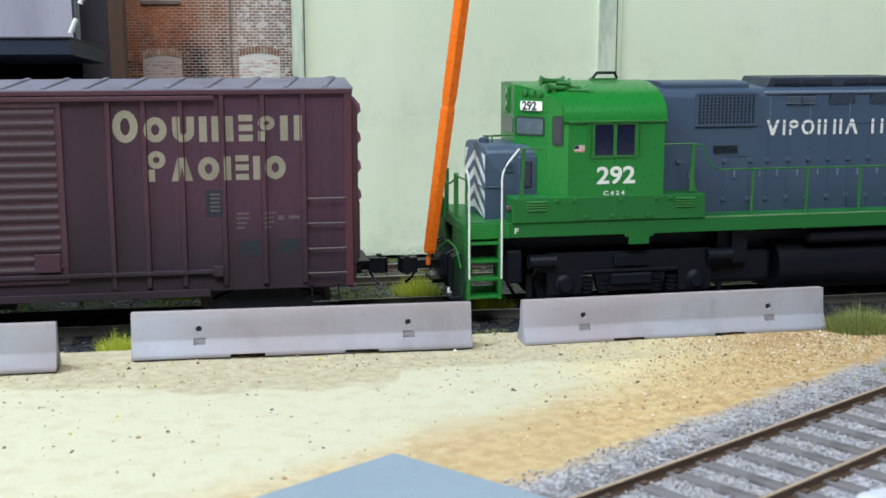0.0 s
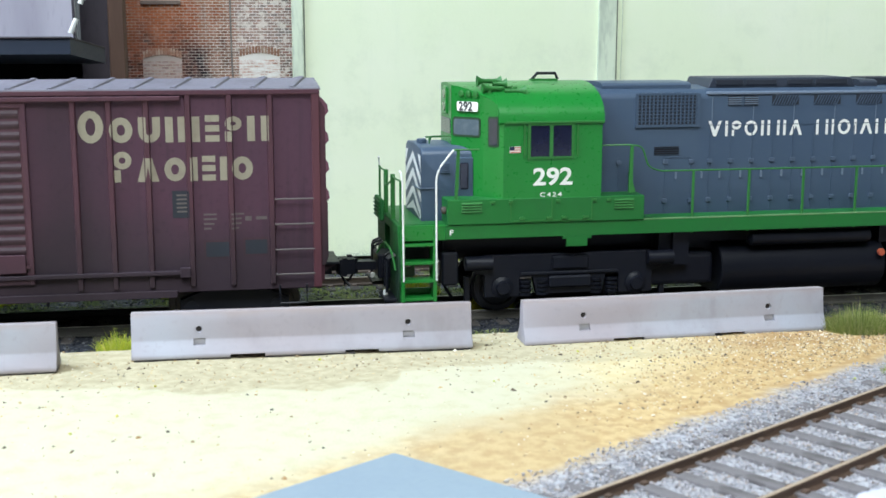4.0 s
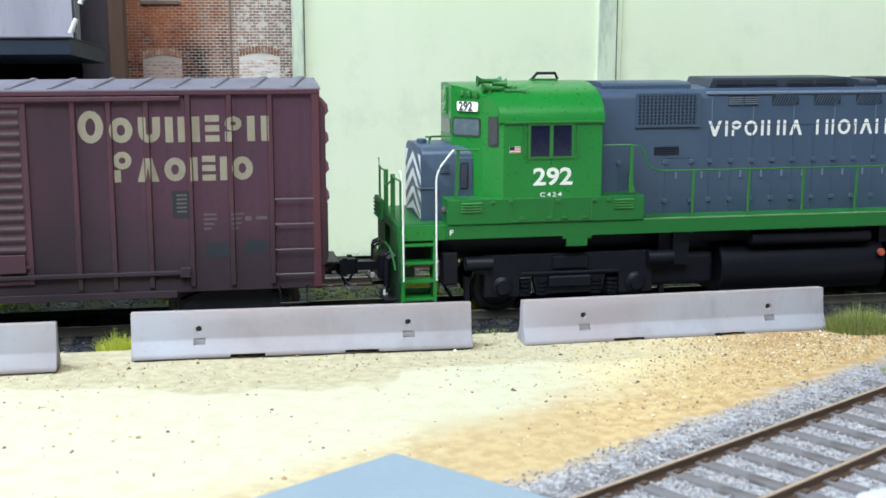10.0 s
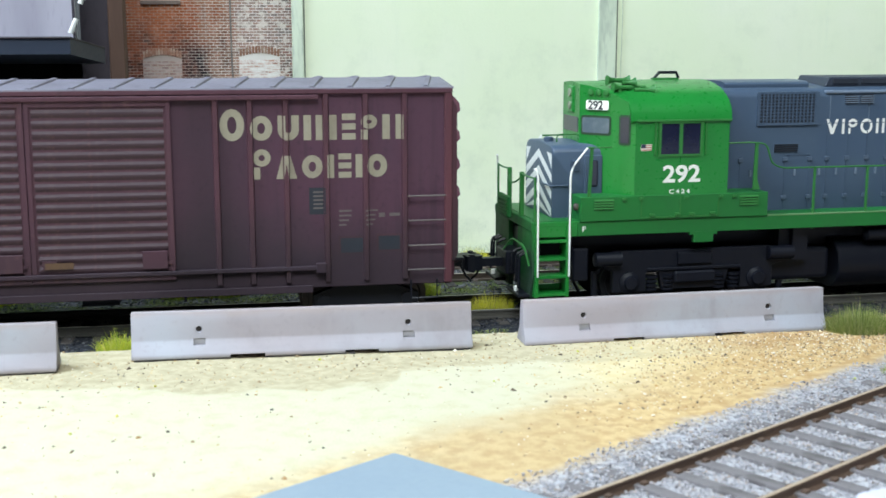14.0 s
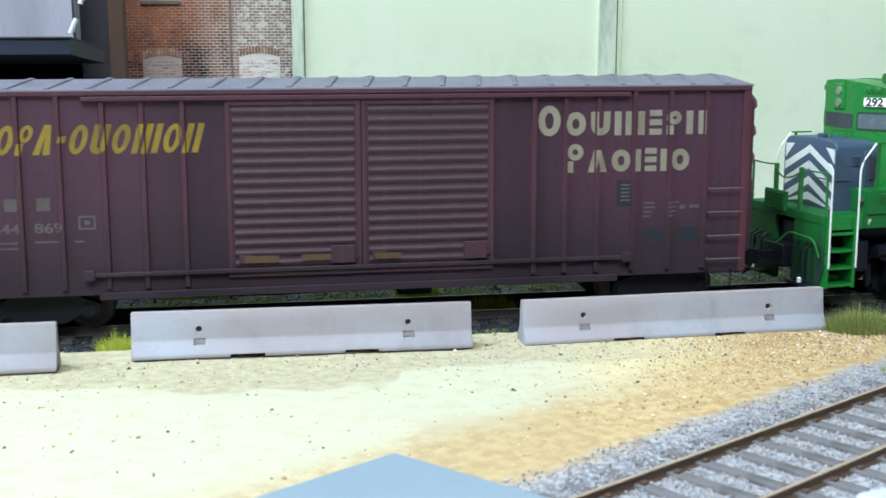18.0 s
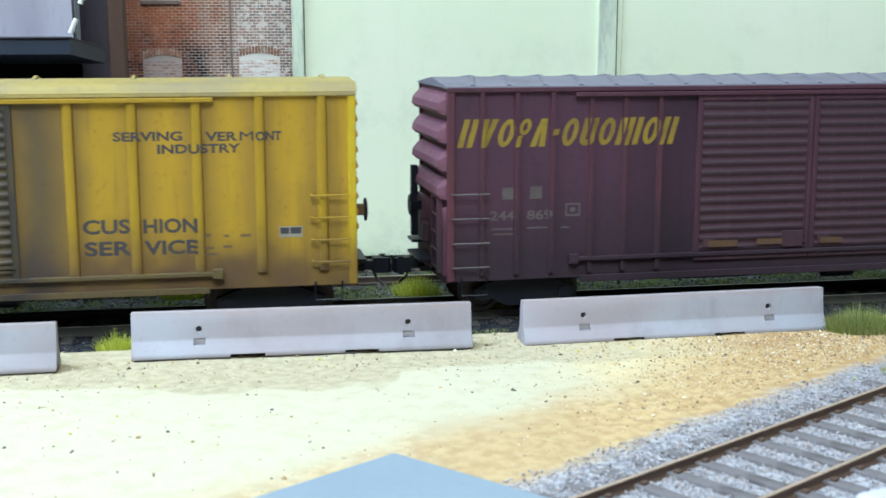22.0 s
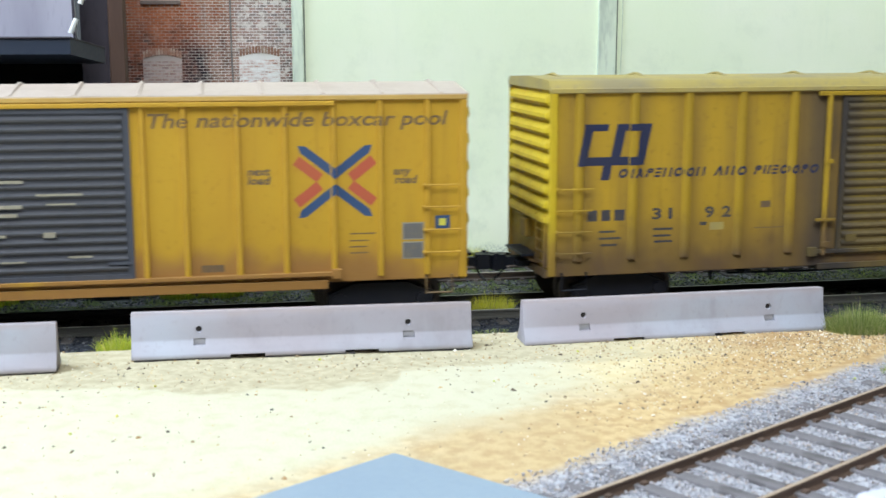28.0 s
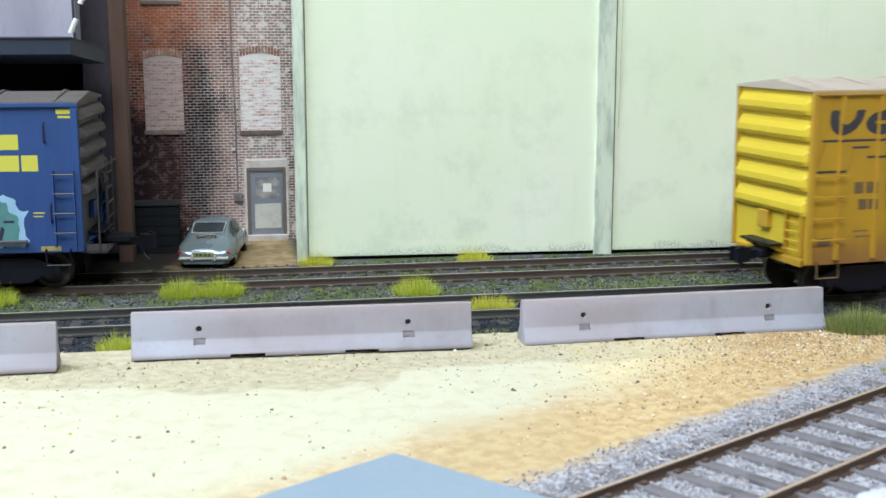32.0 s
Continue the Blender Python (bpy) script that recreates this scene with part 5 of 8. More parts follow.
def boxcar(spec):
    L, z0, z1, hw = spec["half"], spec["floor"], spec["eave"], 17.5
    pl = PROUD                                    # posts stand this far proud of the panels
    car = thing(spec["name"], mm(0, 0, 0), spec["label"], "boxcar", "freight train")
    car["half"] = L
    paint_m, rib_m, roof_m = spec["paint"], spec["rib"], spec["roof"]
    part("body", box(-L + 0.9, L - 0.9, -hw + pl, hw - pl, z0, z1, 0.15), paint_m, car)
    # side posts, both sides
    pw = spec.get("post_width", 0.8)
    if spec.get("round_posts"):
        prof = [(-pw, 0), (-pw * 0.75, -pl * 0.8), (-pw * 0.3, -pl), (pw * 0.3, -pl), (pw * 0.75, -pl * 0.8), (pw, 0)]
    else:
        prof = [(-pw * 0.9, 0), (-pw * 0.6, -pl), (pw * 0.6, -pl), (pw * 0.9, 0)]
    zl = spec.get("post_low", z0 + 1.5)
    bm = prism([(x, y) for x, y in prof], zl, z1 - 0.4, "z")
    bm.normal_update()
    # right-facing flanks get the darker brown, part rust, part painted shade
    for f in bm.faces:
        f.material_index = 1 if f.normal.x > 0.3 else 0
    post = to_mesh("post", bm, [rib_m, spec.get("post_flank", rib_m)])
    for x in spec["posts"]:
        part("post", post, None, car, at=mm(x, -hw + pl, 0))
        part("post", post, None, car, at=mm(x, hw - pl, 0, 0, 0, 180))
    for s in (-1, 1):
        for q in (-1, 1):
            part("corner_post", box(-0.9, 0.9, min(q * hw, q * (hw - 1.1)), max(q * hw, q * (hw - 1.1)), z0 + 0.2, z1 - 0.2, 0.2), spec.get("corner_paint", rib_m), car, at=mm(s * (L - 0.95), 0, 0))
    # doors
    for side in (-1, 1):
        for d0, d1, dm, kind in spec["doors"]:
            dz0, dz1 = spec["door_z"]
            bm = bmesh.new()
            quad_box(bm, d0, d1, 0, 0.5, dz0, dz1)
            fw = 1.0
            extra = [("door_stile", (d0, d0 + fw, -0.35, 0, dz0, dz1)), ("door_stile", (d1 - fw, d1, -0.35, 0, dz0, dz1)),
                     ("door_rail", (d0 + fw, d1 - fw, -0.35, 0, dz0, dz0 + 1.4)), ("door_rail", (d0 + fw, d1 - fw, -0.35, 0, dz1 - 1.4, dz1))]
            if kind == "ribbed":
                n, k = spec.get("door_ribs", 14), spec.get("door_rib_depth", 0.55)
                h = (dz1 - dz0 - 3.4) / n
                rib = to_mesh("door_rib", prism([(0, h * 0.12), (-0.9 * k, h * 0.42), (-k, h * 0.62), (0, h * 0.9)], d0 + fw + 0.5, d1 - fw - 0.5, "x"), dm)
            else:
                extra += [("door_rail", (d0 + 1, d1 - 1, -0.3, 0, z, z + 0.5)) for z in (dz0 + 6, dz0 + 15, dz0 + 26, dz1 - 4)]
                extra += [("door_panel", (d0 + 6, d1 - 6, -0.35, 0, dz0 + 9, dz0 + 14)), ("door_panel", (d0 + 7.5, d1 - 7.0, -0.7, -0.35, dz0 + 15.6, dz0 + 21.0)), ("gear_box", (d0 + 8.2, d1 - 8.0, -1.3, -0.35, dz0 + 21.4, dz0 + 23.2)),
                          ("door_rail", (d0 + 1, d1 - 1, -0.5, 0, dz0 + 2.0, dz0 + 2.8)), ("door_rail", (d0 + 1, d1 - 1, -0.5, 0, dz0 + 21.8, dz0 + 22.5))]
            bmesh.ops.recalc_face_normals(bm, faces=bm.faces[:])
            door = part("door", bm, dm, car, spec["door_label"] if kind == "ribbed" else "panelled plug door with lock rods", at=mm(0, side * (17.12), 0, 0, 0, 0 if side < 0 else 180))
            for nm, b in extra:
                part(nm, box(*b, 0.06), dm, door)
            if kind != "ribbed":
                for x in (d0 + 2.6, d0 + 5.0, d1 - 4.6, d1 - 2.6):
                    part("lock_rod", tube([(x, -0.7, dz0 + 0.5), (x, -0.7, dz1 - 0.5)], 0.28), dm, door)
                    for z in (dz0 + 3, dz0 + 8, dz0 + 14, dz0 + 20, dz0 + 26, dz0 + 32):
                        part("rod_guide", box(x - 0.5, x + 0.5, -1.0, 0, z, z + 0.7, 0.08), dm, door)
            if kind == "ribbed":
                for i in range(n):
                    if i not in spec.get("door_flat", ()):
                        part("door_rib", rib, None, door, at=mm(0, 0, dz0 + 1.7 + i * h))
                part("latch", box(d1 - 5.5, d1 - 0.6, -0.75, -0.4, dz0 + 3.6, dz0 + 4.3), dm, door)
                part("latch_plate", box(d0 + 2.2, d0 + 5.2, -0.7, -0.4, dz0 + 3.2, dz0 + 5.0), dm, door)
                if spec.get("door_patch"):
                    part("placard_board", box(d1 - 7.0, d1 - 1.6, -0.9, -0.3, dz0 + 2.6, dz0 + 6.6, 0.1), dm, door)
        # eave, door track, sills
        part("eave", box(-L, L, -hw - 0.15, -hw + 1.2, z1 - 0.9, z1 + 0.35, 0.2), spec.get("eave_paint", rib_m), car, at=mm(0, 0, 0, 0, 0, 0 if side < 0 else 180))
        e0, e1 = spec["sill"]
        part("door_track", box(e0, e1, -hw - 0.55, -hw + 0.5, z1 - 2.0, z1 - 1.0, 0.15), rib_m, car, at=mm(0, 0, 0, 0, 0, 0 if side < 0 else 180))
        bm = boxes([(e0, e1, -hw - 0.5, -hw + 1.0, spec["ledge"], spec["ledge"] + 0.9), (e0 + 2, e1 - 2, -hw + 0.1, -hw + 1.0, z0 - spec.get("belly", 1.2), z0 + 0.6),
                    (e0 - 1.0, e0 + 1.2, -hw - 0.9, -hw + 0.5, spec["ledge"] - 0.6, spec["ledge"] + 1.6), (e1 - 1.2, e1 + 1.0, -hw - 0.9, -hw + 0.5, spec["ledge"] - 0.6, spec["ledge"] + 1.6)], 0.1)
        part("side_sill", bm, spec.get("sill_paint", paint_m), car, at=mm(0, 0, 0, 0, 0, 0 if side < 0 else 180))
        # ladders of rungs at both ends of the side
        for s in (-1, 1):
            lw = spec.get("ladder_half", 4.4)
            lad = part("ladder", boxes([(-lw, -lw + 0.4, -0.9, 0.4, 12.0, 31.5), (lw - 0.4, lw, -0.9, 0.4, 12.0, 31.5)]) if spec.get("stiles") else boxes([(-4.3, -3.9, -0.9, 0.4, z - 0.3, z + 0.3) for z in spec["rungs"]]), rib_m, car,
                       "side ladder", at=mm(s * (L - lw - (spec.get("ladder_in", 1.6) if s < 0 else 1.6)), side * (hw - 0.1), 0, 0, 0, 0 if side < 0 else 180))
            for z in spec["rungs"]:
                part("rung", tube([(-lw, -0.8, z), (lw, -0.8, z)], 0.2), spec.get("rung_paint", rib_m), lad)
            part("stirrup_step", tube([(-3.0, 0, z0 + 1), (-3.0, -0.2, z0 - 3.2), (3.0, -0.2, z0 - 3.2), (3.0, 0, z0 + 1)], 0.28), spec.get("step_paint", rib_m), car, at=mm(s * (L - 6.5), side * (hw - 0.6), 0))
    # pressed ends
    for s in (-1, 1):
        bm = bmesh.new()
        n = spec["end_ribs"]
        low, ep = spec["end_low"], spec.get("end_plate", 0.0)
        outline = corrugation(n, z0 + 1.0, low, z1 - 0.8, spec.get("end_depth", 1.2), ep)
        w0 = hw - spec.get("end_margin", 2.4)
        lo = [bm.verts.new((q, -w0, z)) for q, z in outline]
        hi = [bm.verts.new((q, w0, z)) for q, z in outline]
        lm = [bm.verts.new((q * 0.0, -hw + 0.9, z)) for q, z in outline]
        hm = [bm.verts.new((q * 0.0, hw - 0.9, z)) for q, z in outline]
        for i in range(len(outline) - 1):
            for a, b in ((lm, lo), (lo, hi), (hi, hm)):
                bm.faces.new((a[i], b[i], b[i + 1], a[i + 1]))
        prism_into(bm, [(-hw + 0.4, z1 - 0.9), (hw - 0.4, z1 - 0.9), (hw - 0.6, z1 + 0.3), (0, z1 + spec["peak"]), (-hw + 0.6, z1 + 0.3)], -0.2, 0.35, "x")
        bmesh.ops.recalc_face_normals(bm, faces=bm.faces[:])
        end = part("end_wall", bm, spec.get("front_end_paint", spec.get("end_paint", paint_m)) if s > 0 else spec.get("end_paint", paint_m), car, "horizontally ribbed pressed steel end", at=mm(s * (L - 0.85), 0, 0, 0, 0, 0 if s > 0 else 180))
        climb = part("end_ladder", boxes([(0.0, 1.3, 8.0, 8.5, z0 + 2.0, low + 3.0), (0.0, 1.3, 14.6, 15.1, z0 + 2.0, low + 3.0)], 0.08), rib_m, end, "narrow end ladder", at=mm(ep, 0, 0))
        for i in range(5):
            z = z0 + 3.2 + i * (low - z0 - 1.4) / 4
            part("rung", tube([(1.2, 8.4, z), (1.2, 14.7, z)], 0.2), rib_m, climb)
        part("crossover_platform", box(0.2, 4.2, -7.5, 7.0, z0 + 3.4, z0 + 4.0, 0.1), M_BLACK, end, "dark crossover platform", at=mm(ep, 0, 0))
        for y in (-6.5, 6.0):
            part("platform_bracket", prism([(0.1, z0 + 1.2), (3.8, z0 + 3.4), (0.1, z0 + 3.4)], y - 0.2, y + 0.2, "y"), rib_m, end, at=mm(ep, 0, 0))
        part("brake_chain_box", box(0.0, 1.5, -4.0, 0.5, z0 + 7.0, z0 + 11.5, 0.2), rib_m, end, at=mm(ep, 0, 0))
        if spec.get("flange") and s > 0:
            k = spec["flange"]
            part("end_flange", prism([(0.2, z0 + 5.0), (k * 0.8, z0 + 5.0), (k * 1.15, z0 + 7.0), (k * 1.15, z0 + 19.0), (k, z0 + 20.0), (k, z1 - 4.0), (k * 0.4, z1 - 2.0), (0.2, z1 - 2.0)], -16.4, -15.0, "y", 0.1), rib_m, end, "turned-out end flange")
        part("end_sill", box(-0.4, 0.9, -15, 15, z0 - 0.6, z0 + 1.2, 0.15), rib_m, end)
        part("coupler", COUPLER, None, car, "black knuckle coupler", at=mm(s * (L - 0.5 + spec.get("reach", 0.0)), 0, 0, 0, 0, 0 if s > 0 else 180))
        part("draft_gear_box", box(-9, 3.4 + spec.get("reach", 0.0), -3.0, 3.0, z0 - 1.2, z0 + 0.4, 0.2), M_BLACK, car, at=mm(s * L, 0, 1.4, 0, 0, 0 if s > 0 else 180))
    bs, by, bx = spec.get("brake_end", 1), spec.get("brake_y", 3.0), spec.get("brake_x", 1.4)
    stand = part("brake_stand", box(-bx, 0, -1.4, 1.4, -1.2, 1.2, 0.2), M_BLACK_G if spec.get("brake_column") else rib_m, car, "brake gear stand", at=mm(bs * (L + bx), by, spec.get("brake_z", 29), 0, 0, 0 if bs > 0 else 180))
    wheel = part("brake_wheel", lathe([(2.5, 0), (2.8, 0.25), (2.5, 0.5), (2.2, 0.25)], 16, "x"), M_BLACK_G, stand, "dark brake wheel")
    part("spoke", box(0.1, 0.4, -2.4, 2.4, -0.2, 0.2), M_BLACK_G, wheel)
    part("spoke", box(0.1, 0.4, -0.2, 0.2, -2.4, 2.4), M_BLACK_G, wheel)
    if spec.get("brake_column"):
        part("brake_column", box(-1.6, 0.1, -0.9, 0.9, -7.6, 10.0, 0.15), M_BLACK_G, stand, "dark brake column")
        part("brake_step", box(-bx, 0.4, -3.4, 3.4, -9.0, -8.3, 0.1), M_BLACK_G, stand, "dark brake step")
    # roof
    if spec.get("round_roof"):
        prof = [(-hw - 0.1, z1 - 0.1)] + [(-hw + 0.2 + 1.6 * (1 - math.cos(a)), z1 + 0.2 + 1.9 * math.sin(a)) for a in (0.2, 0.6, 1.0, 1.4)] + [(0, z1 + spec["peak"])] + \
               [(hw - 0.2 - 1.6 * (1 - math.cos(a)), z1 + 0.2 + 1.9 * math.sin(a)) for a in (1.4, 1.0, 0.6, 0.2)] + [(hw + 0.1, z1 - 0.1)]
    else:
        prof = [(-hw - 0.1, z1 + 0.1), (-hw - 0.05, z1 + 0.5), (0, z1 + spec["peak"]), (hw + 0.05, z1 + 0.5), (hw + 0.1, z1 + 0.1)]
    roof = part("roof", prism(prof, -L - 0.2, L + 0.2, "x"), roof_m, car, spec["roof_label"], smooth=bool(spec.get("round_roof")))
    n = spec["roof_ribs"]
    if spec.get("diagonal_roof"):
        rib = bmesh.new()
        for s in (-1, 1):
            pts = [(0.0, s * (hw - 0.8), 0.15), (3.4, s * 1.0, spec["peak"] - 0.4)]
            tube_into(rib, pts, 0.85, 6)
        rib = to_mesh("roof_rib", rib, roof_m)
    else:
        rib = to_mesh("roof_rib", prism([(-hw + 0.4, 0.45), (0, spec["peak"] - 0.02), (hw - 0.4, 0.45), (hw - 0.4, 0.8), (0, spec["peak"] + 0.45), (-hw + 0.4, 0.8)], -0.45, 0.45, "x", 0.1), roof_m)
    for i in range(n):
        part("roof_rib", rib, None, roof, at=mm(-L + 6 + (2 * L - 12) * i / (n - 1), 0, z1 + (0.0 if not spec.get("round_roof") else 0.2)))
    # underframe and trucks
    part("centre_sill", boxes([(-L + 4, L - 4, -2.5, 2.5, z0 - 2.6, z0 + 0.1)] + [(x - 0.6, x + 0.6, -hw + 1.6, hw - 1.6, z0 - 1.3, z0 + 0.1) for x in (-40, -20, 0, 20, 40)]), M_BLACK, car)
    part("brake_reservoir", lathe([(0.4, -4.5), (2.0, -4.0), (2.0, 4.0), (0.4, 4.5)], 14, "x", (12, -8, z0 - 2.2)), M_BLACK, car, smooth=True)
    part("brake_rod", tube([(-42, -9, z0 - 2.4), (-20, -9, z0 - 2.8), (8, -8.2, z0 - 2.4)], 0.3), M_BLACK, car)
    for x, y, h in ((-30.7, -9.0, 3.4), (30.7, -12.0, 3.0), (-47.7, -12.0, 3.0)):
        part("brake_lever", box(x - 0.3, x + 0.3, y - 0.4, y + 0.4, z0 - h, z0), M_BLACK, car)
    for s in (-1, 1):
        freight_truck(car, s * (L - 19.5), TRUCK)
    return car


def letter(car, bm, material, ribs, label, proud=PROUD, y=-16.70):
    return marks("lettering", over_ribs(bm, ribs, proud, y), material, car, label)


def spans(posts, w=0.5):
    return [(x - w, x + w) for x in posts]


def red_boxcar():
    posts = [-82.8, -74.6, -66.2, -56.9, -48.7, -40.1, 38.5, 45.9, 53.7, 62.5, 71.3, 80.1]
    car = boxcar(dict(name="red_boxcar", label="weathered oxide red double-door boxcar with grey roof", half=91.0, floor=8.7, eave=53.0, paint=M_SP, rib=M_SP_RIB, roof=M_SP_ROOF,
                      roof_label="grey galvanised roof with diagonal ribs", peak=2.1, roof_ribs=21, diagonal_roof=True, posts=posts, door_z=(11.8, 51.2), door_label="ribbed oxide red sliding door",
                      doors=[(-31.0, -1.4, M_SP_DOOR, "ribbed"), (-1.2, 29.0, M_SP_DOOR, "ribbed")], door_ribs=16, door_patch=True, sill=(-61.0, 61.0), ledge=12.9, belly=1.0,
                      rungs=(12.3, 17.9, 23.6, 29.2), end_ribs=4, end_low=26.5, end_depth=2.9, end_margin=1.5, end_plate=1.5, flange=2.1, step_paint=M_BLACK, end_paint=M_SP_END, corner_paint=M_SP_CORNER, rung_paint=M_DIM, ladder_in=1.0, door_rib_depth=0.32,
                      brake_end=-1, brake_x=3.0, brake_y=12.0, brake_z=23.0, brake_column=True))
    r = spans(posts)
    letter(car, shapes_bm(blocks("Oouinepn", 39.4, 79.8, 42.0, 5.5, stroke=0.3) + blocks("Paoieio", 46.4, 76.2, 33.5, 5.2, stroke=0.3)), M_CREAM, r, "large cream painted name")
    letter(car, shapes_bm(blocks("nvopa-ouonion", -88.6, -37.0, 39.7, 6.4, lean=0.28, stroke=0.21)), M_GOLD, r, "slanted faded yellow painted name")
    letter(car, shapes_bm(bars([(-77.9, -75.1, 27.7, 30.4), (-71.3, -68.5, 27.7, 30.5), 
                                (-80.5, -75.5, 20.6, 21.0), (-72.0, -67.0, 20.7, 21.1), (-80.0, -75.2, 19.4, 19.8), (-63.8, -61.8, 20.6, 21.0),
                                (-62.8, -59.2, 26.0, 26.4), (-62.8, -59.2, 23.4, 23.8), (-62.8, -62.4, 23.8, 26.0), (-59.6, -59.2, 23.8, 26.0), (-61.6, -60.4, 24.4, 25.4)])), M_DIM, r, "faded grey data marks")
    for body, x in (("244", -80.8), ("869", -72.0)):
        letter(car, move(text_mesh(body, 3.0, "digits", M_DIM, bold=0.06, width=5.9), x, 22.9), M_DIM, r, "faded grey car number")
    letter(car, shapes_bm(bars([(65.2 + 6.0 * (i % 2), 68.0 + 6.0 * (i % 2) - 0.6 * (i // 3), 25.8 - 1.05 * (i // 2), 26.2 - 1.05 * (i // 2)) for i in range(8)] + [(74.2, 75.6, 24.4, 25.4), (76.6, 79.0, 24.6, 25.3)])), M_DIM, r, "faded grey data lines")
    letter(car, shapes_bm(bars([(58.6, 62.2, 25.4, 31.4)])), M_SLATE_D, [(61.9, 63.1)], "dark label plate", y=-16.73)
    letter(car, shapes_bm(bars([(59.5, 61.7, 26.6 + 0.9 * i, 27.0 + 0.9 * i) for i in range(5)])), M_DIM, [], "pale code stripes", y=-16.77)
    letter(car, shapes_bm(bars([(65.0, 71.0, 16.0, 20.3), (73.6, 79.4, 16.4, 20.6)])), M_SP_RIB, r, "faded consolidated stencil frame", y=-16.71)
    letter(car, shapes_bm(bars([(65.5, 70.5, 16.5, 19.8), (74.1, 78.9, 16.9, 20.1)])), M_SLATE_D, r, "dark stencil panel", y=-16.75)
    letter(car, shapes_bm(bars([(-27.5, -20.0, 15.0, 16.6), (-15.0, -6.0, 15.2, 16.6), (1.5, 7.5, 15.0, 16.4)])), M_WORN, [], "worn yellow door stripes", y=-17.9)
    return car


M_WORN = paint("worn_ochre_stripe", (0.115, 0.066, 0.034), (0.07, 0.035, 0.035), amount=0.7, coarse=220)
# yellow car's front end: its orange light is put into the paint
M_LIT_END = paint("lit_orange_end_paint", (0.60, 0.26, 0.035), (0.42, 0.16, 0.025), amount=0.4)


def yellow_boxcar():
    posts = [-83.7, -70.3, -56.9, -43.3, -29.9, 29.4, 42.6, 56.2, 69.8, 83.4]
    car = boxcar(dict(name="yellow_boxcar", label="grimy yellow boxcar with round-edged roof and ribbed door", half=91.0, floor=9.1, eave=52.6, paint=M_CP, rib=M_CP_RIB, roof=M_CP_ROOF, eave_paint=M_CP_ROOF,
                      roof_label="dusty yellow rounded roof", peak=2.7, roof_ribs=9, round_roof=True, round_posts=True, post_flank=M_CP_FLANK, post_width=1.2, post_low=12.8, posts=posts, door_z=(11.8, 50.6), door_label="grimy ribbed yellow sliding door",
                      doors=[(-17.4, 18.0, M_CP_DOOR, "ribbed")], door_ribs=17, sill=(-24.0, 60.0), ledge=12.3, belly=0.8, sill_paint=M_CP_DOOR,
                      rungs=(14.8, 19.8, 24.8, 29.8), end_ribs=9, end_low=20.5, end_depth=1.5, front_end_paint=M_LIT_END, step_paint=M_BLACK, end_paint=M_CP_END, corner_paint=M_CP_END, brake_x=3.0, brake_y=-6.0, brake_z=24.7))
    r = spans(posts, 1.25)
    part("door_post", tube([(-21.0, -17.6, 12), (-21.0, -17.6, 51)], 0.7, 8), M_CP_RIB, car)
    part("door_latch", boxes([(-23.5, -18.5, -18.6, -17.6, 20.4, 21.0), (-21.8, -19.8, -18.5, -17.6, 34.4, 35.4), (-21.8, -19.8, -18.5, -17.6, 14.0, 15.2)]), M_CP_RIB, car)
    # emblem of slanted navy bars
    s = 0.20
    def sl(x0, x1, z0, z1):
        return [(x + s * (z - 36) - 0.2, z + 1.0) for x, z in ((x0, z0), (x1, z0), (x1, z1), (x0, z1))]
    letter(car, shapes_bm([sl(-83.8, -81.4, 36.0, 43.6), sl(-81.4, -77.8, 42.0, 43.6), sl(-83.8, -67.2, 34.0, 36.0), sl(-75.8, -73.4, 36.0, 43.6), sl(-73.4, -67.2, 42.0, 43.6), sl(-69.6, -67.2, 36.0, 42.0), sl(-77.2, -75.0, 30.6, 34.0)]), M_NAVY, r, "navy slanted emblem")
    letter(car, shapes_bm(blocks("oiapenoon ano piieoopo", -74.2, -23.0, 32.0, 2.2, lean=0.25, stroke=0.26)), M_NAVY, r, "navy slanted painted name")
    for body, x, z, w, size in (("SERVING", 38.6, 42.4, 14.6, 2.7), ("VER", 58.1, 42.2, 6.9, 2.7), ("M", 65.5, 42.15, 3.0, 2.9), ("ONT", 68.9, 42.2, 5.7, 2.7), ("INDUSTRY", 47.8, 39.6, 17.8, 2.7),
                                ("CUS", 31.4, 22.4, 10.0, 4.2), ("HION", 44.2, 22.3, 11.6, 4.2), ("SER", 31.6, 17.6, 10.0, 4.2), ("VICE", 44.2, 17.5, 11.6, 4.2)):
        letter(car, move(text_mesh(body, size, "words", M_INK, bold=(0.0 if body == "M" else 0.032 * size), width=w), x, z), M_INK, r, "charcoal block lettering")
    letter(car, shapes_bm(bars([(-81.4, -79.0, 22.0, 24.6), (-78.0, -75.8, 22.0, 24.6), (-74.8, -72.2, 22.0, 24.6), 
                                (-78.5, -74.5, 19.2, 19.7), (-78.5, -73.0, 17.6, 18.1), (-78.0, -74.0, 16.0, 16.5), (-65.0, -60.0, 19.4, 19.9), (-65.0, -60.5, 17.8, 18.3), (-64.6, -60.0, 16.4, 16.9), (-53.2, -51.4, 20.2, 21.0)])), M_INK, r, "charcoal data marks")
    for body, x, w in (("3", -65.4, 2.4), ("1", -61.2, 0.9), ("9", -52.0, 2.4), ("2", -47.6, 2.4)):
        letter(car, move(text_mesh(body, 3.6, "digits", M_INK, bold=0.1, width=w), x, 22.1), M_INK, r, "charcoal car number")
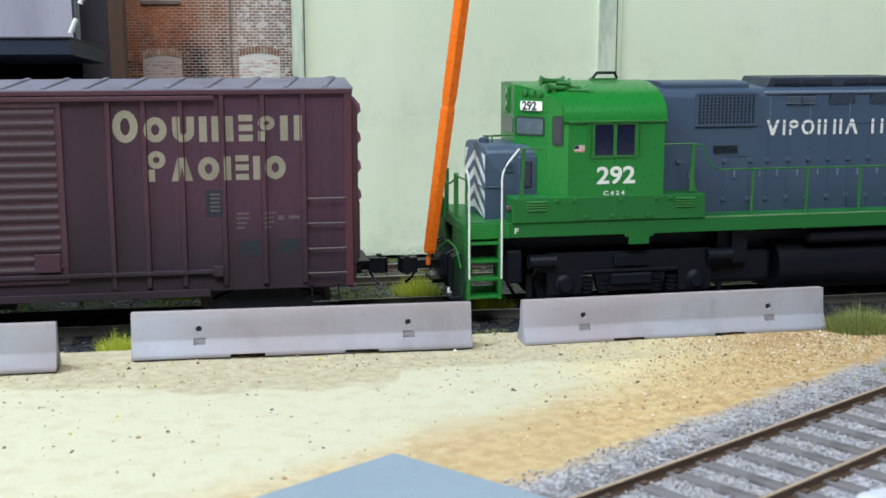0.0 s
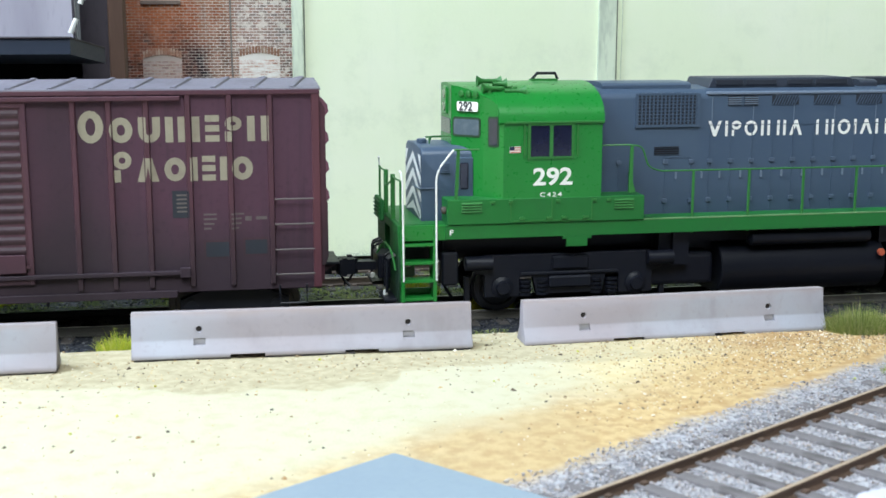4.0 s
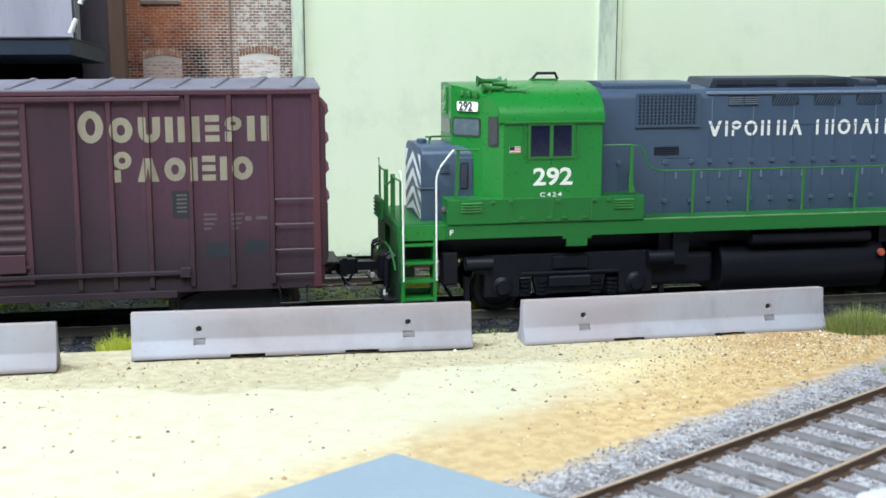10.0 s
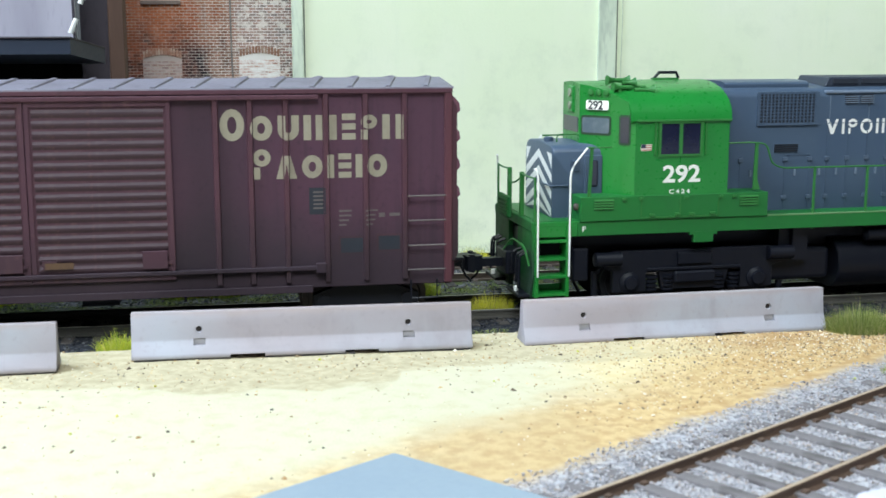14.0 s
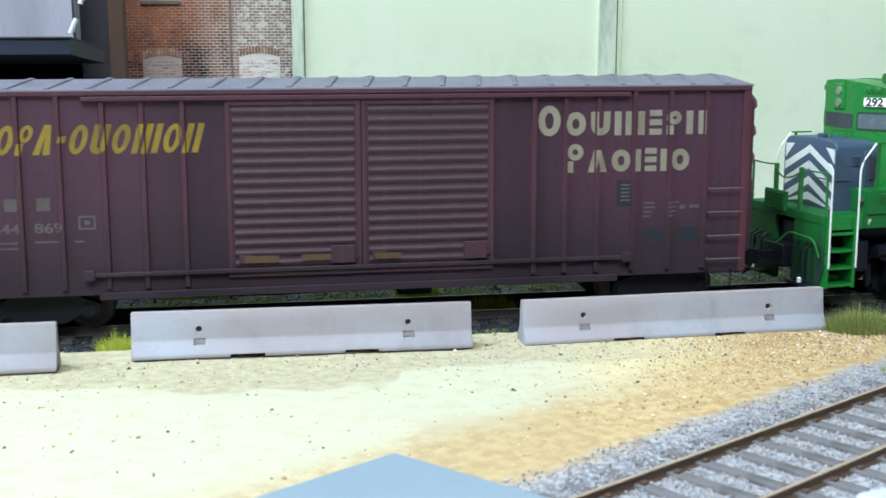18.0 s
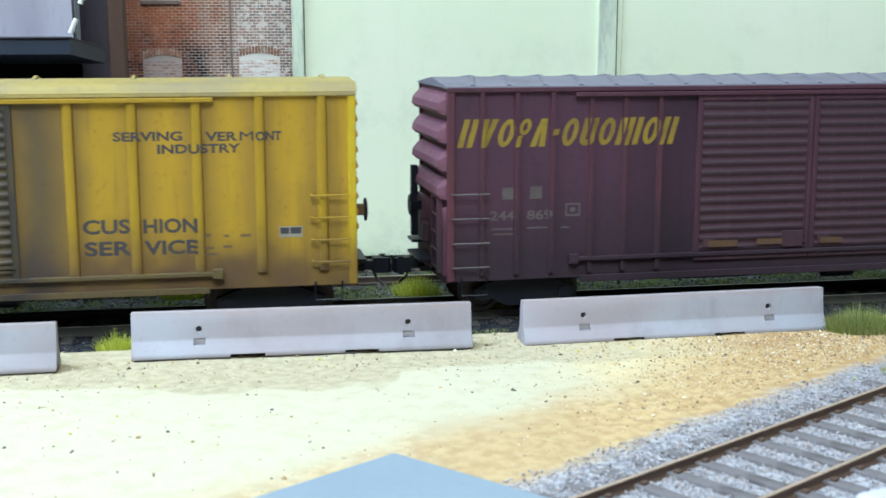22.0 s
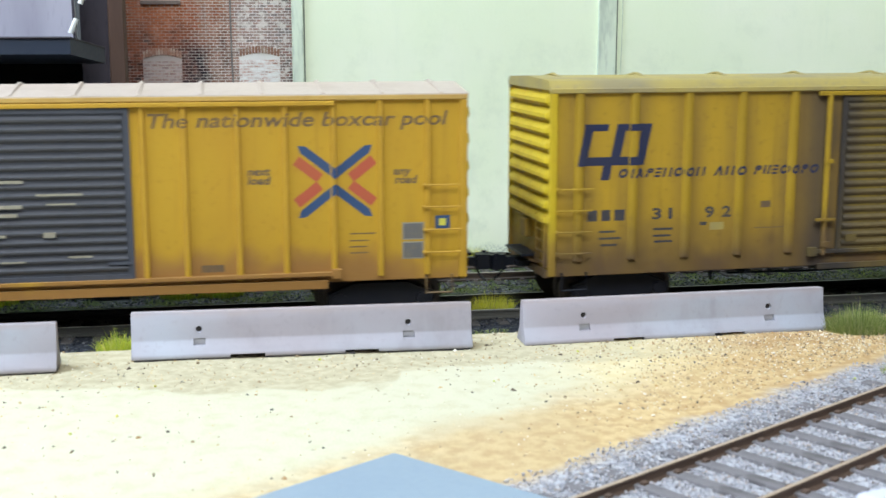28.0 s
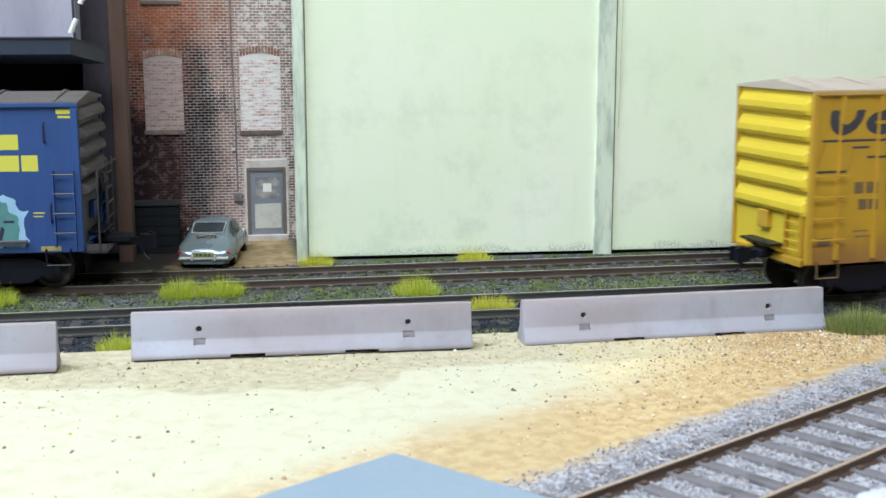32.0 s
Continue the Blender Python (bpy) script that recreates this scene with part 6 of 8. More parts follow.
    letter(car, shapes_bm(bars([(-50.6, -47.0, 19.0, 20.8)])), M_CP_ROOF, r, "small yellow repaint patch")
    letter(car, shapes_bm(bars([(-39.0, -31.6, 19.0, 19.2), (-37.6, -35.0, 24.0, 25.6), (57.0, 58.6, 21.0, 21.7), (61.4, 62.6, 20.8, 21.4), (65.0, 67.4, 20.8, 21.4), (57.2, 59.2, 18.2, 18.8), (61.2, 63.2, 18.4, 19.0), (57.2, 60.2, 16.8, 17.4)])), M_DULL, r, "faded data lines")
    letter(car, shapes_bm(bars([(73.6, 78.8, 20.4, 22.9)])), M_CREAM, r, "white inspection stencil", y=-16.72)
    letter(car, shapes_bm(bars([(73.9, 75.8, 21.2, 22.6), (76.1, 78.5, 21.2, 22.6)])), M_INK, r, "inspection stencil boxes", y=-16.75)
    letter(car, shapes_bm(bars([(-5.5, 4.5, 40.0, 41.2), (-4.0, 3.2, 38.4, 39.2)])), M_INK, [], "painted-over door marks", y=-17.95)
    return car


def orange_boxcar():
    posts = [-83.4, -72.8, -61.6, -51.5, -41.7, 20.4, 29.2, 40.6, 50.9, 61.6, 72.1, 82.8]
    car = boxcar(dict(name="orange_boxcar", label="orange yellow boxcar with a slate grey sliding door", half=92.0, floor=9.8, eave=51.6, paint=M_RB, rib=M_RB_RIB, roof=M_RB_ROOF, eave_paint=M_RB_EAVE,
                      roof_label="pale dusty pink roof", peak=2.5, roof_ribs=14, posts=posts, door_z=(12.0, 49.8), door_label="slate grey ribbed sliding door", post_low=11.0,
                      doors=[(-40.2, -20.2, M_RB_PLUG, "plug"), (-18.4, 17.8, M_RB_DOOR, "ribbed")], door_ribs=17, sill=(-42.0, 62.0), ledge=11.4, belly=1.4,
                      rungs=(16.2, 21.4, 26.6, 31.6), door_rib_depth=0.75, end_ribs=5, end_low=20.4, end_depth=1.7, post_flank=M_RB_BROWN, step_paint=M_DULL, end_paint=M_RB_END, brake_z=27))
    r = spans(posts)
    letter(car, shapes_bm(blocks("uoii", -87.9, -59.9, 41.2, 6.0, lean=0.25, stroke=0.42, gap=0.10)), M_INK, r, "bold charcoal slanted emblem")
    letter(car, shapes_bm(blocks("oon", -64.2, -33.2, 33.2, 6.0, lean=0.25, stroke=0.42, gap=0.10)), M_INK, r + [(-40.2, -20.2)], "bold charcoal slanted emblem")
    letter(car, shapes_bm(bars([(-88.6, -65.8, 39.6, 40.2), (-80.2, -75.4, 37.9, 38.5), (-75.9, -67.4, 35.5, 36.1), (-90.2, -81.4, 32.2, 32.8)])), M_INK, r, "charcoal emblem lines")
    letter(car, shapes_bm([[(-90.3, 32.9), (-89.8, 32.9), (-87.5, 39.5), (-88.0, 39.5)], [(-81.3, 32.9), (-80.8, 32.9), (-79.5, 37.8), (-80.0, 37.8)], [(-67.2, 36.2), (-66.8, 36.2), (-65.9, 39.5), (-66.3, 39.5)]]), M_RB_BROWN, r, "faint brown emblem strokes")
    letter(car, shapes_bm(bars([(-79.0, -76.4, 27.0, 29.8), (-75.6, -72.9, 27.0, 29.8), (-70.0, -67.2, 27.0, 29.8), (-66.4, -63.8, 27.0, 29.8), (-77.6, -75.2, 23.0, 25.6), (-74.8, -72.6, 23.0, 25.6), (-69.6, -67.4, 23.2, 25.8), (-66.8, -65.0, 23.2, 25.8), (-64.6, -62.8, 23.2, 25.8),
                                (-78.6, -74.4, 17.6, 18.0), (-78.0, -73.6, 16.2, 16.6), (-69.0, -63.6, 18.4, 18.8), (-69.0, -64.0, 17.0, 17.4), (-69.0, -63.6, 15.6, 16.0), (-58.0, -54.6, 18.0, 18.4), (-57.0, -52.6, 16.0, 16.3), (-88.6, -84.8, 14.4, 16.4)])), M_DULL, r, "brown grey data marks")
    letter(car, move(text_mesh("The nationwide boxcar pool", 4.4, "words", M_INK, shear=0.2, bold=0.08, width=66.0), 21.6, 45.1), M_DULL, r, "faded brown grey italic slogan")
    for body, x, z, w in (("next", 42.6, 34.4, 5.0), ("load", 42.6, 32.4, 5.2), ("any", 75.0, 34.0, 4.2), ("road", 75.4, 32.0, 5.2)):
        letter(car, move(text_mesh(body, 2.4, "words", M_INK, shear=0.15, bold=0.09, width=w), x, z), M_DULL, r, "small faded slogan")
    # crossed-track emblem
    cx, cz, a = 62.0, 32.7, 0.66
    def arm(sx, sz, off, w, r0, r1, tip):
        d = Vector((sx * math.cos(a), sz * math.sin(a)))
        n = Vector((-d.y, d.x)) * (1 if d.x * sz > 0 else -1)
        p = [d * r0 + n * (off - w), d * r1 + n * (off - w), d * (r1 + tip) + n * off, d * r1 + n * (off + w), d * r0 + n * (off + w)]
        return [(cx + q.x, cz + q.y) for q in p]
    for sx in (-1, 1):
        half = shapes_bm([arm(sx, sz, 1.3, 0.95, 0.4, 10.0, 1.5) for sz in (-1, 1)])
        bmesh.ops.bisect_plane(half, geom=half.verts[:] + half.edges[:] + half.faces[:], plane_co=(cx, 0, 0), plane_no=(-sx, 0, 0), clear_outer=True)
        letter(car, half, M_BLUEPAINT, r, "blue crossed emblem", y=-16.71)
    letter(car, shapes_bm([arm(sx, sz, -1.5, 1.15, 3.2, 9.8, 0.0) for sx in (-1, 1) for sz in (-1, 1)]), M_RED, r, "red crossed emblem", y=-16.72)
    letter(car, shapes_bm(bars([(77.0, 82.0, 19.0, 23.0), (77.0, 82.0, 14.6, 18.6)])), M_CREAM, r, "white stencil frame", y=-16.71)
    letter(car, shapes_bm(bars([(77.3, 81.7, 19.3, 22.7), (77.3, 81.7, 14.9, 18.3)])), M_STENCIL, r, "grey stencil panel", y=-16.74)
    letter(car, shapes_bm(bars([(84.6, 88.0, 21.4, 24.4)])), M_BLUEPAINT, r, "blue inspection square", y=-16.72)
    letter(car, shapes_bm(bars([(85.5, 87.1, 22.1, 23.7)])), M_LEMON, r, "yellow inspection mark", y=-16.75)
    letter(car, shapes_bm(bars([(65.0, 71.0, 20.6, 20.9), (65.0, 69.4, 19.0, 19.3), (65.0, 69.0, 17.6, 17.9), (65.0, 69.2, 16.2, 16.5), (32.0, 37.0, 13.0, 14.6)])), M_DULL, r, "brown grey data lines")
    letter(car, shapes_bm(bars([(-14.0, -4.5, 33.8, 34.5), (-2.0, 7.6, 31.0, 31.5), (-14.0, -5.0, 28.4, 29.2), (-15.0, -6.0, 26.6, 27.4), (0.0, 6.0, 29.0, 29.4), (-12.0, -8.6, 22.2, 22.8), (-1.0, 1.6, 22.0, 23.2), (4.0, 9.0, 17.4, 17.9), (-10.0, -5.0, 16.6, 17.0)])), M_CREAM, [], "pale scraped door marks", y=-17.95)
    letter(car, shapes_bm(bars([(-35.4, -28.6, 42.4, 45.0)])), M_DULL, [], "dark stencil block", y=-17.95)
    return car


M_STENCIL = paint("grey_stencil_panel", (0.13, 0.125, 0.125), (0.22, 0.18, 0.10), amount=0.5)
M_DULL = paint("brown_grey_lettering", (0.14, 0.092, 0.05), (0.32, 0.18, 0.04), amount=0.45)


def blue_boxcar():
    posts = []
    car = boxcar(dict(name="blue_boxcar", label="faded blue boxcar with lemon squares and painted scrawl", half=92.0, floor=10.4, eave=48.0, paint=M_BLUE, rib=M_BLUE, roof=M_BLUE_ROOF,
                      roof_label="grey ribbed roof", peak=2.4, roof_ribs=12, posts=posts, door_z=(12.5, 46.0), door_label="blue ribbed sliding door", doors=[(-18.0, 18.0, M_BLUE, "ribbed")], door_ribs=14,
                      sill=(-40.0, 40.0), ledge=11.8, belly=1.0, rungs=(15.6, 20.6, 25.6, 30.4), stiles=True, reach=6.0, ladder_half=2.7, step_paint=M_BLACK, rung_paint=M_WHEEL, end_depth=2.2, end_ribs=5, end_low=23.5, end_paint=M_BLUE_END, brake_z=26))
    # local x of the front end is 92; the lemon squares step down the side
    for x0, x1, z0, z1 in ((70.0, 77.1, 36.6, 40.4), (70.0, 77.0, 31.2, 35.2), (77.6, 81.6, 31.2, 35.2)):
        letter(car, shapes_bm(bars([(x0, x1, z0, z1)])), M_LEMON, [], "lemon yellow square")
    letter(car, shapes_bm(bars([(86.6, 91.0, 45.4, 46.6), (87.0, 90.6, 44.4, 45.0)])), M_LEMON, [], "lemon data lines")
    letter(car, shapes_bm(bars([(79.8, 82.6, 20.5, 20.8), (79.8, 82.2, 19.6, 19.9)])), M_LEMON, [], "small yellow data lines")
    letter(car, shapes_bm(bars([(81.2, 86.2, 10.9, 12.1)])), M_CP_ROOF, [], "dull yellow sill patch")
    rnd = random.Random(8)
    def ragged(pts, size):
        out = []
        for p, q in zip(pts, pts[1:] + pts[:1]):
            n = max(2, int(math.dist(p, q) / 0.9))
            out += [(p[0] + (q[0] - p[0]) * i / n + rnd.uniform(-size, size), p[1] + (q[1] - p[1]) * i / n + rnd.uniform(-size, size)) for i in range(n)]
        return out
    blob = ragged([(62.0, 12.2), (77.2, 11.8), (78.2, 13.6), (77.2, 16.4), (78.4, 21.2), (76.2, 21.6), (75.4, 24.6), (71.0, 25.6), (64.0, 24.4)], 0.45)
    core = ragged([(63.0, 13.2), (75.6, 13.0), (76.2, 15.4), (76.0, 20.0), (74.0, 20.4), (73.4, 23.2), (70.0, 23.8), (64.4, 22.8)], 0.25)
    letter(car, shapes_bm([blob]), M_SCRAWL, [], "pale blue sprayed outline")
    letter(car, shapes_bm([core]), M_SCRAWL_G, [], "green sprayed fill", y=-16.74)
    letter(car, shapes_bm([[(70.6, 13.8), (71.8, 13.8), (72.6, 16.6), (71.8, 17.4)], [(66.0, 15.0), (67.2, 15.0), (68.4, 21.6), (67.2, 22.0)], [(72.4, 18.2), (75.0, 18.2), (75.0, 18.8), (72.4, 18.8)], [(68.2, 17.0), (70.6, 17.0), (70.6, 18.0), (68.2, 18.0)]]), M_NAVY, [], "dark sprayed strokes", y=-16.77)
    part("grab_iron", tube([(83.6, -17.0, 38.4), (83.6, -18.0, 38.8), (83.6, -18.0, 43.0), (83.6, -17.0, 43.4)], 0.28), M_NAVY, car, "navy vertical grab iron")
    part("grab_iron", tube([(84.4, -17.0, 18.4), (84.4, -18.0, 18.8), (84.4, -18.0, 22.6), (84.4, -17.0, 23.0)], 0.28), M_NAVY, car, "navy vertical grab iron")
    part("platform", boxes([(92.0, 97.0, -14, 14, 9.6, 10.2), (92.0, 97.0, -14.4, -13.8, 10.2, 12.0)]), M_BLUE_END, car, "grey end platform")
    part("end_rail", tube([(95.5, -15.0, 10.0), (95.5, -15.0, 31.0), (95.5, 15.0, 31.0), (95.5, 15.0, 10.0)], 0.3), M_WHEEL, car, "grey end railing")
    part("end_ladder", boxes([(94.6, 95.0, 3.0, 3.5, 10, 32), (94.6, 95.0, 12.0, 12.5, 10, 32)] + [(94.6, 95.0, 3.5, 12.0, z, z + 0.4) for z in (12, 16, 20, 24, 28)]), M_WHEEL, car, "grey end ladder")
    part("sill_ledge", box(10.0, 78.2, -18.1, -17.0, 13.1, 13.8, 0.1), M_BLUE_END, car, "pale grey sill ledge")
    tagged(car, group="parked cars")
    return car


M_SCRAWL = paint("pale_blue_spray", (0.33, 0.52, 0.70), (0.2, 0.4, 0.6), coarse=300)
M_SCRAWL_G = paint("green_spray", (0.10, 0.26, 0.25), (0.07, 0.18, 0.2), coarse=250, amount=0.6)


# ---- locomotive ----
def loft_cab():
    """Cab shell: walls and arched roof with a front that is folded back at both sides."""
    arch = [(-17.7, 45.6)] + [(-17.7 * math.cos(a), 45.6 + 8.3 * math.sin(a) ** 0.85) for a in [math.pi * i / 20 for i in range(1, 20)]] + [(17.7, 45.6)]
    bm = prism([(-17.7, 22.2)] + arch + [(17.7, 22.2)], -82.6, -49.4, "x")
    for s in (-1, 1):
        for p, q in (((-82.6, s * 6.2), (-76.6, s * 13.6)), ((-76.6, s * 13.6), (-72.8, s * 17.7))):
            d = Vector((q[0] - p[0], q[1] - p[1], 0))
            n = Vector((-d.y, d.x, 0)) * (1 if s > 0 else -1)
            r = bmesh.ops.bisect_plane(bm, geom=bm.verts[:] + bm.edges[:] + bm.faces[:], plane_co=(p[0], p[1], 0), plane_no=n, clear_outer=True)
            bmesh.ops.holes_fill(bm, edges=[g for g in r["geom_cut"] if isinstance(g, bmesh.types.BMEdge)], sides=0)
    bmesh.ops.recalc_face_normals(bm, faces=bm.faces[:])
    return bm


def pane_on(p, q, z0, z1, out, lift, round_off=0.0):
    """A thin upright pane over the line p-q (x, y), z0 to z1, lifted outwards."""
    p, q, out = Vector((*p, 0)), Vector((*q, 0)), Vector((*out, 0)).normalized()
    bm = bmesh.new()
    c = []
    for dist in (lift - 0.25, lift):
        for base, z in ((p, z0), (q, z0), (q, z1), (p, z1)):
            c.append(bm.verts.new(base + out * dist + Vector((0, 0, z))))
    for f in ((0, 3, 2, 1), (4, 5, 6, 7), (0, 1, 5, 4), (1, 2, 6, 5), (2, 3, 7, 6), (3, 0, 4, 7)):
        bm.faces.new([c[i] for i in f])
    if round_off:
        bmesh.ops.bevel(bm, geom=[e for e in bm.edges if abs((e.verts[0].co - e.verts[1].co).dot(out)) > 0.2], offset=round_off, segments=3, affect="EDGES", profile=0.5)
    bmesh.ops.recalc_face_normals(bm, faces=bm.faces[:])
    return bm


def hood_mesh(x0, x1, w, z0, zs, zt, r=3.0):
    prof = [(-w, z0), (-w, zs)] + [(-w + r * (1 - math.cos(a)), zs + (zt - zs) * math.sin(a) * 0.82) for a in (0.35, 0.75, 1.15, 1.5)] + [(0, zt)]
    prof += [(-y, z) for y, z in prof[-2::-1]]
    return prism(prof, x0, x1, "x")


def nose_mesh():
    """Short hood: domed top, flat front with eased edges."""
    bm = hood_mesh(-90.6, -78.0, 11.0, 22.2, 37.6, 39.9, 3.2)
    bmesh.ops.recalc_face_normals(bm, faces=bm.faces[:])
    bmesh.ops.bevel(bm, geom=[e for e in bm.edges if all(abs(v.co.x + 90.6) < 0.01 and v.co.z > 23 for v in e.verts)], offset=0.5, segments=3, affect="EDGES", profile=0.5)
    return bm


def loco_truck(e, x):
    t = part("truck", box(-18, 18, -11.8, 11.8, 9.0, 13.0, 0.3), M_BLACK, e, "black cast four-wheel truck", at=mm(x, 0, 0))
    for s in (-1, 1):
        m = mm(0, 0, 0, 0, 0, 0 if s < 0 else 180)
        part("side_frame", LOCO_FRAME, None, t, at=m)
        for c in (-22.2, 22.2):
            part("brake_cylinder", LOCO_CYL, None, t, at=m @ mm(c, -14.8, 12.6))
        part("spring_plank", box(-5.2, 5.2, -15.4, -13.8, 6.2, 9.0, 0.4), M_BLACK, t, at=m)
        part("bolster_end", box(-4.4, 4.4, -15.0, -14.0, 10.6, 13.6, 0.25), M_BLACK, t, at=m)
        part("equaliser", box(-12.0, 12.0, -14.8, -14.0, 9.2, 10.0, 0.2), M_BLACK, t, at=m)
    for s in (-16.4, 16.4):
        w = part("wheelset", LOCO_WHEEL, None, t, "dark steel wheelset", at=mm(s, 0, 5.75))
        WHEELS.append((w, e, 5.75, s))
        for q in (-1, 1):
            part("journal_box", lathe([(2.6, 12.0 * q), (2.6, 14.6 * q), (1.7, 15.0 * q), (1.5, 15.6 * q)], 14, "y"), M_BLACK, t, at=mm(s, 0, 6.6), smooth=True)
    for s in (-10.6, -6.6, 6.6, 10.6):
        for q in (-1, 1):
            part("spring", LOCO_SPRING, None, t, at=mm(s, q * 13.6, 4.4))
    for s in (-1, 1):
        for q in (-1, 1):
            part("brake_shoe", box(-0.7, 0.7, -0.6, 0.6, 3.0, 9.0, 0.2), M_BLACK, t, at=mm(s * 24.2, q * 11.0, 0))


LOCO_WHEEL = wheelset_mesh(5.75, M_BLACK)
LOCO_FRAME = to_mesh("side_frame", prism([(-23.0, 10.2), (-23.0, 13.2), (-20.0, 14.2), (20.0, 14.2), (23.0, 13.2), (23.0, 10.2), (20.6, 9.4), (20.6, 4.2), (12.2, 4.2), (12.2, 8.8), (9.0, 8.8), (8.0, 4.6), (-8.0, 4.6), (-9.0, 8.8), (-12.2, 8.8), (-12.2, 4.2), (-20.6, 4.2), (-20.6, 9.4)], -14.2, -12.2, "y", 0.15), M_BLACK)
LOCO_CYL = to_mesh("brake_cylinder", lathe([(0.3, -3.4), (1.7, -3.2), (1.7, 3.2), (0.3, 3.4)], 12, "x"), M_BLACK, True)


def rail_run(e, pts, label, material=None, r=0.22):
    return part("handrail", tube(pts, r, 6), material or M_GREEN_T, e, label, smooth=True)


def smooth_line(pts, n=5):
    """Round the corners of a bent rod."""
    pts = [Vector(p) for p in pts]
    out = [pts[0]]
    for a, b, c in zip(pts, pts[1:], pts[2:]):
        r = min((a - b).length, (c - b).length) * 0.4
        p, q = b + (a - b).normalized() * r, b + (c - b).normalized() * r
        for i in range(n + 1):
            t = i / n
            out.append(p * (1 - t) ** 2 + b * 2 * t * (1 - t) + q * t * t)
    return out + [pts[-1]]


def louvre(e, x0, x1, z0, z1, y, n, material, label):
    v = part("louvre", box(x0, x1, y - 0.1, y + 0.2, z0, z1), material, e, label)
    h = (z1 - z0) / n
    for i in range(n):
        part("louvre_blade", prism([(y - 0.1, z0 + (i + 0.15) * h), (y - 0.45, z0 + (i + 0.2) * h), (y - 0.1, z0 + (i + 0.85) * h)], x0 + 0.2, x1 - 0.2, "x"), material, v)
    return v


